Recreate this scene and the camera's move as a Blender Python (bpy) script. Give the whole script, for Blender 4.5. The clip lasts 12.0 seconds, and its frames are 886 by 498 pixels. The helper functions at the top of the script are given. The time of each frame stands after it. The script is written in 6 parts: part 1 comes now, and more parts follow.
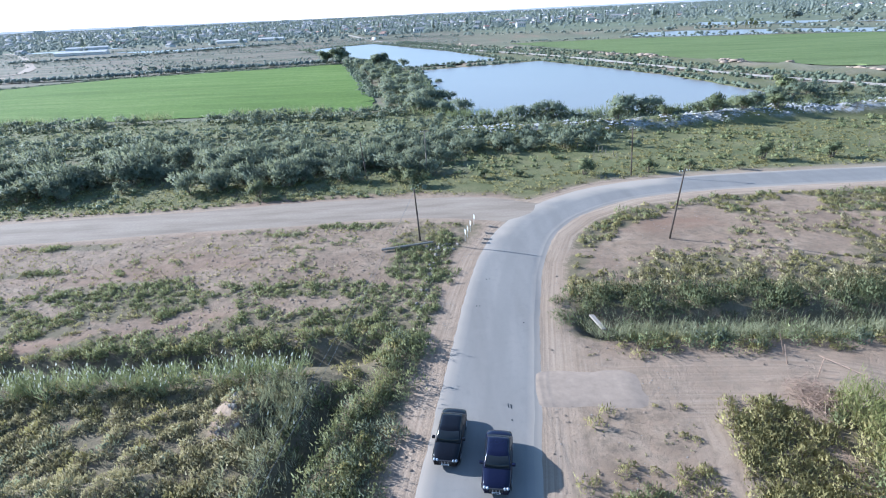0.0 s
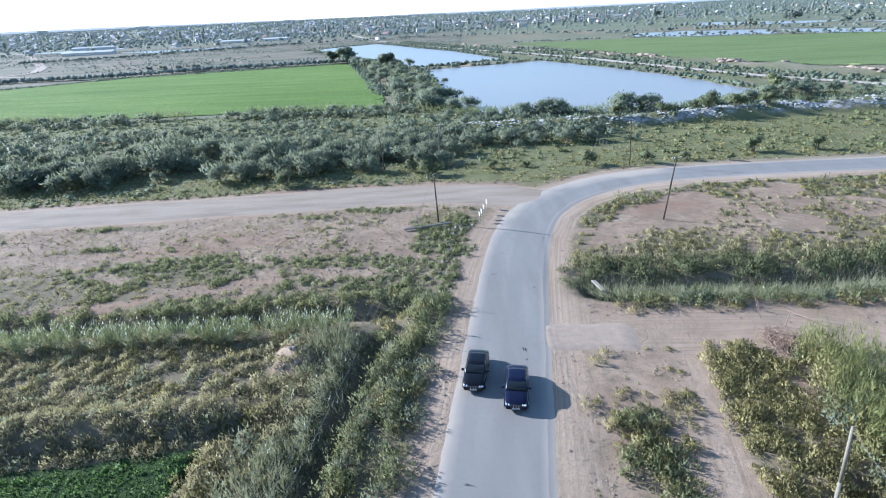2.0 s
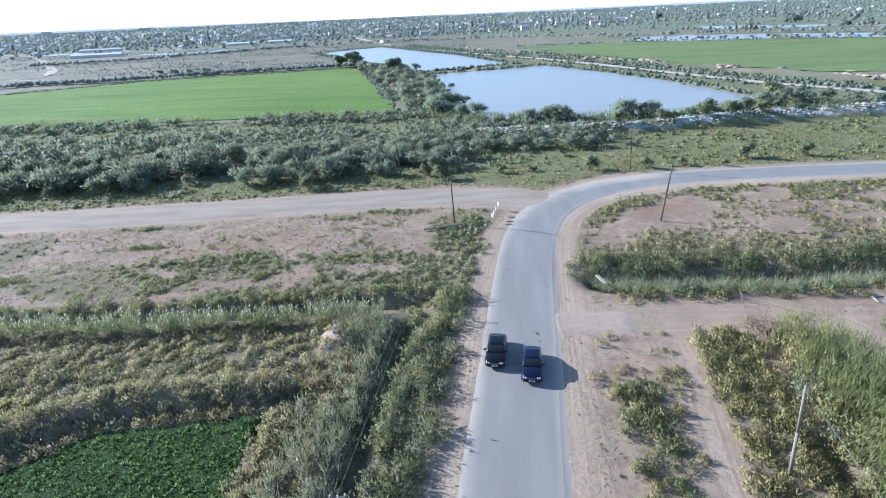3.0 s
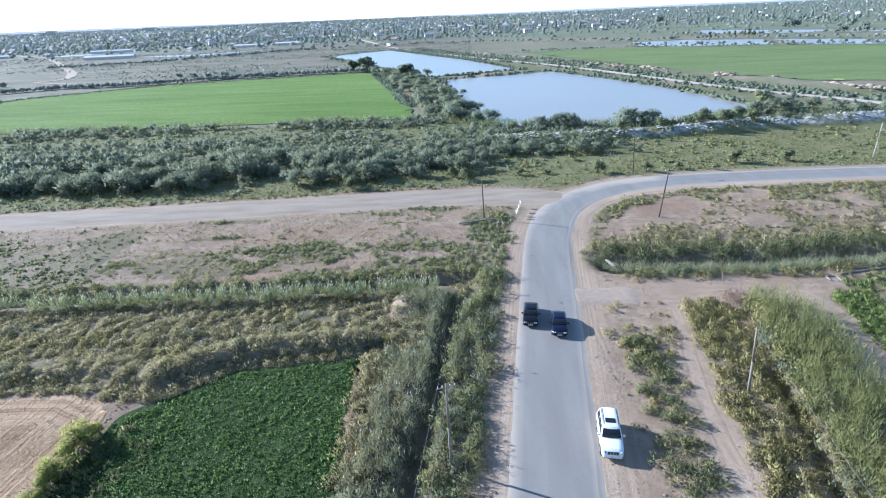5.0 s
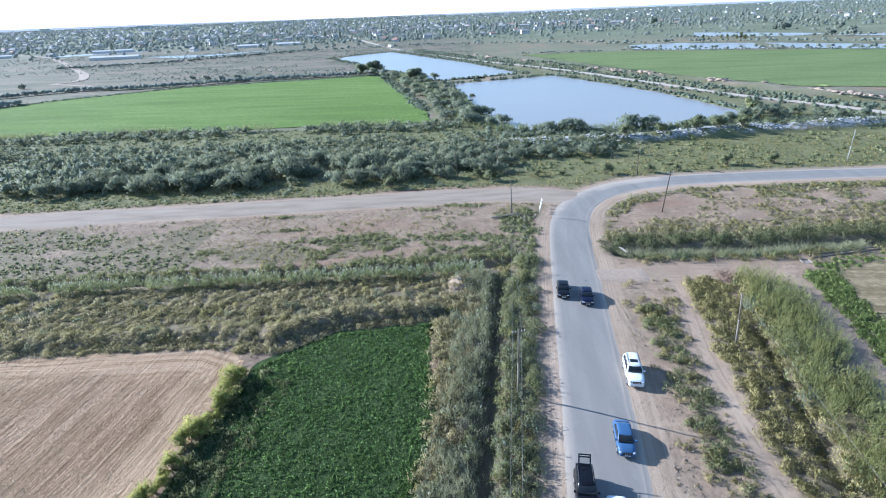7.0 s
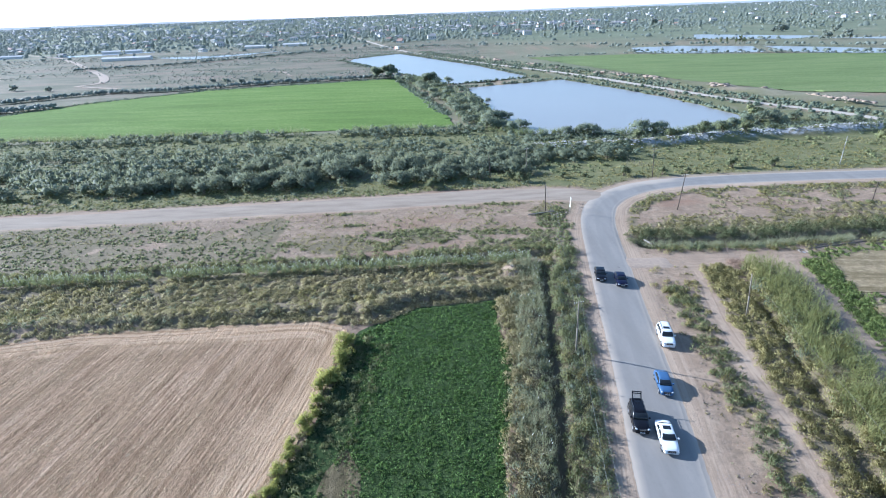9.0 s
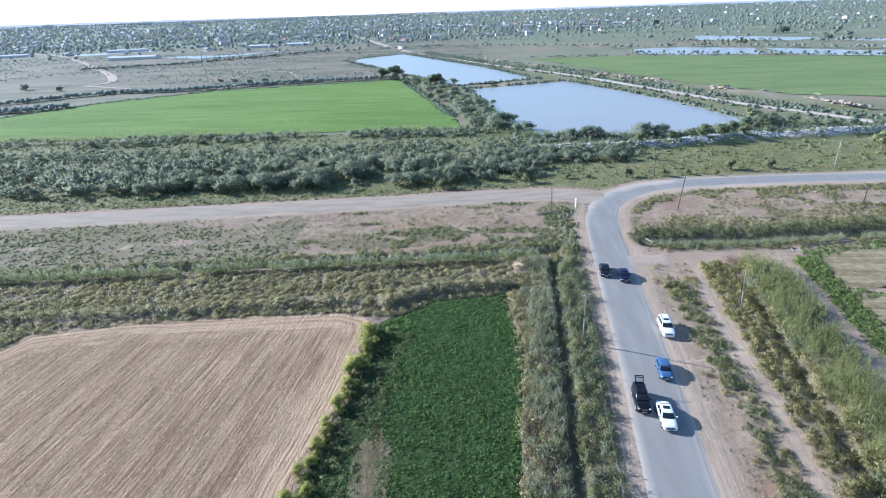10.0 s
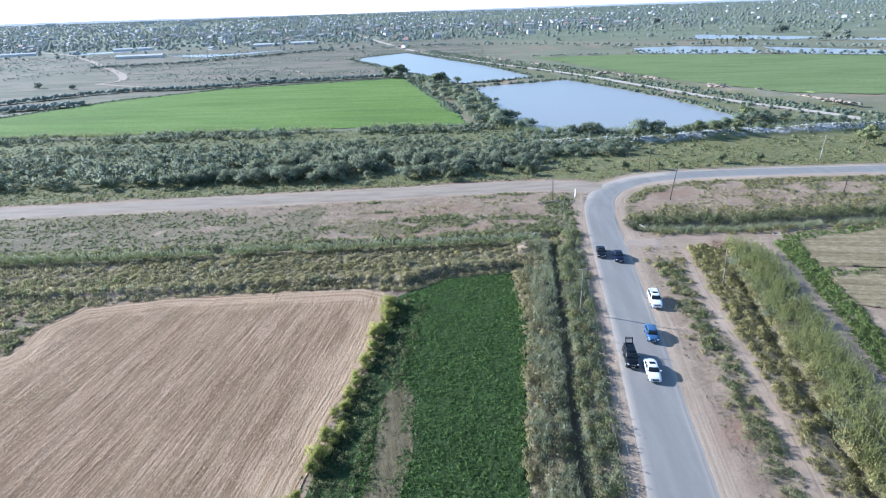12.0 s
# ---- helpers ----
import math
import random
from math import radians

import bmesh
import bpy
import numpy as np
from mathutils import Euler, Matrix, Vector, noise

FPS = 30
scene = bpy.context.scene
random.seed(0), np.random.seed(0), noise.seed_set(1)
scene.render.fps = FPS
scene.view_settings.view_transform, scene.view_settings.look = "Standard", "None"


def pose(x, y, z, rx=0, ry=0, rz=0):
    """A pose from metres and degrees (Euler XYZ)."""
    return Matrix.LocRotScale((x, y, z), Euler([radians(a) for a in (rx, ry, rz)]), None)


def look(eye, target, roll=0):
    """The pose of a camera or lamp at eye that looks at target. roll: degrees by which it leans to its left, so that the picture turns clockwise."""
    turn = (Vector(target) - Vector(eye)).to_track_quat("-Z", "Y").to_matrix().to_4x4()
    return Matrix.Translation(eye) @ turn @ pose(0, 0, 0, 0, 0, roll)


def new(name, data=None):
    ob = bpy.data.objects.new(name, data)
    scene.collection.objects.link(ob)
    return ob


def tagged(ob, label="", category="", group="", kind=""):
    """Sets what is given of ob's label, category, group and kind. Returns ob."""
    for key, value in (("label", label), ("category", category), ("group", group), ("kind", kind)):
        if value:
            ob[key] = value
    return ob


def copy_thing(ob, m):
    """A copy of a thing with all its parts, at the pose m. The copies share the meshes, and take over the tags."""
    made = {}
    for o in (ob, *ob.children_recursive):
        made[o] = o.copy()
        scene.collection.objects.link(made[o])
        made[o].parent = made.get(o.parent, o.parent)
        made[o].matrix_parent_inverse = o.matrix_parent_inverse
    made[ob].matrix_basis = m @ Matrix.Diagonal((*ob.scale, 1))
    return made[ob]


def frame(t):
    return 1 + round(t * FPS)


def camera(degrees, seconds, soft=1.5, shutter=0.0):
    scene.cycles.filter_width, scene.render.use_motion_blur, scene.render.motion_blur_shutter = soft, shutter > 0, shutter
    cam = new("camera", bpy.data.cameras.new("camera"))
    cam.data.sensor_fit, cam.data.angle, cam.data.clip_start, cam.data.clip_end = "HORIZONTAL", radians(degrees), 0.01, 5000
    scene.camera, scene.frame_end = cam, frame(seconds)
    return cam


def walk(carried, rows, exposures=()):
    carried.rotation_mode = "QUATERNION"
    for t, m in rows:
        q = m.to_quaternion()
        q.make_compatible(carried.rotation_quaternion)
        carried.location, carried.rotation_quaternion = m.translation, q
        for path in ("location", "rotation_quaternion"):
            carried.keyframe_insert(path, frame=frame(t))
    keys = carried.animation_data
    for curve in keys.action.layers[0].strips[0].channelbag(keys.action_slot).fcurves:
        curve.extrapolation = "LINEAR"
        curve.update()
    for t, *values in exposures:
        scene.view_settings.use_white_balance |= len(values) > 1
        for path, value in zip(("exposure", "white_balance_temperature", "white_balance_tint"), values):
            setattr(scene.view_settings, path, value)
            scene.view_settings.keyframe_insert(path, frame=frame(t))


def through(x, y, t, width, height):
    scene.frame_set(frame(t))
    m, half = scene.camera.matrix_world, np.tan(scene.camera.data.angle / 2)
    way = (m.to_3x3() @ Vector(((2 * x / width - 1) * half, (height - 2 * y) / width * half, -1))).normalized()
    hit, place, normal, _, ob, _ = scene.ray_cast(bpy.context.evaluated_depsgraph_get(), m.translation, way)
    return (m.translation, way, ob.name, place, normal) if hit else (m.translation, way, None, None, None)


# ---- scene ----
cam = camera(80.0, 12.0, soft=1.05)
PATH = [
    (0, (3.989, 14.074, 26.69), (3.951, 15.901, 25.878), -2.8),
    (0.5, (3.726, 12.789, 26.509), (3.685, 14.617, 25.699), -2.8),
    (1, (3.254, 10.949, 26.522), (3.213, 12.777, 25.712), -2.7),
    (1.5, (2.646, 8.825, 26.639), (2.604, 10.652, 25.827), -2.7),
    (2, (1.875, 6.176, 27.243), (1.833, 8.003, 26.431), -2.8),
    (2.5, (0.782, 3.071, 28.525), (0.739, 4.899, 27.714), -2.8),
    (3, (-0.222, -0.297, 29.749), (-0.269, 1.532, 28.941), -2.7),
    (5, (-5.648, -14.545, 34.486), (-5.696, -12.716, 33.678), -2.5),
    (5.5, (-7.249, -17.99, 35.657), (-7.292, -16.161, 34.849), -2.4),
    (6, (-8.796, -21.768, 37.077), (-8.838, -19.94, 36.266), -2.3),
    (6.5, (-11.006, -25.69, 38.381), (-11.042, -23.862, 37.569), -2.4),
    (7, (-13.77, -29.554, 39.672), (-13.796, -27.728, 38.858), -2.3),
    (9, (-24.391, -44.337, 45.264), (-24.409, -42.513, 44.444), -2.2),
    (9.5, (-25.74, -47.589, 46.485), (-25.762, -45.766, 45.664), -2.2),
    (10, (-27.035, -50.282, 47.666), (-27.055, -48.459, 46.842), -2.0),
    (10.5, (-27.819, -52.955, 48.334), (-27.841, -51.133, 47.511), -2.0),
    (11, (-28.529, -55.633, 48.578), (-28.551, -53.812, 47.753), -1.9),
    (11.5, (-28.885, -58.191, 48.738), (-28.907, -56.37, 47.911), -1.9),
    (12, (-29.056, -60.683, 48.856), (-29.08, -58.863, 48.028), -2.0),
]
walk(cam, [(t, look(eye, target, roll)) for t, eye, target, roll in PATH], [(0, 1.5, 5300, 9), (12, 1.5, 5300, 9)])

# ---- world, sun, exposure ----
SUN_TO = Vector((-0.92, 0.39, 0.43)).normalized()
world = bpy.data.worlds.new("sky")
scene.world = world
world.use_nodes = True
wn = world.node_tree
sky = wn.nodes.new("ShaderNodeTexSky")
sky.sky_type = "NISHITA"
sky.sun_disc = False
sky.sun_elevation = math.asin(SUN_TO.z)
sky.sun_rotation = math.atan2(SUN_TO.x, SUN_TO.y)
sky.air_density, sky.dust_density, sky.ozone_density = 1.0, 0.15, 1.8
wn.nodes["Background"].inputs["Strength"].default_value = 0.098
wn.links.new(sky.outputs["Color"], wn.nodes["Background"].inputs["Color"])
sun_data = bpy.data.lights.new("sun", "SUN")
sun_data.energy, sun_data.angle, sun_data.color = 4.5, radians(0.6), (1.0, 0.96, 0.90)
sun = new("sun", sun_data)
sun.matrix_world = look(SUN_TO * 200, (0, 0, 0))


# ---- materials ----
class Nodes:
    """Short hand for a node material."""

    def __init__(self, name):
        self.mat = bpy.data.materials.new(name)
        self.mat.use_nodes = True
        self.t = self.mat.node_tree
        self.bsdf = self.t.nodes["Principled BSDF"]

    def add(self, kind, **values):
        n = self.t.nodes.new(kind)
        for key, value in values.items():
            if key in n.inputs:
                n.inputs[key].default_value = value
        return n

    def link(self, a, b):
        self.t.links.new(a, b)

    def pos(self, scale=(1, 1, 1), turn=0.0):
        geo = self.t.nodes.new("ShaderNodeNewGeometry")
        r = self.t.nodes.new("ShaderNodeMapping")
        r.inputs["Rotation"].default_value = (0, 0, turn)
        m = self.t.nodes.new("ShaderNodeMapping")
        m.inputs["Scale"].default_value = scale
        self.link(geo.outputs["Position"], r.inputs["Vector"])
        self.link(r.outputs["Vector"], m.inputs["Vector"])
        return m.outputs["Vector"]

    def noise(self, scale, detail=4.0, vec=None, rough=0.55, warp=0.0):
        n = self.add("ShaderNodeTexNoise", Scale=scale, Detail=detail, Roughness=rough, Distortion=warp)
        self.link(vec or self.pos(), n.inputs["Vector"])
        return n.outputs["Fac"]

    def ramp(self, fac, *stops):
        r = self.t.nodes.new("ShaderNodeValToRGB")
        while len(r.color_ramp.elements) < len(stops):
            r.color_ramp.elements.new(0.5)
        for e, (p, c) in zip(r.color_ramp.elements, stops):
            e.position = p
            e.color = (*c, 1) if len(c) == 3 else c
        self.link(fac, r.inputs["Fac"])
        return r.outputs["Color"]

    def grey(self, fac, lo, hi, a=0.0, b=1.0):
        m = self.t.nodes.new("ShaderNodeMapRange")
        for key, value in (("From Min", lo), ("From Max", hi), ("To Min", a), ("To Max", b)):
            m.inputs[key].default_value = value
        self.link(fac, m.inputs["Value"])
        return m.outputs["Result"]

    def mix(self, fac, a, b, mode="MIX"):
        m = self.t.nodes.new("ShaderNodeMix")
        m.data_type, m.blend_type = "RGBA", mode
        for slot, value in ((0, fac), (6, a), (7, b)):
            if isinstance(value, (int, float)):
                m.inputs[slot].default_value = value
            elif isinstance(value, tuple):
                m.inputs[slot].default_value = (*value, 1)
            else:
                self.link(value, m.inputs[slot])
        return m.outputs[2]

    def math(self, op, a, b=0.0):
        m = self.t.nodes.new("ShaderNodeMath")
        m.operation = op
        for slot, value in ((0, a), (1, b)):
            if isinstance(value, (int, float)):
                m.inputs[slot].default_value = value
            else:
                self.link(value, m.inputs[slot])
        return m.outputs[0]

    def attr(self, name):
        a = self.t.nodes.new("ShaderNodeAttribute")
        a.attribute_name = name
        return a.outputs["Fac"]

    def bump(self, height, strength=0.5, distance=0.05):
        b = self.add("ShaderNodeBump", Strength=strength, Distance=distance)
        self.link(height, b.inputs["Height"])
        self.link(b.outputs["Normal"], self.bsdf.inputs["Normal"])

    def done(self, colour=None, rough=0.9, metal=0.0, spec=0.3):
        if colour is not None:
            if isinstance(colour, tuple):
                self.bsdf.inputs["Base Color"].default_value = (*colour, 1)
            else:
                self.link(colour, self.bsdf.inputs["Base Color"])
        self.bsdf.inputs["Roughness"].default_value = rough
        self.bsdf.inputs["Metallic"].default_value = metal
        self.bsdf.inputs["Specular IOR Level"].default_value = spec
        return self.mat


def plain(name, colour, rough=0.6, metal=0.0, spec=0.4, vary=0.12, scale=3.0):
    n = Nodes(name)
    c = n.mix(n.noise(scale, 5), tuple(v * (1 - vary) for v in colour), tuple(min(1, v * (1 + vary)) for v in colour))
    return n.done(c, rough, metal, spec)


def ground_material():
    n = Nodes("dry_soil")
    fine, mid, big = n.noise(2.2, 8, rough=0.65), n.noise(0.35, 6), n.noise(0.06, 4, warp=0.6)
    soil = n.ramp(mid, (0.25, (0.190, 0.130, 0.086)), (0.5, (0.292, 0.207, 0.142)), (0.75, (0.365, 0.274, 0.195)))
    soil = n.mix(n.grey(big, 0.45, 0.68, 0, 0.8), soil, (0.213, 0.140, 0.096))
    soil = n.mix(n.grey(n.noise(0.9, 9, rough=0.75), 0.47, 0.64, 0, 0.85), soil, (0.150, 0.112, 0.080))
    soil = n.mix(n.grey(fine, 0.3, 0.75, 0.0, 0.4), soil, (0.182, 0.144, 0.104))
    soil = n.mix(n.grey(n.noise(0.045, 5, vec=n.pos((0.5, 1.6, 1)), warp=0.8), 0.55, 0.66, 0, 0.6), soil, (0.225, 0.130, 0.085))
    soil = n.mix(n.grey(n.noise(7.0, 6, rough=0.8), 0.5, 0.72, 0, 0.55), soil, (0.115, 0.085, 0.06))
    dust = n.mix(n.noise(5.0, 8, rough=0.8), (0.235, 0.168, 0.118), (0.425, 0.325, 0.237))
    lane = n.t.nodes.new("ShaderNodeCombineXYZ")
    n.link(n.math("MULTIPLY", n.attr("lane"), 2.6), lane.inputs["X"])
    n.link(n.math("MULTIPLY", n.noise(0.02, 2), 6.0), lane.inputs["Y"])
    ruts = n.noise(1.0, 4, vec=lane.outputs["Vector"], rough=0.7)
    dust = n.mix(n.grey(ruts, 0.48, 0.62, 0, 0.55), dust, (0.190, 0.138, 0.098))
    dust = n.mix(n.grey(ruts, 0.46, 0.34, 0, 0.5), dust, (0.450, 0.355, 0.270))
    soil = n.mix(n.attr("pale"), soil, dust)
    litter = n.ramp(n.noise(0.8, 7, rough=0.7), (0.3, (0.070, 0.062, 0.035)), (0.55, (0.130, 0.106, 0.066)), (0.75, (0.215, 0.170, 0.115)))
    patch = n.math("ADD", n.grey(n.noise(0.9, 6, rough=0.7), 0.3, 0.7, -0.3, 0.3), n.grey(n.noise(4.5, 5, rough=0.8), 0.3, 0.7, -0.35, 0.35))
    cover = n.grey(n.math("ADD", n.attr("veg"), patch), 0.35, 0.85, 0.0, 0.92)
    grass = n.ramp(n.noise(0.03, 6, rough=0.65), (0.3, (0.108, 0.094, 0.052)), (0.5, (0.158, 0.130, 0.078)), (0.7, (0.225, 0.178, 0.118)))
    grass = n.mix(n.grey(fine, 0.35, 0.65, 0, 0.8), grass, litter)
    c = n.mix(cover, soil, grass)
    gardens = n.ramp(n.noise(0.012, 9, rough=0.72), (0.35, (0.110, 0.125, 0.076)), (0.55, (0.148, 0.158, 0.098)), (0.7, (0.205, 0.184, 0.126)))
    c = n.mix(n.attr("garden"), c, gardens)
    sward = n.ramp(n.noise(0.16, 7, rough=0.7), (0.3, (0.095, 0.102, 0.042)), (0.5, (0.143, 0.140, 0.061)), (0.68, (0.200, 0.178, 0.090)))
    sward = n.mix(n.grey(n.noise(2.6, 7, rough=0.8), 0.42, 0.66, 0, 0.7), sward, (0.066, 0.076, 0.030))
    c = n.mix(n.attr("meadow"), c, sward)
    waste = n.ramp(n.noise(0.035, 8, vec=n.pos((0.45, 1.3, 1)), rough=0.7, warp=0.5), (0.38, (0.070, 0.080, 0.048)), (0.47, (0.120, 0.112, 0.074)), (0.55, (0.190, 0.152, 0.114)), (0.66, (0.185, 0.126, 0.096)))
    waste = n.mix(n.grey(n.noise(0.4, 7, rough=0.8), 0.48, 0.62, 0, 0.7), waste, (0.080, 0.086, 0.050))
    c = n.mix(n.attr("plain"), c, waste)
    c = n.mix(n.grey(n.math("MULTIPLY", n.attr("spoil"), n.grey(n.noise(0.7, 7, rough=0.75), 0.38, 0.6)), 0.1, 0.6), c, n.mix(fine, (0.28, 0.265, 0.25), (0.46, 0.445, 0.43)))
    n.bump(n.noise(1.3, 10, rough=0.78), 0.6, 0.22)
    return n.done(c, 0.95, spec=0.15)


def asphalt_material():
    n = Nodes("worn_asphalt")
    along = n.noise(0.25, 5, vec=n.pos((1.6, 0.25, 1)))
    c = n.ramp(along, (0.3, (0.178, 0.160, 0.142)), (0.55, (0.213, 0.194, 0.174)), (0.8, (0.247, 0.222, 0.196)))
    c = n.mix(n.grey(n.noise(0.5, 6), 0.55, 0.75, 0, 0.5), c, (0.238, 0.214, 0.190))
    c = n.mix(n.grey(n.noise(30, 3), 0.3, 0.7, 0, 0.22), c, (0.101, 0.100, 0.099))
    c = n.mix(n.grey(n.noise(1.4, 7, rough=0.75), 0.52, 0.70, 0, 0.35), c, (0.140, 0.130, 0.120))
    lanes = n.t.nodes.new("ShaderNodeCombineXYZ")
    n.link(n.math("MULTIPLY", n.attr("across"), 2.2), lanes.inputs["X"])
    n.link(n.math("MULTIPLY", n.noise(0.03, 2), 3.0), lanes.inputs["Y"])
    c = n.mix(n.grey(n.noise(1.0, 3, vec=lanes.outputs["Vector"]), 0.42, 0.60, 0, 0.4), c, (0.165, 0.152, 0.138))
    c = n.mix(n.grey(n.attr("edge"), 0.0, 1.0, 0.0, 0.85), c, (0.36, 0.30, 0.24))
    n.bump(n.noise(40, 4), 0.35, 0.01)
    return n.done(c, 0.8, spec=0.35)


def track_material():
    n = Nodes("packed_gravel_track")
    c = n.ramp(n.noise(0.3, 6, vec=n.pos((0.35, 1.6, 1))), (0.3, (0.208, 0.163, 0.124)), (0.5, (0.268, 0.214, 0.164)), (0.72, (0.315, 0.258, 0.202)))
    c = n.mix(n.grey(n.noise(3, 6), 0.35, 0.75, 0, 0.4), c, (0.185, 0.142, 0.107))
    n.bump(n.noise(5, 6), 0.5, 0.05)
    return n.done(c, 0.95, spec=0.15)


def leaf_material(name, low, mid, high, through=0.3, rough=0.65, glow=0.35):
    """Two-sided leaves: colour by plant (tone) and by leaf."""
    n = Nodes(name)
    geo = n.t.nodes.new("ShaderNodeNewGeometry")
    fac = n.math("ADD", n.math("MULTIPLY", n.attr("tone"), 0.55), n.math("MULTIPLY", geo.outputs["Random Per Island"], 0.15))
    fac = n.math("ADD", fac, n.grey(n.noise(0.25, 4), 0.3, 0.7, 0.0, 0.3))
    c = n.ramp(fac, (0.1, low), (0.5, mid), (0.9, high))
    n.bump(n.noise(7.0, 5, rough=0.75), 0.3, 0.08)
    n.done(c, rough, spec=0.2)
    tr = n.t.nodes.new("ShaderNodeBsdfTranslucent")
    n.link(n.mix(glow, c, (0.34, 0.31, 0.13), "MIX"), tr.inputs["Color"])
    m = n.add("ShaderNodeMixShader", Fac=through)
    n.link(n.bsdf.outputs[0], m.inputs[1])
    n.link(tr.outputs[0], m.inputs[2])
    n.link(m.outputs[0], n.t.nodes["Material Output"].inputs["Surface"])
    return n.mat


def field_material(name, a, b, c, turn, rows=0.5, streak=0.06):
    n = Nodes(name)
    lines = n.noise(1.0, 5, vec=n.pos((rows, streak, 1), turn), rough=0.6)
    col = n.ramp(lines, (0.36, a), (0.5, b), (0.64, c))
    col = n.mix(n.grey(n.noise(0.03, 5), 0.35, 0.7, 0, 0.45), col, a)
    broad = n.noise(1.0, 4, vec=n.pos((rows * 0.33, streak * 0.5, 1), turn), rough=0.7)
    col = n.mix(n.grey(broad, 0.51, 0.62, 0, 0.45), col, tuple(0.66 * v for v in a))
    col = n.mix(n.grey(broad, 0.46, 0.34, 0, 0.5), col, c)
    fine = n.noise(5 * rows, 6, vec=n.pos((1, 0.35, 1), turn), rough=0.75)
    col = n.mix(n.grey(fine, 0.35, 0.7, 0, 0.5), col, tuple(0.74 * v for v in a))
    rough = n.noise(1.1, 8, vec=n.pos((1, 0.6, 1), turn), rough=0.8)
    col = n.mix(n.grey(rough, 0.46, 0.64, 0, 0.6), col, tuple(0.66 * v for v in a))
    col = n.mix(n.grey(rough, 0.46, 0.34, 0, 0.5), col, tuple(min(1.0, 1.12 * v) for v in c))
    n.bump(n.math("ADD", n.math("ADD", lines, fine), rough), 0.8, 0.25)
    return n.done(col, 1.0, spec=0.08)


def stubble_material():
    """Cut straw in drill rows, with lying swaths and bare streaks."""
    n = Nodes("straw_stubble")
    t = STUBBLE_TURN
    wob = n.noise(0.05, 3)
    rows = n.noise(1.0, 4, vec=n.pos((3.2, 0.11, 1), t), rough=0.6, warp=0.25)
    swath = n.noise(1.0, 4, vec=n.pos((0.75, 0.05, 1), t), rough=0.65, warp=0.3)
    broad = n.noise(1.0, 3, vec=n.pos((0.2, 0.012, 1), t))
    fine = n.noise(3.5, 7, vec=n.pos((1, 0.4, 1), t), rough=0.8)
    c = n.ramp(rows, (0.38, (0.164, 0.104, 0.063)), (0.5, (0.267, 0.177, 0.112)), (0.62, (0.371, 0.259, 0.171)))
    c = n.mix(n.grey(swath, 0.52, 0.60, 0, 0.7), c, (0.155, 0.098, 0.058))
    c = n.mix(n.grey(swath, 0.45, 0.37, 0, 0.6), c, (0.405, 0.287, 0.196))
    c = n.mix(n.grey(broad, 0.45, 0.62, 0, 0.35), c, (0.239, 0.170, 0.100))
    c = n.mix(n.grey(wob, 0.5, 0.7, 0, 0.4), c, (0.389, 0.274, 0.178))
    c = n.mix(n.grey(fine, 0.46, 0.62, 0, 0.8), c, (0.150, 0.104, 0.063))
    c = n.mix(n.grey(fine, 0.44, 0.32, 0, 0.5), c, (0.449, 0.328, 0.228))
    turnrow = n.t.nodes.new("ShaderNodeCombineXYZ")
    n.link(n.math("MULTIPLY", n.attr("rim"), 1.6), turnrow.inputs["X"])
    n.link(n.math("MULTIPLY", n.noise(0.03, 2), 4.0), turnrow.inputs["Y"])
    head = n.ramp(n.noise(1.0, 5, vec=turnrow.outputs["Vector"], rough=0.7), (0.4, (0.250, 0.164, 0.096)), (0.5, (0.389, 0.272, 0.174)), (0.6, (0.469, 0.339, 0.228)))
    c = n.mix(n.math("MULTIPLY", n.grey(n.math("ADD", n.attr("rim"), n.grey(n.noise(0.2, 4), 0.3, 0.7, -2.0, 2.0)), 6.5, 3.0), 0.75), c, head)
    n.bump(n.math("ADD", n.math("ADD", rows, fine), swath), 0.8, 0.3)
    return n.done(c, 1.0, spec=0.05)


def water_material():
    n = Nodes("pond_water")
    c = n.mix(n.noise(0.012, 3), (0.192, 0.184, 0.180), (0.248, 0.236, 0.228))
    ripple = n.noise(0.8, 4, vec=n.pos((1, 2.2, 1)))
    n.bump(ripple, 0.12, 0.05)
    return n.done(c, 0.3, spec=0.3)


M_SOIL, M_ROAD, M_TRACK, M_WATER = ground_material(), asphalt_material(), track_material(), water_material()
M_TAMARISK = leaf_material("tamarisk_leaf", (0.142, 0.177, 0.122), (0.192, 0.228, 0.162), (0.250, 0.286, 0.210), 0.5)
M_GREEN = leaf_material("green_scrub_leaf", (0.142, 0.166, 0.078), (0.214, 0.236, 0.110), (0.296, 0.306, 0.154), 0.36)
M_OLIVE = leaf_material("olive_scrub_leaf", (0.215, 0.198, 0.082), (0.310, 0.275, 0.116), (0.390, 0.340, 0.156), 0.36)
M_BROWN = leaf_material("dry_scrub_leaf", (0.245, 0.220, 0.120), (0.350, 0.308, 0.174), (0.445, 0.392, 0.232), 0.36)
M_REED = leaf_material("reed_blade", (0.135, 0.168, 0.078), (0.225, 0.258, 0.125), (0.335, 0.362, 0.195), 0.4)
M_BANKREED = leaf_material("green_bank_reed_blade", (0.135, 0.150, 0.052), (0.220, 0.228, 0.082), (0.318, 0.312, 0.126), 0.36)
M_GREYREED = leaf_material("grey_reed_blade", (0.165, 0.172, 0.102), (0.262, 0.262, 0.160), (0.372, 0.362, 0.238), 0.4)
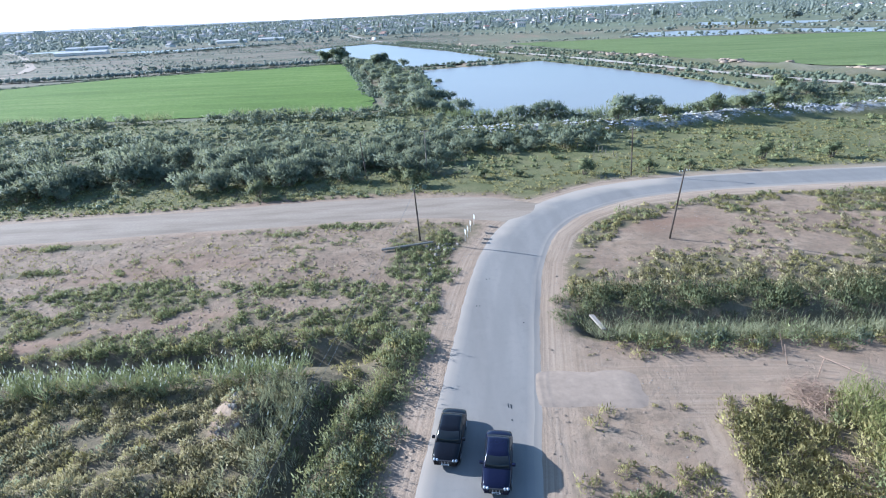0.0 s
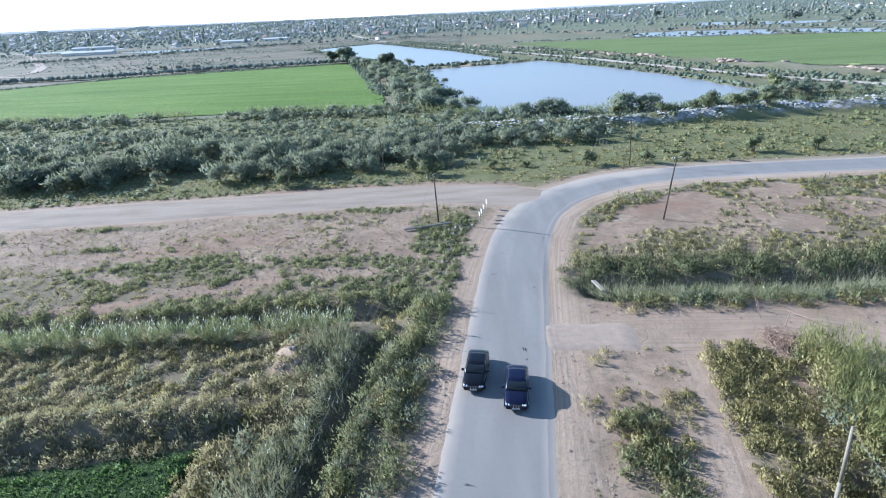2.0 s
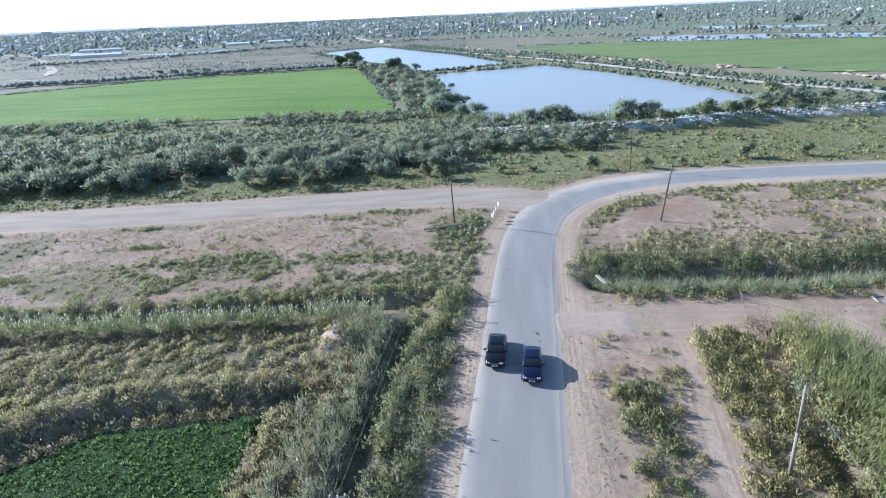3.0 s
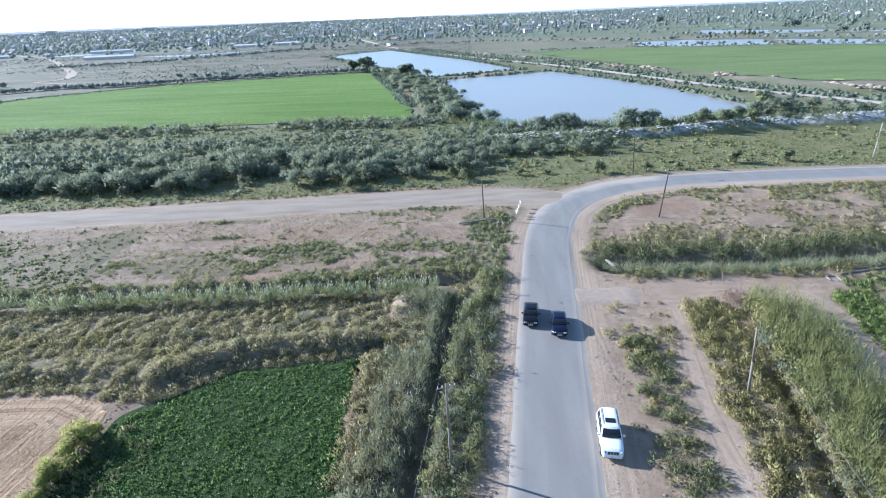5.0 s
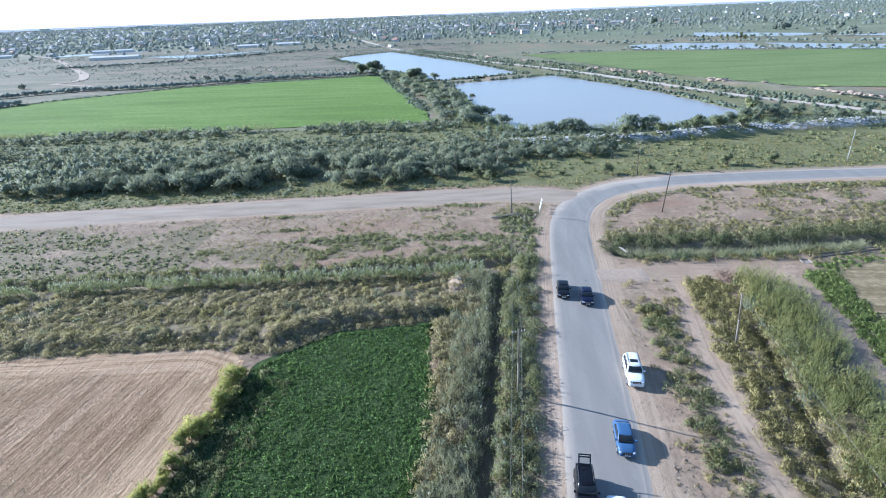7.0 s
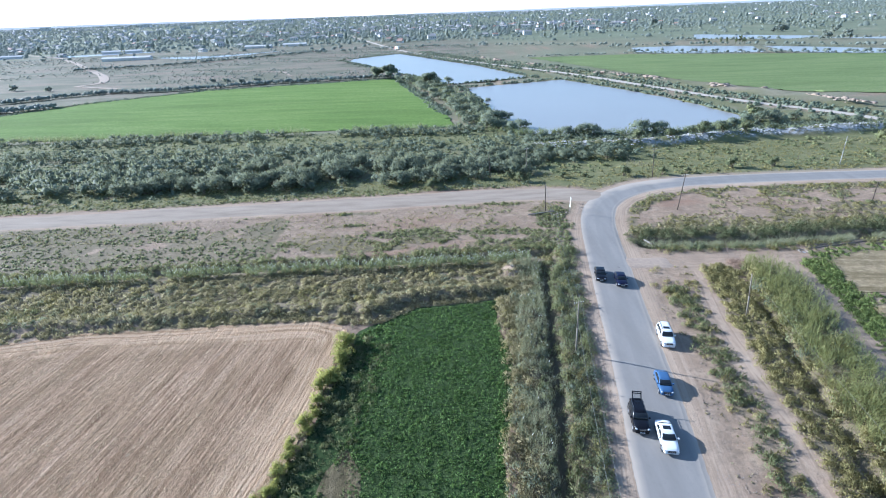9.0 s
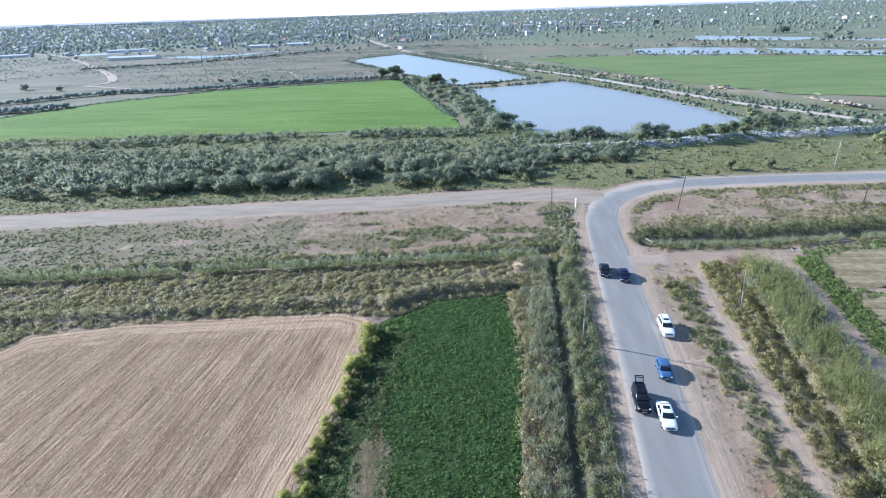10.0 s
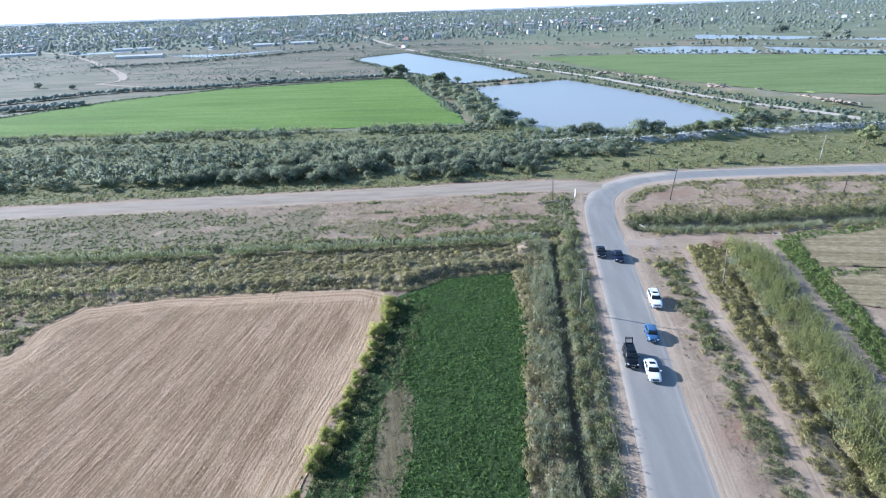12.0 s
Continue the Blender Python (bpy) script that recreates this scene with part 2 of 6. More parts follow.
M_PLUME = leaf_material("reed_plume", (0.42, 0.415, 0.36), (0.54, 0.53, 0.47), (0.66, 0.65, 0.58), 0.3)
M_CROP = leaf_material("crop_leaf", (0.072, 0.136, 0.038), (0.108, 0.190, 0.050), (0.155, 0.246, 0.072), 0.4, glow=0.1)
M_HEDGE = leaf_material("hedge_leaf", (0.185, 0.212, 0.050), (0.325, 0.335, 0.085), (0.50, 0.465, 0.135), 0.5)
M_WILLOW = leaf_material("willow_leaf", (0.15, 0.175, 0.08), (0.23, 0.25, 0.12), (0.31, 0.32, 0.17), 0.35)
M_STRAW = leaf_material("straw", (0.33, 0.235, 0.13), (0.46, 0.345, 0.20), (0.60, 0.47, 0.30), 0.1)
M_FRESH = leaf_material("fresh_weed_leaf", (0.120, 0.176, 0.050), (0.200, 0.262, 0.080), (0.295, 0.348, 0.122), 0.38)
# Leaves of the far trees: distance haze is painted in as a paler grey.
M_HAZELEAF = leaf_material("distant_tree_leaf", (0.205, 0.238, 0.208), (0.25, 0.282, 0.246), (0.30, 0.328, 0.285), 0.5)
M_BUSH = leaf_material("dark_bush_leaf", (0.085, 0.105, 0.055), (0.14, 0.16, 0.08), (0.21, 0.225, 0.115), 0.35)
M_BARK = plain("grey_bark", (0.16, 0.125, 0.09), 0.9, vary=0.35, scale=8)
M_POLE = plain("tarred_pole_wood", (0.075, 0.055, 0.042), 0.85, vary=0.4, scale=5)
M_CONCRETE = plain("grey_concrete", (0.357, 0.340, 0.315), 0.85, vary=0.2)
M_WHITE = plain("white_paint", (0.78, 0.78, 0.76), 0.5, vary=0.05)
STUBBLE_TURN = radians(9)
M_STUBBLE = stubble_material()
M_RICE = field_material("young_rice_field", (0.112, 0.172, 0.040), (0.140, 0.204, 0.050), (0.176, 0.230, 0.068), radians(93), 0.16, 0.02)
M_GREENFIELD = field_material("green_far_field", (0.128, 0.168, 0.064), (0.158, 0.198, 0.076), (0.192, 0.220, 0.094), radians(93), 0.16, 0.02)
M_DUST = plain("pale_dusty_track", (0.36, 0.305, 0.245), 0.95, vary=0.2, scale=0.4)
M_FALLOW = field_material("fallow_strip_soil", (0.170, 0.132, 0.072), (0.285, 0.220, 0.132), (0.365, 0.288, 0.182), radians(96), 0.9, 0.03)
M_BARE = field_material("bare_brown_soil", (0.100, 0.082, 0.046), (0.142, 0.114, 0.068), (0.185, 0.148, 0.092), radians(-8), 1.2, 0.12)
M_CROPSOIL = field_material("moist_crop_soil", (0.034, 0.054, 0.020), (0.048, 0.074, 0.026), (0.066, 0.092, 0.034), radians(-15), 1.0, 0.3)
M_APRON = plain("dusty_apron", (0.272, 0.206, 0.154), 0.95, vary=0.3, scale=1.5)
M_SPOIL = plain("white_spoil_rock", (0.44, 0.42, 0.40), 0.95, vary=0.35, scale=0.8)


# ---- shapes ----
def np_mesh(name, verts, faces, mat, normals=None, **attrs):
    """A mesh from arrays of corners and of faces."""
    me = bpy.data.meshes.new(name)
    verts, faces = np.asarray(verts, np.float32), np.asarray(faces, np.int32)
    k = faces.shape[1]
    me.vertices.add(len(verts))
    me.vertices.foreach_set("co", verts.ravel())
    me.loops.add(faces.size)
    me.loops.foreach_set("vertex_index", faces.ravel())
    me.polygons.add(len(faces))
    me.polygons.foreach_set("loop_start", np.arange(0, faces.size, k, dtype=np.int32))
    for key, values in attrs.items():
        me.attributes.new(key, "FLOAT", "POINT").data.foreach_set("value", np.asarray(values, np.float32).ravel())
    me.materials.append(mat)
    me.update(calc_edges=True)
    if normals is not None:
        me.attributes.new("custom_normal", "FLOAT_VECTOR", "POINT").data.foreach_set("vector", np.asarray(normals, np.float32).ravel())
    return me


def part(name, bm, material, parent, label="", smooth=False):
    me = bpy.data.meshes.new(name)
    bm.normal_update()
    for f in bm.faces:
        f.smooth = smooth
    bm.to_mesh(me)
    bm.free()
    me.materials.append(material)
    ob = new(name, me)
    ob.parent = parent
    return tagged(ob, label)


def box(bm, x0, x1, y0, y1, z0, z1, bevel=0.0):
    m = Matrix.LocRotScale(((x0 + x1) / 2, (y0 + y1) / 2, (z0 + z1) / 2), None, (x1 - x0, y1 - y0, z1 - z0))
    made = bmesh.ops.create_cube(bm, size=1.0, matrix=m)["verts"]
    if bevel:
        edges = list({e for v in made for e in v.link_edges})
        bmesh.ops.bevel(bm, geom=edges, offset=bevel, segments=2, affect="EDGES", profile=0.6)
    return bm


def rod(bm, a, b, r0, r1=None, sides=8):
    a, b = Vector(a), Vector(b)
    d = b - a
    m = Matrix.Translation((a + b) / 2) @ d.to_track_quat("Z", "Y").to_matrix().to_4x4()
    bmesh.ops.create_cone(bm, cap_ends=True, segments=sides, radius1=r0, radius2=r0 if r1 is None else r1, depth=d.length, matrix=m)
    return bm


RNG = np.random.default_rng(7)
LATTICE = np.random.default_rng(3).random((256, 256))


def value_noise(x, y):
    x, y = 0.8 * x - 0.6 * y, 0.6 * x + 0.8 * y
    xi, yi = np.floor(x).astype(int), np.floor(y).astype(int)
    u, v = x - xi, y - yi
    u, v = u * u * (3 - 2 * u), v * v * (3 - 2 * v)
    a, b = LATTICE[xi % 256, yi % 256], LATTICE[(xi + 1) % 256, yi % 256]
    c, d = LATTICE[xi % 256, (yi + 1) % 256], LATTICE[(xi + 1) % 256, (yi + 1) % 256]
    return (a * (1 - u) + b * u) * (1 - v) + (c * (1 - u) + d * u) * v


def fbm(x, y, size, octaves=4):
    out, amp, total = 0.0, 1.0, 0.0
    for k in range(octaves):
        s = 2.0 ** k / size
        out = out + amp * value_noise(x * s + 17.3 * k, y * s + 41.7 * k)
        total += amp
        amp *= 0.5
    return out / total


def smooth(a, b, v):
    t = np.clip((v - a) / (b - a), 0, 1)
    return t * t * (3 - 2 * t)


def spline(pts, step=1.0):
    """A smooth line through the points (Catmull-Rom)."""
    p = np.array(pts, float)
    p = np.vstack([2 * p[0] - p[1], p, 2 * p[-1] - p[-2]])
    out = []
    for i in range(1, len(p) - 2):
        n = max(2, int(np.hypot(*(p[i + 1] - p[i])[:2]) / step))
        t = np.linspace(0, 1, n, endpoint=False)[:, None]
        out.append(0.5 * (2 * p[i] + (p[i + 1] - p[i - 1]) * t + (2 * p[i - 1] - 5 * p[i] + 4 * p[i + 1] - p[i + 2]) * t ** 2
                          + (3 * p[i] - p[i - 1] - 3 * p[i + 1] + p[i + 2]) * t ** 3))
    return np.vstack(out + [p[-2:-1]])


def away(x, y, pts):
    """Distance from a line of points, and the side (positive: left of its direction)."""
    best, side = np.full(np.shape(x), 1e9), np.zeros(np.shape(x))
    for (ax, ay), (bx, by) in zip(pts[:-1], pts[1:]):
        dx, dy = bx - ax, by - ay
        t = np.clip(((x - ax) * dx + (y - ay) * dy) / (dx * dx + dy * dy), 0, 1)
        d = np.hypot(x - ax - t * dx, y - ay - t * dy)
        s = np.sign((y - ay) * dx - (x - ax) * dy)
        side = np.where(d < best, s, side)
        best = np.minimum(best, d)
    return best, side


def inside(x, y, pts):
    hit = np.zeros(np.shape(x), bool)
    for (ax, ay), (bx, by) in zip(pts, pts[1:] + pts[:1]):
        if ay != by:
            hit ^= ((ay > y) != (by > y)) & (x < (bx - ax) * (y - ay) / (by - ay) + ax)
    return hit


# ---- the plan ----
ROAD = [(-16, -90), (-9.6, -45), (-4.5, -20), (-2.2, -6.5), (0.9, 11), (3.7, 29), (5.0, 37.3), (6.05, 44), (7.3, 52), (8.7, 60.5), (10.8, 70.3),
        (14.2, 79.5), (20, 87), (30, 93.4), (45, 96.4), (75, 97.3), (105, 96.6), (200, 94), (420, 88)]
TRACK = [(17, 84.5), (9, 88.6), (-1, 90.0), (-14, 90.0), (-44, 87.2), (-76, 85), (-107, 83), (-155, 80), (-330, 70)]
JUNCTION = [(6.6, 75), (9.0, 81), (12.5, 86.5), (18, 91.6), (26, 95.9), (38, 99.2)]
SIDE_TRACK = [(9, 46.5), (15, 47.6), (23, 47.4), (32, 47), (37.5, 44.5), (39, 38), (37, 28), (34.2, 17), (32.2, 8.5), (30.4, 0), (26, -20), (22, -40)]
FIELD_TRACK = [(22, 45), (19.5, 34), (17.6, 26), (15.6, 9.3), (13.3, -2.8), (9.8, -19), (6, -42)]
DITCH_W = [(-18, -50), (-14.7, -20), (-13.6, -8), (-11.7, 5), (-9.4, 21), (-6.9, 40), (-5.9, 46.5)]
DITCH_REED = [(-170, 46.3), (-110, 47.8), (-55, 50.8), (-20, 52.0), (-4, 53.0)]
CANAL = [(17.5, 56), (24, 55.6), (40, 55), (60, 56.5), (110, 60)]
GAP_E = [(26.6, 30), (24.2, 19), (21.6, 9), (18.2, -8), (13.6, -30)]
REED_E = [(34.5, 42.5), (31.8, 29), (27, 9), (24, -5), (19.5, -24)]
WHITE_BANK = [(8, 139), (25, 139.5), (49, 140.5), (84, 146.5), (120, 150), (190, 155)]
POND_NEAR = [(8.6, 164.5), (44, 160), (67, 158), (96, 172), (104, 186), (97, 232), (81, 279), (58, 334), (-9, 309), (-2.5, 248), (3, 189)]
POND_MID = [(-19, 331), (40, 354), (9.5, 450), (-75, 644), (-136, 577), (-74, 451)]
RICE_W = [(-330, 190), (-157, 184), (-78, 184), (-19, 183), (-23, 215), (-59, 377), (-110, 362), (-190, 343), (-248, 297), (-282, 244)]
RICE_E = [(61, 516), (163, 510), (357, 429), (420, 330), (240, 222), (205, 228), (164, 244), (128, 310), (96, 406)]
STUBBLE = [(-140, -46), (-118, -8), (-101, 10), (-102, 18), (-98, 25), (-83, 28), (-61, 29), (-46, 29.4), (-40.8, 27.4), (-40.2, 23.5), (-41.1, 14), (-42.1, 7), (-43.1, 0), (-44.8, -6), (-46.7, -19), (-50.2, -46)]
CROP = [(-49.0, -46), (-45.7, -19), (-43.9, -6), (-42.2, 0), (-41.2, 7), (-40.2, 14), (-39.0, 25.5), (-30, 32.5), (-16.5, 34.5), (-15.6, 18), (-19.2, -8), (-21, -20), (-23.6, -46)]
DIKE_ROAD = [(-330, 1600), (-205, 1168), (-79, 707), (7, 490), (66, 373), (100, 283), (122, 223), (143, 186), (152, 158), (158, 120), (160, 99)]
DIKE_SPOIL = [(11, 547), (42, 464), (68, 406), (90, 356), (112, 314), (126, 289), (146, 250), (158, 226), (166, 198)]
FIELD_E1 = [(47, 46), (60, 48.6), (90, 54), (84, 36), (56, 31.7), (44.2, 32.8)]
FIELD_E2 = [(43.2, 28.6), (80, 33), (70, 14), (46, 16.5), (40.4, 19.0)]
HEDGE_LINE = [(-50, -48), (-46.2, -19), (-45.2, -12), (-44.3, -6), (-42.7, 0), (-41.7, 7), (-40.7, 14), (-39.6, 23.5)]
VERGE_W = [(-15.2, -48), (-11.5, -19), (-10.2, -7.5), (-8.1, 5), (-5.3, 21), (-2.8, 38), (-1.2, 52)]
RICE_EDGE = [(-330, 181), (-157, 179), (-19, 178)]
POND_HEDGE = [(2, 174), (-9, 200), (-14, 250), (-30, 310), (-47, 362)]
GREEN_E = [(44.2, 44), (42, 33), (39.2, 20.5), (37.2, 12), (35, 4), (31.5, -8), (28, -22)]
GREEN_N = [(47.5, 47.5), (60, 50.2), (85, 55)]
ROW_E1 = [(15.2, 35.5), (12.6, 16.2), (11.0, 1), (9.0, -10.5), (7.4, -20), (5.4, -34)]
ROW_E2 = [(24.8, 41), (22.6, 25), (20.4, 13), (18.2, 0.5), (16.2, -12), (13.2, -28)]


def north_edge(x):
    """The line of the track and the road, north of which the meadow lies."""
    return np.interp(x, [-330, -155, -44, 9, 30, 75, 200], [70, 80, 87.2, 88.6, 93.4, 97.3, 94])


def road_half(x, y):
    return away(x, y, ROAD)[0]


def far_rise(x, y):
    """The plain climbs gently towards the far town."""
    return 23 * smooth(1700, 4700, np.hypot(x, y)) + 6 * smooth(2500, 5500, y - 1.2 * x) * (np.asarray(x) < 0)


def height(x, y):
    x, y = np.asarray(x, float), np.asarray(y, float)
    h = 0.34 * (fbm(x, y, 9) - 0.5) + 0.24 * (fbm(x + 50, y, 2.8, 3) - 0.5)
    flat = np.minimum(road_half(x, y) - 4.5, away(x, y, TRACK)[0] - 5)
    h = h * smooth(0, 4, flat) - 0.05
    for line, deep, half in ((DITCH_W, 1.6, 1.5), (DITCH_REED, 1.3, 2.0), (CANAL, 1.6, 3.0), (GAP_E, 0.9, 1.0)):
        h = h - deep * (1 - smooth(0.25 * half, half, away(x, y, line)[0])) * smooth(0, 2, flat)
    h = h + 2.4 * (1 - smooth(0.5, 6, away(x, y, WHITE_BANK)[0])) * (0.6 + 0.8 * fbm(x, y, 5))
    h = h + 1.8 * (1 - smooth(0.5, 7, away(x, y, DIKE_SPOIL)[0])) * (0.3 + 1.2 * fbm(x, y, 9))
    h = h + 1.5 * (1 - smooth(0.2, 3.2, np.hypot(x + 12.2, y - 45.0)))
    bank = [(-120, 31), (-98, 30), (-46, 33.5), (-38, 31.8), (-30, 36.2), (-17, 37.6)]
    h = h + 1.25 * (1 - smooth(0.4, 2.4, away(x, y, bank)[0])) * np.where(x > -40, 1.0, 0.6)
    for pond in (POND_NEAR, POND_MID):
        h = h - 1.2 * inside(x, y, pond)
    for fld in (STUBBLE, CROP):
        edge = away(x, y, fld + fld[:1])[0]
        h = np.where(inside(x, y, fld), h * (1 - smooth(0, 2, edge)) - 0.12 * smooth(0, 2, edge), h)
    return h + far_rise(x, y)


WEEDS = [(-8, 84, 8.5, 1.9), (0.8, 77, 4.5, 6.5), (0, 69, 4.5, 4), (-31, 64.2, 9.5, 4.6), (-10.5, 64.6, 10, 1.9), (-4.5, 57.4, 9, 3.4), (-46, 59.5, 13, 3.8), (-47, 71.6, 7, 0.9), (-47, 79.4, 7, 1.0), (-19, 81.3, 3.5, 0.8), (-20, 55.2, 14, 1.6)]


def weed_patches(x, y):
    """Low weeds west of the road: uneven patches on bare soil."""
    c = np.zeros(np.shape(x))
    wob = 0.9 * (fbm(x, y, 4, 3) - 0.5)
    for cx, cy, rx, ry in WEEDS:
        c = np.maximum(c, smooth(1.15, 0.85, np.hypot((x - cx) / rx, (y - cy) / ry) + wob))
    return c


def bend_edge(x):
    """Where the scrub above the canal gives way to the bare soil inside the bend."""
    return np.interp(x, [18, 40, 70, 110], [65.5, 70, 75, 77])


def cover(x, y):
    """Share of the soil that plants cover: 0 to 1."""
    n, n2 = fbm(x, y, 14, 4), fbm(x + 90, y + 30, 5, 3)
    c = smooth(0.50, 0.60, n) * 0.8
    west = (x < 5) & (y > 54) & (y < 88)
    c = np.where(west, smooth(0.34, 0.52, 0.5 * n + 0.5 * n2 + 0.012 * (70 - y) - 0.0008 * np.maximum(-x - 40, 0) + 0.12 * (x > -14) * smooth(70, 74, y)), c)
    c = np.where(west & (x > -62), np.maximum(weed_patches(x, y), c * smooth(0.44, 0.56, n2) * (0.3 + 0.45 * smooth(70, 62, y))), c)
    c = np.where((x < 0) & (y > 30) & (y <= 54), 0.9, c)
    c = np.where((x < -100) & (y > 52) & (y < 76), np.maximum(c, smooth(0.42, 0.5, n)), c)
    east = (x > 14) & (y > 62) & (y < 92)
    lush = 0.16 * smooth(12.5, 8.5, road_half(x, y)) * smooth(18, 26, x) + 0.13 * smooth(2, -2, y - bend_edge(x)) - 0.10 * smooth(0, 4, y - bend_edge(x)) * smooth(8.5, 12.5, road_half(x, y)) * smooth(52, 32, x)
    c = np.where(east, smooth(0.45, 0.56, n2 * 0.55 + n * 0.45 + lush - 0.02 + 0.04 * np.sin(y * 0.75 + 0.05 * x)), c)
    c = np.where((x > 14) & (y > 53.5) & (y <= 63), 0.85, c)
    c = np.where((y > 98) & (y <= 180), 0.80 + 0.8 * (n - 0.45), c)
    c = np.where((y > 180) & (y < 900), 0.62 + 2.2 * (fbm(0.6 * x, y, 70, 5) - 0.5), c)
    c = np.where(y >= 900, 0.75, c)
    yard = (x > np.interp(y, [-90, 0, 50], [-16, -2, 6])) & (y < 50)
    c = np.where(yard, 0.0, c)
    d1, d2, d3 = away(x, y, ROW_E1)[0], away(x, y, ROW_E2)[0], away(x, y, REED_E)[0]
    c = np.maximum(c, 0.6 * (1 - smooth(1.0, 2.4, d1)))
    c = np.maximum(c, 0.8 * (1 - smooth(2.4, 3.8, d2)))
    c = np.maximum(c, (1 - smooth(4, 6, d3)))
    c = np.maximum(c, (1 - smooth(2.2, 3.2, away(x, y, GREEN_E)[0])))
    c = np.maximum(c, (1 - smooth(1.6, 2.6, away(x, y, GREEN_N)[0])))
    c = np.maximum(c, 1 - smooth(2.2, 3.4, away(x, y, VERGE_W)[0]))
    c = np.maximum(c, np.where((y < 52) & (x < -5) & (x > -45), 1 - smooth(4, 6, away(x, y, DITCH_W)[0]), 0))
    c = c * smooth(5.2, 7.2, road_half(x, y)) * smooth(4.8, 6.5, away(x, y, TRACK)[0])
    c = c * smooth(1.6, 3.2, away(x, y, SIDE_TRACK)[0]) * (0.25 + 0.75 * smooth(0.7, 1.6, away(x, y, FIELD_TRACK)[0]))
    far_track = away(x, y, DIKE_ROAD)[0]
    c = c * smooth(0.7, 2.2, np.hypot(x + 12.7, 0.6 * (y - 44.6)))
    return np.clip(c * smooth(3, 5, far_track), 0, 1)


def paleness(x, y):
    p = 1 - smooth(4.5, 8.5, road_half(x, y))
    p = np.maximum(p, 1 - smooth(4, 6.8, away(x, y, TRACK)[0]))
    p = np.maximum(p, 0.6 * (1 - smooth(2, 5, away(x, y, SIDE_TRACK)[0])))
    p = np.maximum(p, 0.8 * (1 - smooth(1, 2.5, away(x, y, FIELD_TRACK)[0])))
    p = np.maximum(p, 1 - smooth(2, 4, away(x, y, DIKE_ROAD)[0]))
    p = np.maximum(p, (1 - smooth(2.5, 6.5, away(x, y, DIKE_SPOIL)[0])) * smooth(0.40, 0.52, fbm(x, y, 16, 3)))
    p = np.maximum(p, 1 - smooth(0.8, 2.2, np.hypot(x + 12.7, 0.6 * (y - 44.6))))
    return np.clip(p * (0.6 + 0.8 * (fbm(x, y, 7) - 0.2)), 0, 1)


# ---- the ground: one sheet to the horizon ----
def steps(lo, hi, step, far, grow=1.22):
    out = list(np.arange(lo, hi + step / 2, step))
    s = step
    while out[-1] < far[1]:
        s *= grow
        out.append(out[-1] + s)
    s = step
    while out[0] > far[0]:
        s *= grow
        out.insert(0, out[0] - s)
    return np.array(out)


def build_ground():
    xs, ys = steps(-130, 100, 1.08, (-6500, 6500)), steps(-40, 182, 1.08, (-700, 6500), 1.12)
    gx, gy = np.meshgrid(xs, ys)
    x, y = gx.ravel(), gy.ravel()
    z = height(x, y)
    i = np.arange((len(ys) - 1) * len(xs)).reshape(len(ys) - 1, len(xs))[:, :-1].ravel()
    quads = np.stack([i, i + 1, i + 1 + len(xs), i + len(xs)], 1)
    white = 0.75 * (1 - smooth(2, 5.5, away(x, y, WHITE_BANK)[0])) * smooth(0.42, 0.55, fbm(x, y, 6) + np.interp(x, [10, 60, 110], [-0.08, 0.0, 0.1]))
    meadow = smooth(6.0, 9.0, np.minimum(away(x, y, TRACK)[0], road_half(x, y)) - 3 * (fbm(x, y, 6) - 0.5)) * (y > north_edge(x)) * smooth(182, 176, y) * smooth(0.20, 0.36, fbm(x + 12, y, 7) + 0.2 * smooth(104, 112, y)) * np.where((x < 8) & (y > 107) & (y < 150), 0.55, 1.0)
    plain_land = smooth(340, 400, y - 0.25 * x) * smooth(1150, 800, y + 0.3 * np.maximum(-x - 400, 0)) * smooth(60, -60, x - 0.05 * y) * (1 - paleness(x, y))
    me = np_mesh("ground", np.stack([x, y, z], 1), quads, M_SOIL, lane=np.minimum(np.minimum(road_half(x, y), away(x, y, TRACK)[0] + 3), np.minimum(away(x, y, SIDE_TRACK)[0] + 7, away(x, y, FIELD_TRACK)[0] + 11)), plain=0.9 * plain_land, meadow=np.clip(np.maximum(0.92 * meadow * (1 - white), 0.75 * smooth(170, 180, y) * smooth(700, 560, y) * smooth(0.30, 0.44, fbm(x, y, 12)) * (1 - smooth(24, 40, away(x, y, DIKE_ROAD)[0])) * (1 - paleness(x, y))), 0, 1), veg=cover(x, y), pale=paleness(x, y), spoil=white, garden=np.clip(np.maximum(smooth(650, 900, y + 0.25 * np.abs(x)), np.maximum(0.8 * smooth(300, 420, y) * smooth(0.32, 0.56, fbm(x, y, 80, 5)), 0.65 * smooth(99, 106, y) * smooth(0.25, 0.5, fbm(x, y, 9)))) * smooth(3, 6, away(x, y, DIKE_ROAD)[0]), 0, 1))
    me.polygons.foreach_set("use_smooth", np.ones(len(quads), bool))
    tagged(new("ground", me), "dry pinkish soil with patches of grass and weeds", "ground", kind="structure")


RAGGED = np.random.default_rng(12)


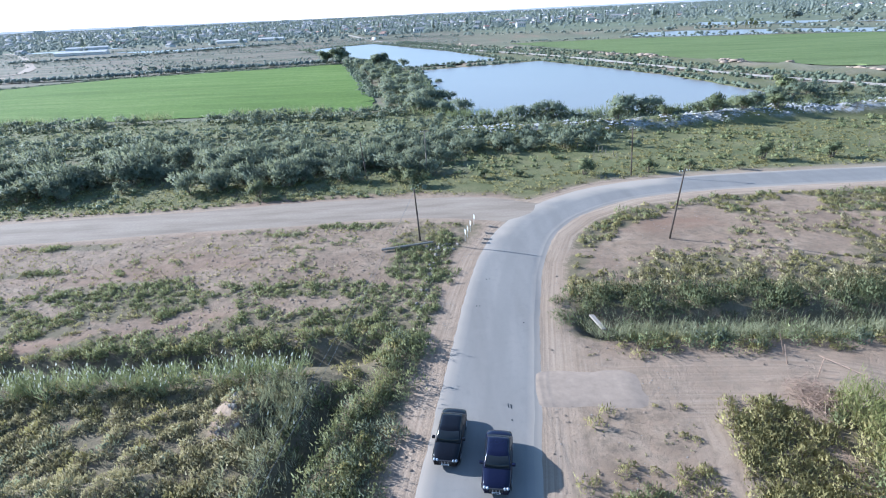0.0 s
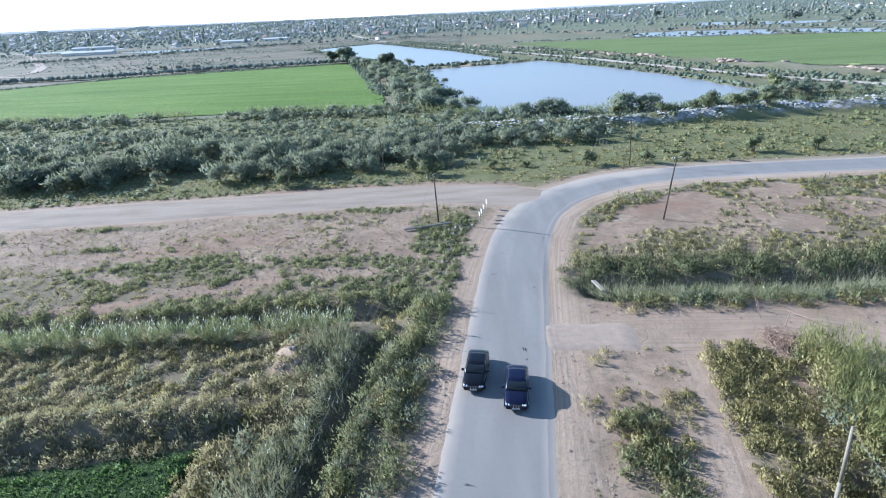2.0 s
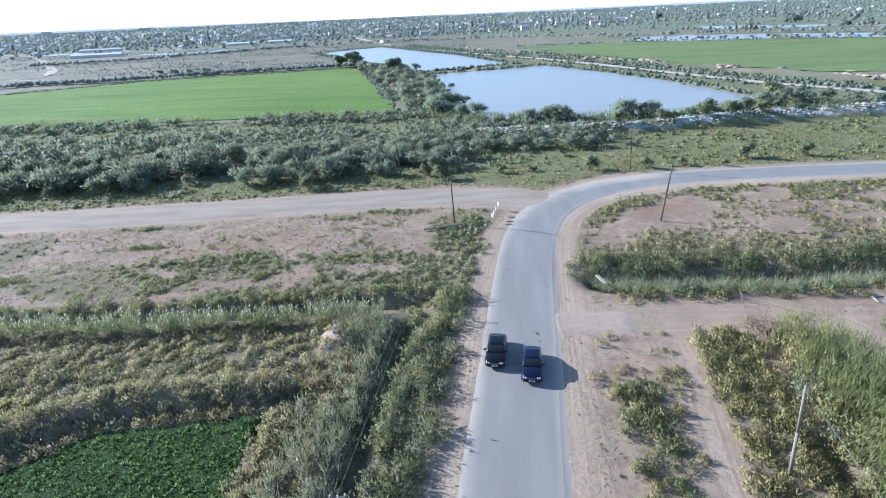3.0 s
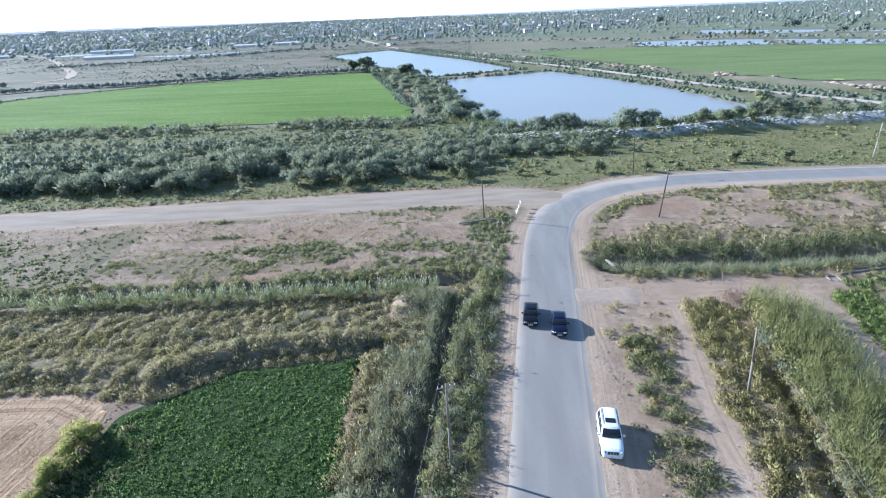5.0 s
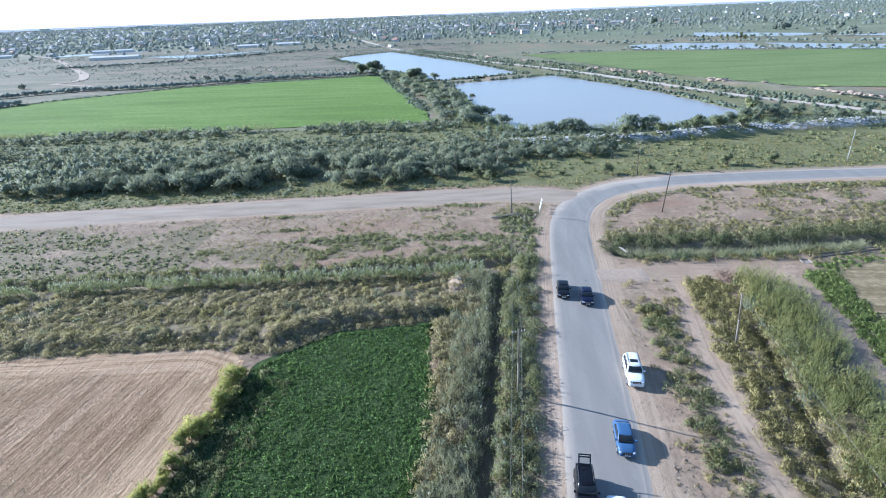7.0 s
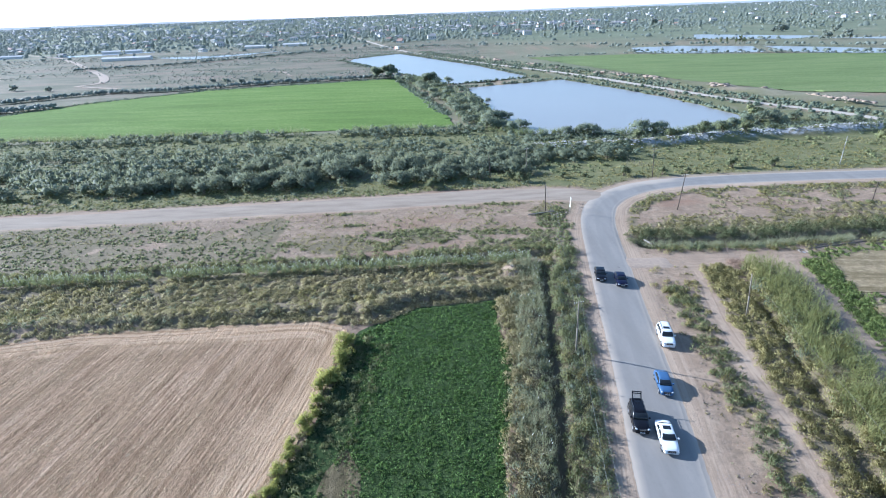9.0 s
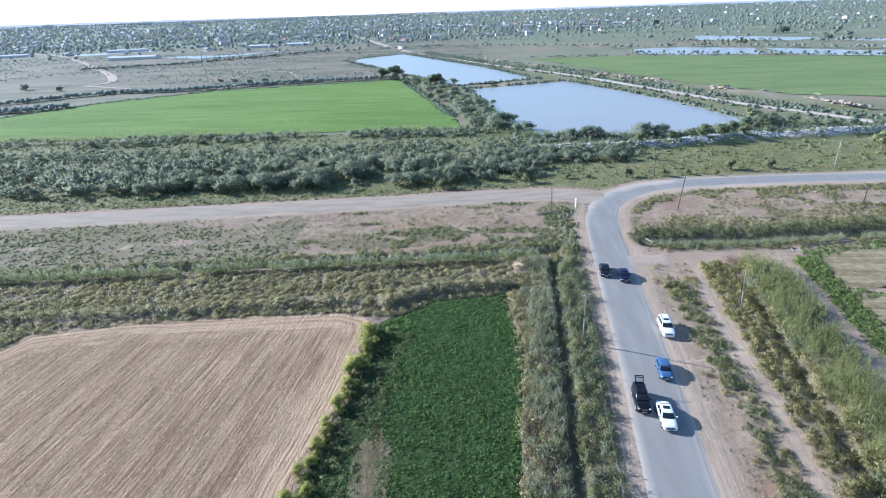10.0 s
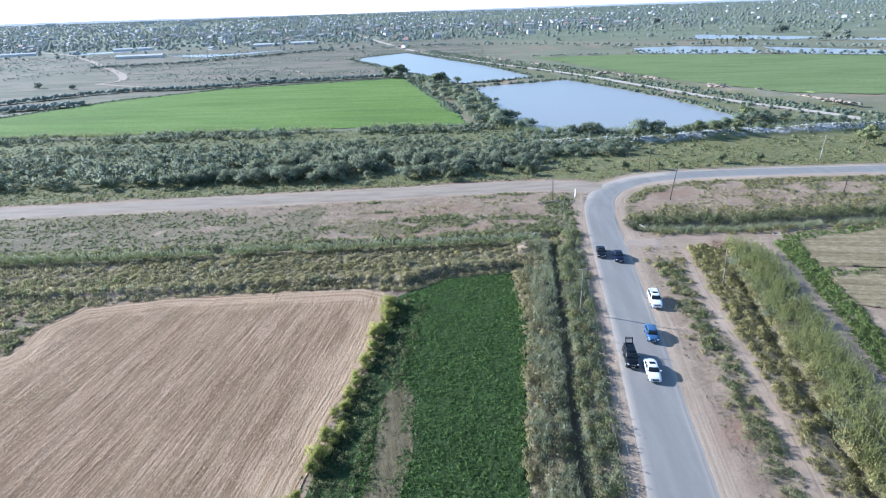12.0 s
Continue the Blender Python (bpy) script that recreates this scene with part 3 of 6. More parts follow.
def ribbon(name, pts, half, mat, z, label, category, across=9, step=1.0, ragged=0.25, bank=0.06, sink=0.0, crisp=False):
    """A strip of road along a line, with a worn edge that dips into the soil."""
    line = spline(pts, step)
    d = np.gradient(line, axis=0)
    d /= np.hypot(d[:, 0], d[:, 1])[:, None]
    left = np.stack([-d[:, 1], d[:, 0]], 1)
    u = np.linspace(-1, 1, across)
    if crisp:
        u = np.array([-1, -0.985, -0.94, -0.85, -0.7, -0.4, 0, 0.4, 0.7, 0.85, 0.94, 0.985, 1])
        across = len(u)
    rag = 1 + ragged / half * (fbm(np.arange(len(line)) * 0.5, np.zeros(len(line)) + half, 3.0, 3) - 0.5)[:, None] * 2
    rag = rag + (0.10 / half * (RAGGED.random((len(line), 1)) - 0.5) if crisp else 0.0)
    p = line[:, None, :] + left[:, None, :] * (u * half)[None, :, None] * rag[:, :, None]
    zz = z + 0.05 * (1 - u ** 2)[None, :] - bank * ((np.abs(u) > 0.99) * np.where(u > 0, 0.35 if crisp else 1.0, 1.0))[None, :] + 0 * rag
    if crisp:
        zz = zz - 0.07 * smooth(0.84, 1.0, -u)[None, :]
    ends = np.minimum(np.arange(len(line)), np.arange(len(line))[::-1])
    zz = zz - sink * (1 - smooth(0, 4, ends))[:, None]
    v = np.concatenate([p, zz[:, :, None]], 2).reshape(-1, 3)
    n = len(line)
    i = (np.arange(n - 1)[:, None] * across + np.arange(across - 1)[None, :]).ravel()
    q = np.stack([i, i + 1, i + 1 + across, i + across], 1)[:, ::-1]
    edge = np.tile(smooth(0.72, 1.0, np.abs(u)), n)
    if crisp:
        x, y = v[:, 0], v[:, 1]
        mouth = 1 - smooth(0.6, 3.9, away(x, y, JUNCTION)[0] + 3.0 * (fbm(x, y, 3) - 0.5))
        edge = np.maximum(edge * (0.55 + 0.9 * fbm(x, y, 6)), mouth)
        edge = np.where(np.tile(np.abs(u) > 0.99, n), 0.0, edge)
    me = np_mesh(name, v, q, mat, edge=edge, across=np.tile(u, n) + 1.0)
    me.polygons.foreach_set("use_smooth", np.full(len(q), not crisp))
    return tagged(new(name, me), label, category, kind="structure")


def sheet(name, pts, mat, z, label, category, step=4.0, wobble=1.0, relief=0.0):
    """A flat piece of land or water inside an outline, with a slightly uneven border."""
    p = np.array(pts)
    xs, ys = np.arange(p[:, 0].min() - 3, p[:, 0].max() + 3, step), np.arange(p[:, 1].min() - 3, p[:, 1].max() + 3, step)
    gx, gy = np.meshgrid(xs, ys)
    wx = gx + wobble * 2 * (fbm(gx, gy, 6, 3) - 0.5)
    wy = gy + wobble * 2 * (fbm(gx + 40, gy + 9, 6, 3) - 0.5)
    zz = z + relief * (fbm(gx, gy, 2.0, 3) - 0.5)
    cx, cy = (gx[:-1, :-1] + gx[1:, 1:]) / 2, (gy[:-1, :-1] + gy[1:, 1:]) / 2
    keep = inside(cx, cy, pts).ravel()
    i = (np.arange(len(ys) - 1)[:, None] * len(xs) + np.arange(len(xs) - 1)[None, :]).ravel()[keep]
    q = np.stack([i, i + 1, i + 1 + len(xs), i + len(xs)], 1)
    used, q = np.unique(q, return_inverse=True)
    px, py = gx.ravel()[used], gy.ravel()[used]
    best, nx, ny = np.full(len(px), 1e9), px.copy(), py.copy()
    for (ax, ay), (bx, by) in zip(pts, pts[1:] + pts[:1]):
        t = np.clip(((px - ax) * (bx - ax) + (py - ay) * (by - ay)) / ((bx - ax) ** 2 + (by - ay) ** 2), 0, 1)
        ex, ey = ax + t * (bx - ax), ay + t * (by - ay)
        d = np.hypot(px - ex, py - ey)
        nx, ny, best = np.where(d < best, ex, nx), np.where(d < best, ey, ny), np.minimum(best, d)
    snap = best < 0.72 * step
    v = np.stack([wx.ravel()[used] + np.where(snap, nx - px, 0), wy.ravel()[used] + np.where(snap, ny - py, 0), zz.ravel()[used]], 1)
    return tagged(new(name, np_mesh(name, v, q.reshape(-1, 4), mat, rim=best)), label, category, kind="structure")


build_ground()
ribbon("road", ROAD, 3.85, M_ROAD, 0.02, "worn grey asphalt road with sandy crumbling edges", "road", bank=0.025, ragged=0.05, step=0.6, crisp=True)
ribbon("track", TRACK, 4.6, M_TRACK, 0.0, "wide pale gravel track joining the asphalt road", "track", step=2.0, ragged=1.2)
ribbon("dike_road", DIKE_ROAD, 2.9, M_DUST, 0.25, "pale dirt road on the dike beside the fish ponds", "track", step=6.0, across=5, ragged=0.6)
ribbon("track", [(-1000, 1150), (-655, 862), (-537, 731), (-383, 532), (-344, 479), (-314, 425), (-322, 402)], 3.2, M_APRON, 0.25, "winding pale dirt track on the far plain", "track", step=8.0, across=5, ragged=1.5)
ribbon("track", [(-322, 402), (-290, 384), (-268, 372)], 2.4, M_APRON, 0.25, "pale dirt spur on the far plain", "track", step=6.0, across=5, ragged=1.0)
ribbon("track", [(-344, 479), (-270, 500), (-180, 470), (-150, 420)], 1.6, M_APRON, 0.24, "faint pale dirt track on the far plain", "track", step=8.0, across=5, ragged=1.5)
ribbon("road_apron", [(8.8, 46.9), (13.5, 46.9), (18.6, 46.4)], 2.4, M_APRON, 0.0, "short pale gravel apron of the side track", "road", across=9, step=0.4, ragged=0.2, bank=0.1, sink=0.14)
sheet("pond", POND_NEAR, M_WATER, -0.22, "calm grey-blue water of a fish pond", "pond", 3.0, 1.2)
sheet("pond", POND_MID, M_WATER, -0.22, "calm pale water of the farther fish pond", "pond", 5.0, 2.0)
sheet("field", RICE_W, M_RICE, 0.22, "bright green level field of young rice", "field", 2.5, 1.4, 0.1)
sheet("field", RICE_E, M_GREENFIELD, 0.22, "green field beyond the dike road", "field", 4.0, 2.0, 0.1)
sheet("field", FIELD_E1, M_FALLOW, 0.1, "dry mown field with parallel furrows", "field", 1.0, 0.5, 0.1)
sheet("field", FIELD_E2, M_FALLOW, 0.1, "dry mown field with parallel furrows", "field", 1.0, 0.5, 0.1)
sheet("field", STUBBLE, M_STUBBLE, 0.0, "harvested golden straw stubble field with drill rows", "field", 0.5, 0.5, 0.12)
sheet("field", CROP, M_CROPSOIL, 0.0, "dark green irrigated crop field", "field", 1.0, 0.6, 0.1)
BARE_STRIP = [(-41.0, -45), (-39.8, -19), (-39.2, -8), (-38.6, -1.5), (-36.6, 1.5), (-34.9, -2), (-34.2, -12), (-35.6, -19), (-36.8, -45)]
sheet("field", BARE_STRIP, M_BARE, 0.03, "bare brown strip of soil beside the crop", "field", 0.3, 0.9, 0.05)
for outline in ([(178, 534), (192, 597), (246, 600), (309, 558), (279, 482), (207, 505)], [(300, 470), (318, 556), (390, 472), (470, 400), (420, 380)],
                [(317, 718), (362, 823), (467, 678), (405, 648)], [(500, 560), (440, 640), (520, 620), (640, 500)],
                [(-1000, 800), (-742, 855), (-697, 868), (-720, 830), (-1000, 760)], [(-428, 742), (-334, 735), (-255, 800), (-290, 735), (-345, 680)],
                [(-650, 860), (-520, 930), (-500, 900), (-600, 830)]):
    sheet("pond", outline, M_WATER, 0.12, "distant pale strip of pond water", "pond", 6.0, 2.0)


# ---- plants ----
def unit(v):
    return v / np.maximum(np.linalg.norm(v, axis=1), 1e-6)[:, None]


def core_shape():
    """A rounded low dome: its corners as directions, and its faces."""
    pts, faces = [(0, 0, 1)], []
    for el in (0.7, -0.1):
        pts += [(math.cos(1.047 * k + el) * math.cos(el), math.sin(1.047 * k + el) * math.cos(el), math.sin(el)) for k in range(6)]
    for k in range(6):
        j = (k + 1) % 6
        faces += [(0, 1 + k, 1 + j), (1 + k, 7 + k, 7 + j), (1 + k, 7 + j, 1 + j)]
    return np.array(pts), np.array(faces)


CORE, CORE_FACES = core_shape()


def leaf_cloud(rng, centre, radius, count, size, slim=0.36, low=-0.15, hollow=0.45, core=0.5, rise=0.35):
    """Plants as lumpy rounded bodies of foliage, ruffled by pointed sprays. Returns corners, faces and tones."""
    n = len(centre)
    phase = rng.random((n, 3)) * 6.283
    shade = rng.random(n)

    def lump(u, ph):
        az = np.arctan2(u[:, 1], u[:, 0])
        return 0.86 + 0.18 * np.sin(2 * az + ph[:, 0]) * np.cos(3 * u[:, 2] + ph[:, 1]) + 0.14 * np.sin(5 * az + 4 * u[:, 2] + ph[:, 2])

    c = len(CORE)
    body = np.repeat(np.arange(n), c)
    uc = np.tile(CORE, (n, 1))
    vc = centre[body] + uc * (core * lump(uc, phase[body]) * (0.82 + 0.36 * rng.random(n * c)))[:, None] * radius[body]
    fc = (np.arange(n)[:, None, None] * c + CORE_FACES[None]).reshape(-1, 3)
    who = np.repeat(np.arange(n), count)
    m = len(who)
    u = unit(rng.normal(size=(m, 3)))
    u[:, 2] = np.where(u[:, 2] < low, -u[:, 2] * 0.6, u[:, 2])
    rad = (hollow + (1 - hollow) * rng.random(m) ** 0.7) * lump(u, phase[who])
    p = centre[who] + u * rad[:, None] * radius[who]
    t = unit(0.8 * u + 0.6 * rng.normal(size=(m, 3)) + np.array([0, 0, rise]))
    b = unit(np.cross(t, rng.normal(size=(m, 3))))
    s = (size[who] if np.ndim(size) else size * (radius[who, 0] / radius[:, 0].mean()) ** 0.8) * (0.6 + 0.8 * rng.random(m))
    long, wide = t * (s / 2)[:, None], b * (s * slim / 2)[:, None]
    vl = np.stack([p - long * 0.8 - wide * 1.2, p - long * 0.8 + wide * 1.2, p + long], 1).reshape(-1, 3)
    tone_c = shade[body] * 0.75 + 0.25 * rng.random(n * c)
    tone_l = shade[who] * 0.75 + 0.25 * rng.random(m)
    lf = np.arange(3 * m).reshape(-1, 3)
    flip = np.einsum("ij,ij->i", np.cross(vl[1::3] - vl[0::3], vl[2::3] - vl[0::3]), u) < 0
    lf[flip] = lf[flip][:, ::-1]
    if core == 0:
        fc, vc, uc, tone_c, c = fc[:0], vc[:0], uc[:0], tone_c[:0], 0
    faces = np.concatenate([fc, n * c + lf])
    nl = unit(0.85 * u + 0.28 * rng.normal(size=(m, 3)) + np.array([0, 0, 0.2]))
    return np.concatenate([vc, vl]), faces, np.concatenate([tone_c, np.repeat(tone_l, 3)]), np.concatenate([uc, np.repeat(nl, 3, 0)])


def blades(rng, foot, tall, wide, lean=0.25):
    """Straight stalks, one narrow pointed face each."""
    n = len(foot)
    a = rng.random(n) * 6.283
    side = np.stack([np.cos(a), np.sin(a), np.zeros(n)], 1) * wide
    tip = np.stack([rng.normal(size=n) * lean, rng.normal(size=n) * lean, np.ones(n)], 1) * tall[:, None]
    v = np.stack([foot - side, foot + side, foot + tip], 1).reshape(-1, 3)
    return v, np.arange(3 * n).reshape(-1, 3), np.repeat(rng.random(n), 3)


def reed_leaves(rng, foot, tall, per_reed, leaf, droop=0.55):
    """Reeds: long leaves springing from unseen stalks, those near the top the most upright."""
    who = np.repeat(np.arange(len(foot)), per_reed)
    m = len(who)
    up = 0.25 + 0.7 * rng.random(m)
    a = rng.random(m) * 6.283
    bend = (fbm(foot[:, 0], foot[:, 1], 2.2, 2) * 14)[who]
    out = np.stack([np.cos(a) + 0.7 * np.cos(bend), np.sin(a) + 0.7 * np.sin(bend), np.zeros(m)], 1)
    d = unit(out * (droop * (1.25 - up))[:, None] + np.array([0, 0, 0.6]))
    p = foot[who] + out * 0.12 + np.array([0, 0, 1.0]) * (tall[who] * up)[:, None]
    s = leaf * (0.6 + 0.8 * rng.random(m))
    b = unit(np.cross(d, rng.normal(size=(m, 3))))
    wide = b * (s * 0.038)[:, None]
    v = np.stack([p - wide, p + wide, p + d * s[:, None]], 1).reshape(-1, 3)
    tone = np.clip(fbm(foot[:, 0], foot[:, 1], 3.0, 3) + 0.18 * rng.normal(size=len(foot)), 0, 1)[who]
    return v, np.arange(3 * m).reshape(-1, 3), np.repeat(tone, 3)


def plume_heads(rng, foot, tall):
    n = len(foot)
    p = foot + np.array([0, 0, 1.0]) * (tall * 1.02)[:, None]
    d = unit(np.stack([0.35 + 0.2 * rng.normal(size=n), 0.25 * rng.normal(size=n), np.ones(n)], 1))
    b = unit(np.cross(d, rng.normal(size=(n, 3)))) * 0.06
    v = np.stack([p - b, p + b, p + d * 0.38], 1).reshape(-1, 3)
    return v, np.arange(3 * n).reshape(-1, 3), np.repeat(rng.random(n), 3)


def stuff(name, cloud, mat, label, category):
    v, q, tone = cloud[:3]
    return tagged(new(name, np_mesh(name, v, q, mat, cloud[3] if len(cloud) > 3 else None, tone=tone)), label, category, kind="stuff")


def scatter(rng, x0, x1, y0, y1, per_m2, accept):
    n = int((x1 - x0) * (y1 - y0) * per_m2)
    x, y = rng.uniform(x0, x1, n), rng.uniform(y0, y1, n)
    k = rng.random(n) < accept(x, y)
    return x[k], y[k]


def domes(rng, x, y, size, flat=0.8, vary=0.45):
    """Centres and radii of low plants standing on the ground."""
    r = size * (1 - vary + 2 * vary * rng.random(len(x)) ** 1.5)
    c = np.stack([x, y, height(x, y) + r * 0.12], 1)
    return c, np.stack([r, r * (0.8 + 0.4 * rng.random(len(x))), r * flat * (0.8 + 0.5 * rng.random(len(x)))], 1)


def low_scrub(name, area, per_m2, accept, size, leaves, leaf, mat, label, flat=0.8, category="scrub"):
    far = area[2] > 94 or (area[3] > 70 and area[0] < -100)
    mound = size >= 0.5 and not far
    x, y = scatter(RNG, *area, per_m2 * (0.95 if mound else 1.3), accept)
    c, r = domes(RNG, x, y, size * (1.06 if mound else 1.0), flat * (1.1 if mound else 1.25), 0.5)
    if not mound:
        core = 0 if size < 0.5 else 0.62 if area[3] > 300 else 0.38
        cloud = leaf_cloud(RNG, c, r, int(leaves * (0.62 if far else 1.02)), leaf * (1.06 if far else 0.88), 0.4, hollow=0.4, core=core, rise=0.8)
        return stuff(name, cloud, mat, label, category)
    # soft mounds: fine upright sprays, shaded as one rounded form
    n = int(leaves * 1.5)
    v, q, tone, nrm = leaf_cloud(RNG, c, r, n, leaf * 1.17, 0.28, low=-0.1, hollow=0.46, core=0, rise=1.3)
    nrm = unit(0.35 * nrm + 0.55 * unit(v - np.repeat(c, n * 3, 0)) + np.array([0, 0, 0.28]) + 0.14 * RNG.normal(size=v.shape))
    return stuff(name, (v, q, tone, nrm), mat, label, category)


def near(line, half, soft=0.6):
    return lambda x, y: 1 - smooth(half - soft, half + soft, away(x, y, line)[0])


def off_fields(x, y):
    return ~(inside(x, y, STUBBLE) | inside(x, y, CROP))


def build_scrub():
    patchy = lambda x, y: cover(x, y) ** 1.3
    # the verge between the ditch and the road
    low_scrub("verge_scrub", (-17, 2, -45, 56), 1.0, lambda x, y: near(VERGE_W, 2.7)(x, y) * (road_half(x, y) > 6.1) * (fbm(x, y, 5) > 0.26), 0.95, 80, 0.19, M_GREEN,
              "dense green camelthorn scrub along the road verge", 1.05)
    low_scrub("verge_scrub", (-17, 2, -45, 56), 0.4, lambda x, y: near(VERGE_W, 2.3)(x, y) * (road_half(x, y) > 6.1) * (fbm(x + 31, y, 6) > 0.40), 0.95, 72, 0.18, M_OLIVE,
              "yellowish scrub along the road verge", 0.9)
    low_scrub("verge_scrub", (-17, 2, -45, 56), 0.9, lambda x, y: near(VERGE_W, 2.6)(x, y) * (road_half(x, y) > 6.1) * (fbm(x + 3, y + 8, 5) > 0.4), 0.85, 72, 0.20, M_TAMARISK, "grey-green scrub along the road verge", 1.0)
    low_scrub("ditch_scrub", (-24, -3, -45, 54), 0.55, lambda x, y: near([(a - 3.2, b) for a, b in DITCH_W], 2.2, 1.0)(x, y) * (fbm(x + 15, y, 5) > 0.42), 1.0, 80, 0.22, M_TAMARISK, "grey-green bushes along the roadside ditch", 1.1)
    low_scrub("ditch_scrub", (-20, -3, -45, 54), 1.5, lambda x, y: near(DITCH_W, 2.0, 0.6)(x, y) * (away(x, y, DITCH_W)[0] > 0.7), 0.7, 60, 0.2, M_GREEN, "green weeds on the steep ditch sides", 0.8)
    # rough land west of the road
    west = lambda x, y: patchy(x, y) * (away(x, y, DITCH_REED)[0] > 1.6)
    low_scrub("green_scrub", (-62, 5, 53.5, 88), 2.6, lambda x, y: west(x, y) * (fbm(x + 7, y, 11) > 0.42), 0.52, 30, 0.18, M_GREEN,
              "low green weeds on dry soil", 0.55)
    low_scrub("olive_scrub", (-62, 5, 53.5, 88), 1.3, lambda x, y: west(x, y) * (fbm(x + 7, y, 11) < 0.52), 0.42, 24, 0.16, M_OLIVE,
              "low olive and yellowish weeds on dry soil", 0.55)
    low_scrub("green_scrub", (-175, -62, 50, 80), 1.0, lambda x, y: west(x, y) * (0.35 + 0.65 * smooth(0.42, 0.54, fbm(0.5 * x, y, 6))), 0.55, 16, 0.26, M_GREEN, "low green weeds on dry soil", 0.5)
    low_scrub("dry_weeds", (-150, 4, 56, 86), 0.8, lambda x, y: smooth(5, 8, away(x, y, TRACK)[0]) * (road_half(x, y) > 7) * (fbm(x, y, 4) > 0.45), 0.2, 9, 0.16, M_BROWN,
              "small dry weeds scattered on bare soil", 0.8)
    low_scrub("dry_weeds", (-150, -8, 64, 86), 0.7, lambda x, y: smooth(5, 8, away(x, y, TRACK)[0]) * smooth(0.44, 0.54, fbm(0.3 * x, y, 4, 3)), 0.36, 12, 0.2, M_OLIVE, "streaks of low olive weeds on bare soil", 0.5, "weeds")
    low_scrub("ditch_scrub", (-150, 1, 46, 58), 0.8, lambda x, y: near([(a, b + 2.2) for a, b in DITCH_REED], 1.6)(x, y), 0.85, 60, 0.22, M_GREEN,
              "dark green shrubs lining a ditch", 0.9)
    # the brownish band between the reeds and the fields
    band = lambda x, y: off_fields(x, y) * (away(x, y, DITCH_W)[0] > 3.4) * (y < np.interp(x, [-170, -110, -55, -20, -5], [43.5, 45, 47.3, 48.4, 49.3])) * (fbm(x, y, 4) > 0.28)
    low_scrub("dry_scrub", (-75, -7, 28, 52), 2.6, band, 0.66, 62, 0.16, M_BROWN, "dense greyish brown scrub", 0.55)
    low_scrub("dry_scrub", (-175, -75, 10, 51), 1.4, band, 0.75, 24, 0.30, M_BROWN, "dense greyish brown scrub", 0.55)
    low_scrub("olive_scrub", (-99, -11, 28, 52), 0.34, lambda x, y: band(x, y) * (fbm(x + 11, y, 9) > 0.47), 0.75, 52, 0.22, M_OLIVE, "olive green scrub among dry bushes", 0.6)
    low_scrub("green_scrub", (-175, -95, -20, 36), 0.55, lambda x, y: off_fields(x, y) * 1.0, 0.8, 32, 0.28, M_GREEN, "green weeds beside the stubble field", 0.7)
    low_scrub("green_scrub", (-99, -8, 28, 52), 0.22, lambda x, y: band(x, y) * (fbm(x + 23, y + 5, 7) > 0.5), 0.8, 52, 0.2, M_TAMARISK, "grey-green scrub among dry bushes", 0.65)
    low_scrub("ditch_scrub", (-170, -2, 44, 58), 0.9, lambda x, y: near([(a, b - 0.6) for a, b in DITCH_REED], 3.4, 1.0)(x, y) * (away(x, y, DITCH_REED)[0] > 0.9), 0.6, 26, 0.22, M_OLIVE, "olive weeds on the sides of a ditch", 0.8)
    low_scrub("field_edge_scrub", (-26, -13, -46, 36), 1.7, near([(-15.6, 35), (-14.6, 18), (-18.0, -8), (-19.8, -20), (-22.6, -46)], 1.5, 0.6), 0.6, 40, 0.19, M_BROWN, "dry scrub along the crop field's edge", 0.8)
    low_scrub("field_edge_scrub", (-26, -13, -46, 36), 0.7, near([(-15.6, 35), (-14.6, 18), (-18.0, -8), (-19.8, -20), (-22.6, -46)], 1.5, 0.6), 0.65, 40, 0.19, M_OLIVE, "olive scrub along the crop field's edge", 0.9)
    low_scrub("field_edge_scrub", (-46, -14, 26, 38), 1.5, near([(-43, 29.5), (-38, 28.6), (-30, 33.6), (-16, 35.8)], 1.3, 0.6), 0.6, 40, 0.19, M_BROWN, "dry scrub on a low field bank", 0.8)
    # ditch beside the road
    low_scrub("ditch_scrub", (-24, -3, -45, 54), 1.2, lambda x, y: near([(a - 4.1, b) for a, b in DITCH_W], 2.3)(x, y) * (fbm(x, y, 7) > 0.3), 0.85, 60, 0.2, M_BROWN,
              "dry brown scrub along the ditch", 0.75)
    # east of the road
    yard = lambda x, y: (road_half(x, y) > 6) * (away(x, y, SIDE_TRACK)[0] > 2.6) * (away(x, y, FIELD_TRACK)[0] > 1.0)
    low_scrub("olive_scrub", (2, 30, -40, 45), 1.7, lambda x, y: yard(x, y) * near([(a + 0.4, b) for a, b in ROW_E2], 3.6, 1.2)(x, y) * (fbm(x, y, 4) > 0.27), 0.78, 76, 0.18, M_OLIVE,
              "yellowish green scrub beside a dirt track", 0.62)
    low_scrub("green_scrub", (2, 26, -40, 45), 1.9, lambda x, y: yard(x, y) * near(ROW_E1, 1.8, 0.9)(x, y) * (fbm(x, y, 5) > 0.29), 0.72, 56, 0.18, M_GREEN,
              "row of green weeds beside the road", 0.9)
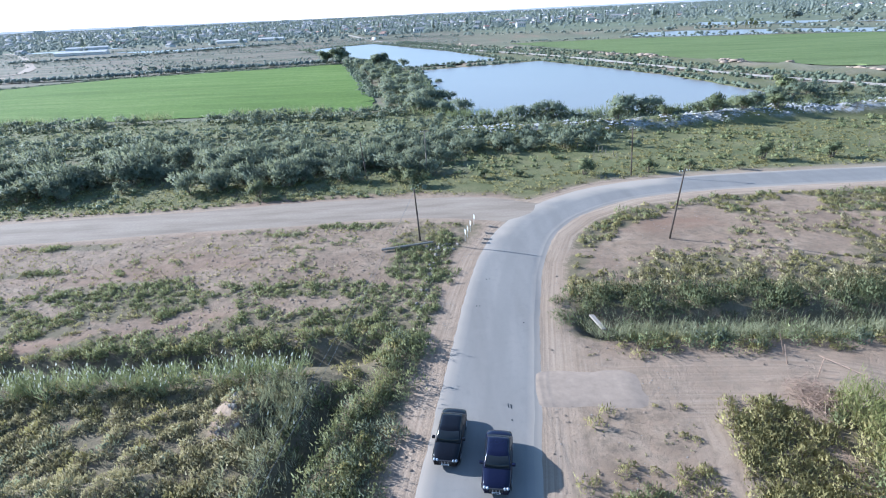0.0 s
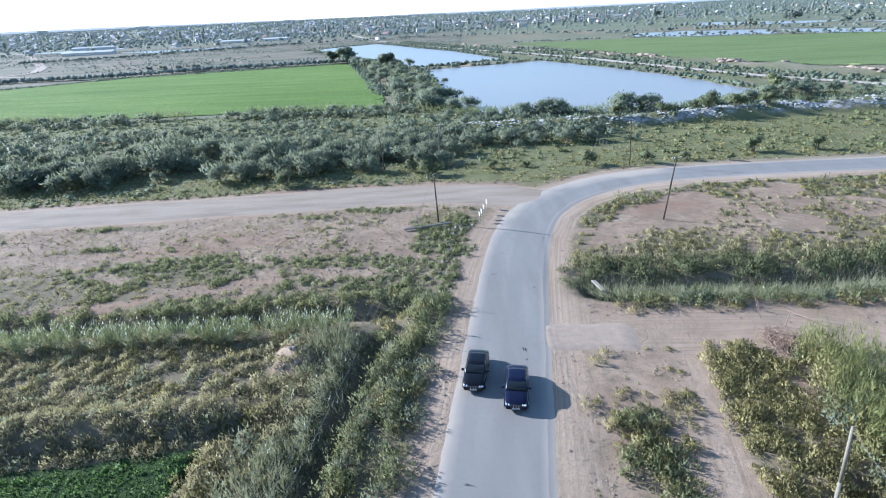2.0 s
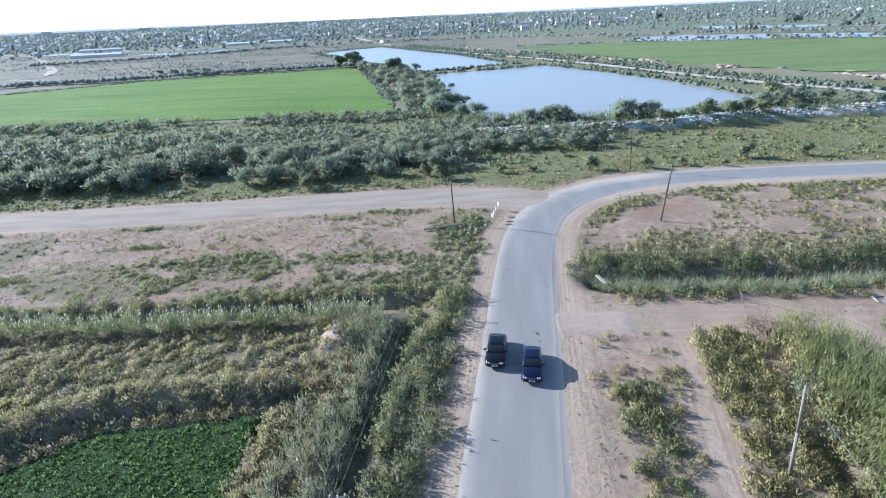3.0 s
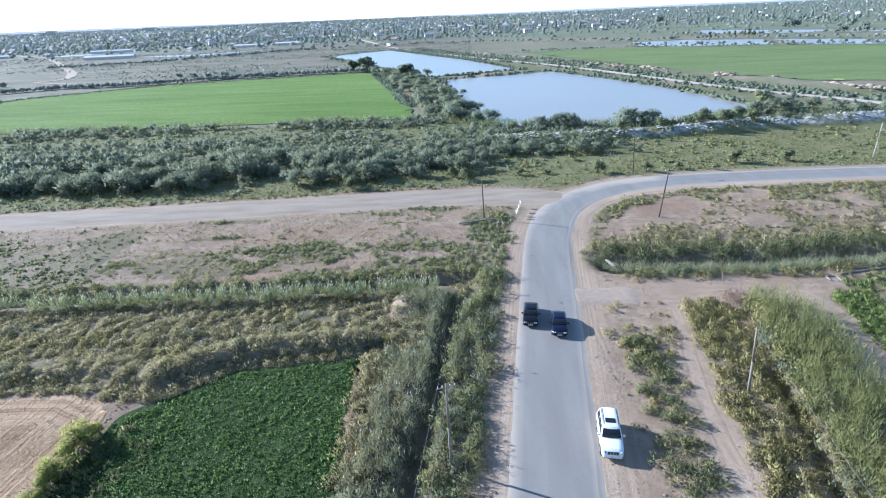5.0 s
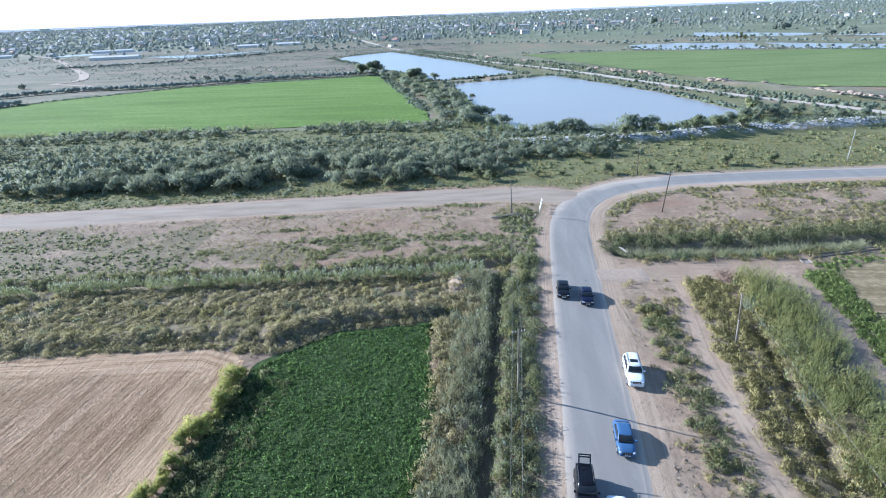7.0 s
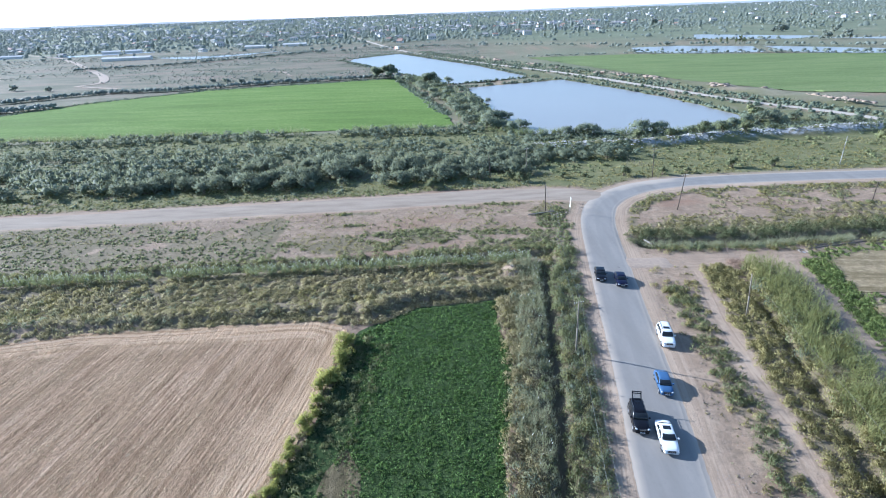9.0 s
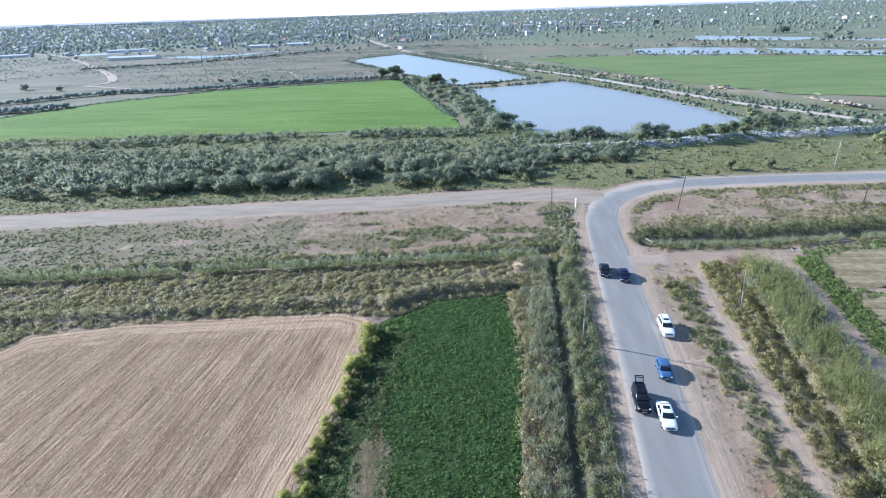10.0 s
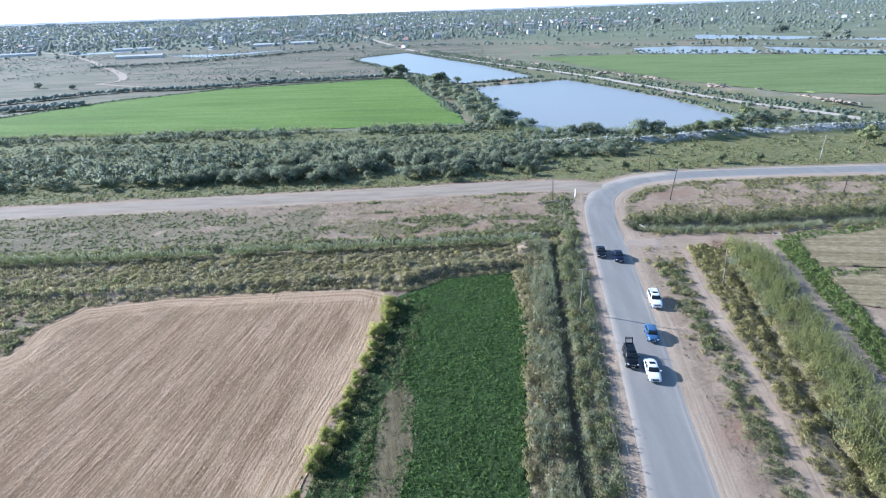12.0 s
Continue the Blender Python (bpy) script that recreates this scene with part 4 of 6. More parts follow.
    low_scrub("olive_scrub", (8, 31, 18, 45), 0.6, lambda x, y: yard(x, y) * np.maximum(near([(20.2, 41), (18.2, 31), (16.6, 22)], 1.5, 1.0)(x, y), np.maximum(near([(26.5, 42), (25, 30), (23, 20)], 3.4, 1.2)(x, y), near([(13.2, 40), (14.2, 32), (14, 26)], 1.4, 1.0)(x, y))) * smooth(0.36, 0.5, fbm(x, y + 7, 4)), 0.85, 70, 0.2, M_OLIVE, "yellowish green bushes on sandy ground", 0.65)
    low_scrub("olive_scrub", (7, 27, 8, 46), 0.4, lambda x, y: yard(x, y) * smooth(0.36, 0.56, fbm(x, y, 5) + 0.012 * (x - 16)), 0.62, 54, 0.17, M_OLIVE, "scattered yellowish weeds on sand", 0.9)
    low_scrub("bank_scrub", (18, 46, -30, 44), 0.5, lambda x, y: near([(a + 2.6, b) for a, b in REED_E], 1.6)(x, y) * (away(x, y, SIDE_TRACK)[0] > 2.2) * (fbm(x, y, 6) > 0.42), 1.0, 60, 0.22, M_TAMARISK, "grey-green shrubs at the edge of the reed bank", 1.2)
    low_scrub("bank_scrub", (13.5, 110, 55, 68), 1.1, lambda x, y: near([(14.5, 57.8)] + [(a + 1, b + 4.2) for a, b in CANAL], 2.2, 1.0)(x, y) * (fbm(x, y, 5) > 0.34), 1.25, 80, 0.22, M_BUSH,
              "dark green bushes overhanging the canal bank", 1.0)
    low_scrub("bank_scrub", (16, 110, 57, 70), 0.5, lambda x, y: near([(a + 1, b + 5.6) for a, b in CANAL], 2.4, 1.2)(x, y) * (fbm(x + 8, y, 5) > 0.42), 0.8, 60, 0.2, M_BROWN, "dry brownish bushes above the canal bank", 0.8)
    low_scrub("bank_scrub", (17, 110, 50, 60), 0.5, lambda x, y: near([(a, b - 1.4) for a, b in CANAL], 2.2, 1.0)(x, y) * (fbm(x + 31, y, 5) > 0.42), 1.15, 80, 0.22, M_REED, "grey-green shrubs among the canal reeds", 1.0)
    low_scrub("bank_scrub", (17, 110, 50, 60), 0.3, lambda x, y: near([(a, b - 2.2) for a, b in CANAL], 1.6, 1.0)(x, y) * (fbm(x + 71, y, 6) > 0.48), 0.95, 70, 0.22, M_TAMARISK, "silvery bushes among the canal reeds", 1.0)
    low_scrub("bank_scrub", (15, 110, 48, 56), 0.7, lambda x, y: near([(a + 2, b - 3.4) for a, b in CANAL], 1.6, 1.0)(x, y) * (fbm(x, y, 5) > 0.38), 0.85, 60, 0.2, M_OLIVE,
              "green weeds at the foot of the reeds", 0.8)
    low_scrub("olive_scrub", (14, 120, 61, 92), 1.2, lambda x, y: patchy(x, y) * (road_half(x, y) > 6.5), 0.5, 32, 0.18, M_OLIVE, "olive weeds on dry soil inside the bend", 0.7)
    low_scrub("dry_grass", (14, 120, 60, 90), 0.9, lambda x, y: (road_half(x, y) > 6.5) * smooth(5, 1, y - bend_edge(x) - 12 * smooth(34, 52, x)) * smooth(0.44, 0.54, fbm(0.3 * x + 5, y, 5, 3)), 0.6, 24, 0.2, M_BROWN, "low dry olive grass inside the bend", 0.35, "grass")
    low_scrub("bend_scrub", (14, 120, 60, 74), 1.1, lambda x, y: (road_half(x, y) > 6.5) * smooth(2, -1, y - bend_edge(x)) * smooth(0.40, 0.52, fbm(0.35 * x, y, 4) + 0.06 * smooth(69, 62, y)), 0.55, 34, 0.17, M_BROWN, "dry olive-brown scrub above the canal", 0.8)
    low_scrub("green_scrub", (14, 120, 74, 92), 0.35, lambda x, y: patchy(x, y) * (road_half(x, y) > 6.5) * (fbm(x + 3, y, 8) > 0.45), 0.8, 50, 0.2, M_GREEN,
              "green weeds on dry soil inside the bend", 0.75)
    low_scrub("dry_weeds", (3, 30, -40, 52), 1.0, lambda x, y: yard(x, y) * (fbm(x, y, 3) > 0.5), 0.17, 12, 0.14, M_BROWN, "small dry weeds on sandy ground", 0.8, "weeds")
    low_scrub("olive_scrub", (2, 26, -40, 40), 0.5, lambda x, y: yard(x, y) * near(ROW_E1, 2.6, 1.0)(x, y) * (fbm(x + 9, y, 4) > 0.45), 0.5, 50, 0.17, M_OLIVE, "yellowish weeds beside the road", 0.9)
    bank = lambda x, y: near(REED_E, 4.6, 0.8)(x, y) * (away(x, y, SIDE_TRACK)[0] > 2.0)
    low_scrub("bank_scrub", (10, 42, -40, 45), 0.5, lambda x, y: bank(x, y) * (fbm(x + 5, y, 5) > 0.42), 1.35, 110, 0.24, M_OLIVE, "grey-green shrubs mixed into the reed bank", 1.25)
    low_scrub("bank_scrub", (10, 42, -40, 45), 0.6, lambda x, y: bank(x, y) * (fbm(x, y + 40, 6) > 0.42), 1.1, 90, 0.24, M_GREEN, "fresh green shrubs mixed into the reed bank", 1.3)
    low_scrub("bank_scrub", (10, 42, -40, 45), 0.3, lambda x, y: bank(x, y) * (fbm(x + 60, y, 4) > 0.45), 1.1, 90, 0.24, M_TAMARISK, "grey-green shrubs mixed into the reed bank", 1.2)
    low_scrub("green_strip", (40, 80, 26, 34), 2.0, near([(41.5, 30.6), (56, 30.2), (82, 34.5)], 1.5, 0.7), 0.5, 26, 0.2, M_FRESH, "fresh green weeds between the mown fields", 0.6)
    low_scrub("green_strip", (44, 90, 44, 60), 1.6, near(GREEN_N, 1.8, 0.8), 0.5, 30, 0.22, M_FRESH, "fresh green weeds above the mown field", 0.5)
    low_scrub("green_strip", (24, 50, -24, 46), 6.5, near(GREEN_E, 2.2, 0.7), 0.5, 30, 0.2, M_FRESH, "fresh green weeds along a field ditch", 0.7)
    # north of the road
    north = lambda x, y: (road_half(x, y) > 6) * (away(x, y, TRACK)[0] > 6.0) * (y > north_edge(x))
    low_scrub("roadside_weeds", (-190, 130, 84, 109), 0.8, lambda x, y: north(x, y) * smooth(0.30, 0.44, fbm(x, y, 6)), 0.45, 22, 0.2, M_OLIVE, "low yellowish weeds beyond the road", 0.65)
    low_scrub("meadow_scrub", (10, 190, 103, 140), 0.6, lambda x, y: smooth(0.28, 0.48, fbm(x, y, 9)), 0.45, 18, 0.26, M_OLIVE, "yellow-green rough meadow plants", 0.4)
    low_scrub("meadow_scrub", (10, 200, 104, 176), 0.12, lambda x, y: (~inside(x, y, POND_NEAR)) * smooth(0.4, 0.55, fbm(x + 8, y, 8)), 1.0, 36, 0.34, M_GREEN, "green rough meadow plants", 0.6)
    low_scrub("meadow_scrub", (-260, 16, 101, 180), 0.2, lambda x, y: smooth(0.22, 0.36, fbm(x, y, 9)) * smooth(100, 106, y), 0.95, 11, 0.4, M_GREEN, "green undergrowth between tamarisks", 0.5)
    low_scrub("track_scrub", (-190, 0, 86, 104), 0.7, lambda x, y: north(x, y) * smooth(0.26, 0.40, fbm(0.5 * x + 4, y, 7)) * smooth(104, 99, y), 0.55, 24, 0.24, M_GREEN, "low green scrub between track and thicket", 0.5)
    low_scrub("track_scrub", (-190, 0, 90, 104), 0.06, lambda x, y: north(x, y) * smooth(0.42, 0.54, fbm(x + 40, y, 9)), 1.1, 60, 0.3, M_TAMARISK, "grey-green single shrubs before the thicket", 0.85)


def build_reeds():
    def bed(name, area, per_m2, accept, tall, label, plume=0.1, each=9, leaf=0.7, mat=M_REED):
        x, y = scatter(RNG, *area, per_m2, accept)
        foot = np.stack([x, y, height(x, y) - 0.05], 1)
        t = tall * (0.65 + 0.5 * RNG.random(len(x))) * (0.75 + 0.5 * fbm(x, y, 5, 3))
        ob = stuff(name, reed_leaves(RNG, foot, t, each, leaf), mat, label, "reeds")
        k = RNG.random(len(x)) < plume
        if k.any():
            v, q, tone = plume_heads(RNG, foot[k], t[k])
            plumes = new("plumes", np_mesh("plumes", v, q, M_PLUME, tone=tone))
            plumes.parent = ob
            tagged(plumes, "silvery feathery reed plumes")

    row = [(-170, 43.6), (-110, 45.1), (-55, 47.5), (-20, 48.6), (-7, 49.6)]
    bed("reed_bed", (-170, -3, 41, 53), 8, lambda x, y: near(row, 0.9, 0.9)(x, y) * smooth(0.30, 0.46, fbm(x, y, 5)), 1.9, "row of pale green reeds with silvery plumes", 0.8, 16, 0.6)
    bed("reed_bed", (-24, -3, -45, 53), 6, lambda x, y: near([(a - 2.7, b) for a, b in DITCH_W], 2.2, 0.9)(x, y) * smooth(0.40, 0.54, fbm(x, y, 5) + 0.12 * smooth(14, 20, y) * smooth(36, 30, y)), 2.0,
        "tall grey-green reeds along a roadside ditch", 0.08, 13, 0.5, M_GREYREED)
    bed("reed_bed", (10, 42, -40, 45), 6.5, lambda x, y: near(REED_E, 4.3, 0.9)(x, y) * (away(x, y, SIDE_TRACK)[0] > 1.8) * smooth(0.24, 0.38, fbm(x + 3, y, 4)), 2.8, "broad dense bank of tall green reeds", 0.0, 14, 0.5, M_BANKREED)
    bed("reed_bed", (15, 112, 50, 62), 7, lambda x, y: near([(a, b - 1.0) for a, b in CANAL], 2.0, 0.9)(x, y) * smooth(0.28, 0.42, fbm(x, y, 4)), 1.6, "grey-green reeds filling a canal", 0.0, 13, 0.55, M_GREYREED)
    bed("reed_bed", (-60, 12, 165, 380), 0.35, near(POND_HEDGE, 8, 4), 1.9, "reeds between the rice field and the pond", 0.0, 9, 1.4)
    bed("reed_bed", (0, 110, 152, 170), 2.5, lambda x, y: near([(6, 163), (44, 158.5), (67, 156.5), (98, 170)], 2.2, 1.0)(x, y), 2.0, "reeds fringing the pond shore", 0.0, 8, 1.1)
    bed("reed_bed", (-250, -5, 172, 183), 1.6, lambda x, y: near(RICE_EDGE, 2.5, 1.2)(x, y) * (fbm(x, y, 14) > 0.45), 2.4, "reeds at the edge of the rice field", 0.05, 8, 1.2)


def build_crops():
    def rows(x, y):
        return inside(x, y, CROP) * (away(x, y, CROP + CROP[:1])[0] > 0.7)
    x, y = scatter(RNG, -49, -15, -46, 35, 14.0, lambda x, y: rows(x, y) * (1 - inside(x, y, BARE_STRIP) * smooth(0.0, 1.0, away(x, y, BARE_STRIP + BARE_STRIP[:1])[0] + 4.0 * (fbm(x, y, 2.0, 3) - 0.62))))
    edge = away(x, y, HEDGE_LINE)[0]
    thin = edge < 3.6 + 3.0 * (fbm(x, y, 5) - 0.4) * smooth(24, 10, y) + 1.2 * smooth(20, 4, y) - 2.4 * smooth(8, 20, y)
    x, y = x[~thin], y[~thin]
    c, r = domes(RNG, x, y, 0.34, 0.9, 0.3)
    stuff("crop_plants", leaf_cloud(RNG, c, r, 14, 0.195, 0.4, hollow=0.4, core=0, rise=0.7), M_CROP, "lush dark green crop plants in dense stand", "crop")
    x, y = scatter(RNG, -41, -28, -45, 4, 9.0, lambda x, y: np.maximum(0.4 * inside(x, y, BARE_STRIP) * (fbm(x, y, 3) > 0.42), near(BARE_STRIP + BARE_STRIP[:1], 0.7, 0.6)(x, y) * smooth(0.3, 0.5, fbm(x, y, 2))))
    c, r = domes(RNG, x, y, 0.24, 0.9)
    stuff("dry_weeds", leaf_cloud(RNG, c, r, 14, 0.16, core=0), M_GREEN, "thin green weeds on a bare strip", "weeds")
    # loose straw on the stubble
    x, y = scatter(RNG, -112, -41, -46, 30, 11, lambda x, y: inside(x, y, STUBBLE) * (0.25 + 0.75 * (np.sin((x * math.cos(STUBBLE_TURN) - y * math.sin(STUBBLE_TURN)) * 6.0) > 0.1)))
    foot = np.stack([x, y, np.full(len(x), -0.03)], 1)
    stuff("straw", blades(RNG, foot, 0.10 + 0.10 * RNG.random(len(x)), 0.06, 0.9), M_STRAW, "golden straw stalks standing in rows", "straw")


def shrub_kind(rng, name, mat, wide, tall, lobes, leaves, leaf, label, category, group, core=0.48):
    """A many-stemmed bush: leafy lobes on forked stems."""
    a = rng.random(lobes) * 6.283
    d = wide * 0.55 * rng.random(lobes) ** 0.6
    z = tall * (0.28 + 0.42 * rng.random(lobes)) * (1 - 0.45 * (d / wide))
    c = np.stack([np.cos(a) * d, np.sin(a) * d, z], 1)
    rad = (0.42 + 0.3 * rng.random(lobes)) * tall * 0.55
    r = np.stack([rad * 1.1, rad * 1.1, rad * 0.95], 1)
    v, q, tone, nrm = leaf_cloud(rng, c, r, int(leaves * 1.45), leaf * 0.78, 0.28, low=-0.5, hollow=0.45, core=core, rise=0.7)
    v[:, 2] = np.maximum(v[:, 2], 0.02)
    nrm = unit(0.6 * nrm + 0.7 * unit(v - np.array([0, 0, tall * 0.25])) + np.array([0, 0, 0.22]) + 0.2 * rng.normal(size=v.shape))
    ob = tagged(new(name, np_mesh(name, v, q, mat, nrm, tone=tone)), label, category, group)
    bm = bmesh.new()
    for cx, cy, cz in c[: min(lobes, 7)]:
        rod(bm, (cx * 0.15, cy * 0.15, -0.1), (cx * 0.9, cy * 0.9, cz), 0.06, 0.025, 5)
    part("stem", bm, M_BARK, ob, "grey forked woody stem")
    return ob


def plant_copies(kinds, places, rng):
    """Stand copies of the kinds at (x, y, size)."""
    used = set()
    for x, y, s in places:
        k = kinds[int(rng.integers(len(kinds)))]
        m = Matrix.LocRotScale((x, y, float(height(x, y)) - 0.05), Euler((0, 0, rng.random() * 6.28)), (s, s, s * (0.85 + 0.3 * rng.random())))
        if k.name in used:
            ob = copy_thing(k, m)
            ob.matrix_basis = m
        else:
            used.add(k.name)
            k.matrix_basis = m


def thicket_density(x, y):
    n = fbm(x, y, 15, 3)
    south = 98 + 7 * (fbm(x, y * 0, 20) - 0.5) + np.maximum(x + 40, 0) * 0.22
    w = y + 12 * (fbm(x, y * 0, 34, 3) - 0.5)
    d = smooth(south, south + 5, y) * smooth(131, 125, w) * smooth(0.22, 0.36, n)
    d = np.maximum(d, 0.55 * smooth(124, 130, w) * smooth(160, 154, w) * smooth(0.42, 0.52, n))
    d = np.maximum(d, 0.9 * smooth(140, 143, w) * smooth(154, 150, w) * smooth(0.26, 0.38, n))
    d = np.maximum(d, smooth(166, 169, y) * smooth(181, 178, y) * smooth(0.34, 0.46, n))
    d = d * smooth(14, 4, x + 0.35 * (140 - y) * (y < 140))
    return np.maximum(d, smooth(119, 124, y) * smooth(140, 134, y) * smooth(46, 34, x) * (x > 0))


def build_shrubs():
    rng = np.random.default_rng(21)
    kinds = [shrub_kind(rng, "tamarisk_shrub", M_TAMARISK, w, t, k, 50, 0.46, "grey-green feathery tamarisk shrub in rough land", "shrub", "tamarisk thicket", 0.3)
             for w, t, k in ((2.8, 3.0, 12), (3.2, 3.4, 14), (2.4, 2.6, 10), (3.4, 2.8, 13), (2.2, 3.2, 10))]
    x, y = scatter(rng, -260, 48, 99, 182, 0.15, lambda x, y: thicket_density(x, y) * np.where((y < 131) & (x < -20), 0.68, 1.0))
    order = np.argsort(np.hypot(x + 25, y + 20))
    x, y = x[order], y[order]
    size = (0.66 + 0.68 * rng.random(len(x)) ** 1.4) * np.where(y < 131, 1.08 + 0.42 * smooth(0, -25, x), 0.95)
    plant_copies(kinds, list(zip(x, y, size))[:290], rng)
    x, y, size = x[290:], y[290:], size[290:]
    who = np.repeat(np.arange(len(x)), 4)
    a, d = rng.random(len(who)) * 6.283, 1.7 * size[who] * rng.random(len(who)) ** 0.6
    c = np.stack([x[who] + np.cos(a) * d, y[who] + np.sin(a) * d, size[who] * (0.5 + 1.6 * rng.random(len(who)))], 1)
    r = (size[who] * (0.9 + 0.6 * rng.random(len(who))))[:, None] * np.array([1.1, 1.1, 0.9])
    r = r * 1.15
    v, q, tone, nrm = leaf_cloud(rng, c, r, 15, 0.66, 0.3, low=-0.3, hollow=0.45, core=0.36, rise=0.9)
    of = np.concatenate([np.repeat(who, len(CORE)), np.repeat(who, 15 * 3)])
    nrm = unit(0.6 * nrm + 0.7 * unit(v - np.stack([x[of], y[of], 0.5 * size[of]], 1)) + np.array([0, 0, 0.22]) + 0.25 * rng.normal(size=v.shape))
    stuff("tamarisk_thicket", (v, q, tone, nrm), M_TAMARISK, "grey-green tamarisk thicket stretching away", "thicket")
    # single bushes beyond the road and along the pond
    bush = [shrub_kind(rng, "roadside_bush", M_BUSH, w, t, k, 46, 0.36, "dark green rounded bush on rough grass", "shrub", "bushes beyond the road")
            for w, t, k in ((1.9, 2.5, 9), (2.4, 2.4, 10))]
    spots = [(61, 108.5, 1.0), (73, 108, 0.95), (27.5, 104, 0.9), (38.5, 103.5, 0.8), (46, 104.5, 0.6), (-5.5, 104.5, 0.75), (-2.3, 101.8, 0.95), (10, 104.5, 0.6),
             (54, 103, 0.45), (-28, 98.6, 1.0), (68, 144, 1.3), (76, 146, 1.2), (84, 145, 1.2), (44, 140, 1.0), (56, 143, 0.9), (96, 151, 1.1), (36, 136, 0.9), (16, 104.5, 0.45)]
    plant_copies(bush, [(x, y, 1.6 * s) for x, y, s in spots], rng)
    pond = [shrub_kind(rng, "pond_bush", M_TAMARISK, w, t, k, 38, 0.54, "green bush on the pond shore", "shrub", "bushes on the pond shore")
            for w, t, k in ((3.4, 4.0, 12), (4.2, 3.4, 14))]
    spots = [(24, 160, 1.0), (29, 160, 1.1), (33, 159, 0.9), (52, 157, 1.35), (57, 157, 1.15), (70, 157, 0.7), (76, 159, 0.8), (84, 162, 0.8), (90, 165, 0.8), (97, 168, 0.9), (103, 170, 1.0), (110, 170, 1.0),
             (118, 172, 0.9), (112, 178, 0.9), (106, 180, 0.9), (124, 168, 0.8), (130, 166, 0.8), (137, 164, 0.8)]
    for t in np.linspace(0, 1, 90):
        k = min(int(t * 4), 3)
        (ax, ay), (bx, by) = POND_HEDGE[k], POND_HEDGE[k + 1]
        f = t * 4 - k
        spots.append((ax + (bx - ax) * f + rng.normal() * 5.5, ay + (by - ay) * f + rng.normal() * 3, 0.55 + 0.6 * rng.random()))
    plant_copies(pond, [(x, y, 1.45 * s) for x, y, s in spots], rng)
    low_scrub("shore_scrub", (5, 165, 148, 180), 0.35, lambda x, y: near([(8, 158), (44, 154), (67, 152), (100, 163), (150, 163)], 5, 2)(x, y) * ~inside(x, y, POND_NEAR), 1.3, 44, 0.42, M_TAMARISK, "grey-green shrubs along the pond shore", 0.85)
    low_scrub("dike_scrub", (-140, 175, 120, 660), 0.17, lambda x, y: (near(POND_NEAR + POND_NEAR[:1], 5, 3)(x, y) + near(POND_MID + POND_MID[:1], 5, 3)(x, y)) * ~inside(x, y, POND_NEAR) * ~inside(x, y, POND_MID)
              + 0.8 * near([(a + 12, b) for a, b in DIKE_ROAD], 8, 3)(x, y) + 0.7 * near([(a - 6, b) for a, b in DIKE_ROAD], 2.5, 1.5)(x, y) * ~inside(x, y, POND_NEAR) * ~inside(x, y, POND_MID), 1.4, 24, 0.5, M_TAMARISK, "rough shrubs on the pond dikes", 0.8)
    low_scrub("dike_scrub", (-330, -20, 180, 390), 0.5, lambda x, y: near(RICE_W[4:] + RICE_W[:1], 3, 1.5)(x, y), 1.0, 12, 0.6, M_TAMARISK, "dark shrubs bordering the rice field", 0.8)
    low_scrub("bank_scrub", (5, 200, 132, 162), 0.12, lambda x, y: near(WHITE_BANK, 4.5, 2)(x, y) * (fbm(x, y, 6) > 0.45), 1.1, 30, 0.4, M_TAMARISK, "grey-green shrubs on the whitish spoil bank", 0.8)
    low_scrub("hedge_weeds", (-52, -36, -45, 30), 1.4, lambda x, y: near([(a + 1.2, b) for a, b in HEDGE_LINE], 2.0)(x, y), 0.6, 50, 0.2, M_GREEN, "green weeds at the foot of a field hedge", 0.8)
    low_scrub("field_weeds", (-50, -30, -45, 22), 3.0, lambda x, y: near([(a + 3.4, b) for a, b in HEDGE_LINE], 3.0, 1.2)(x, y) * ~inside(x, y, BARE_STRIP), 0.5, 26, 0.19, M_BUSH, "green weeds between hedge and crop", 0.7)
    # yellow-green hedge between stubble and crop
    hedge = [shrub_kind(rng, "hedge_bush", M_HEDGE, w, t, k, 70, 0.27, "yellow-green hedge bush beside the stubble field", "shrub", "field hedge", 0.36)
             for w, t, k in ((1.5, 2.2, 8), (1.9, 1.9, 9))]
    line = spline(HEDGE_LINE, 1.0)
    spots = [(px + rng.normal() * 0.6, py, (0.5 + 0.9 * rng.random() ** 1.6) * (0.45 if 9 < py < 12 else 1.0) * (0.7 + 0.6 * float(fbm(np.array([py]), np.array([3.0]), 6)[0]))) for px, py in line if rng.random() < 0.8]
    spots += [(-39.9, 22.4, 1.55), (-40.3, 20.8, 1.2), (-41.0, 13.6, 1.45), (-41.7, 11.9, 1.25), (-42.3, 5.0, 1.2)]
    plant_copies(hedge, spots, rng)


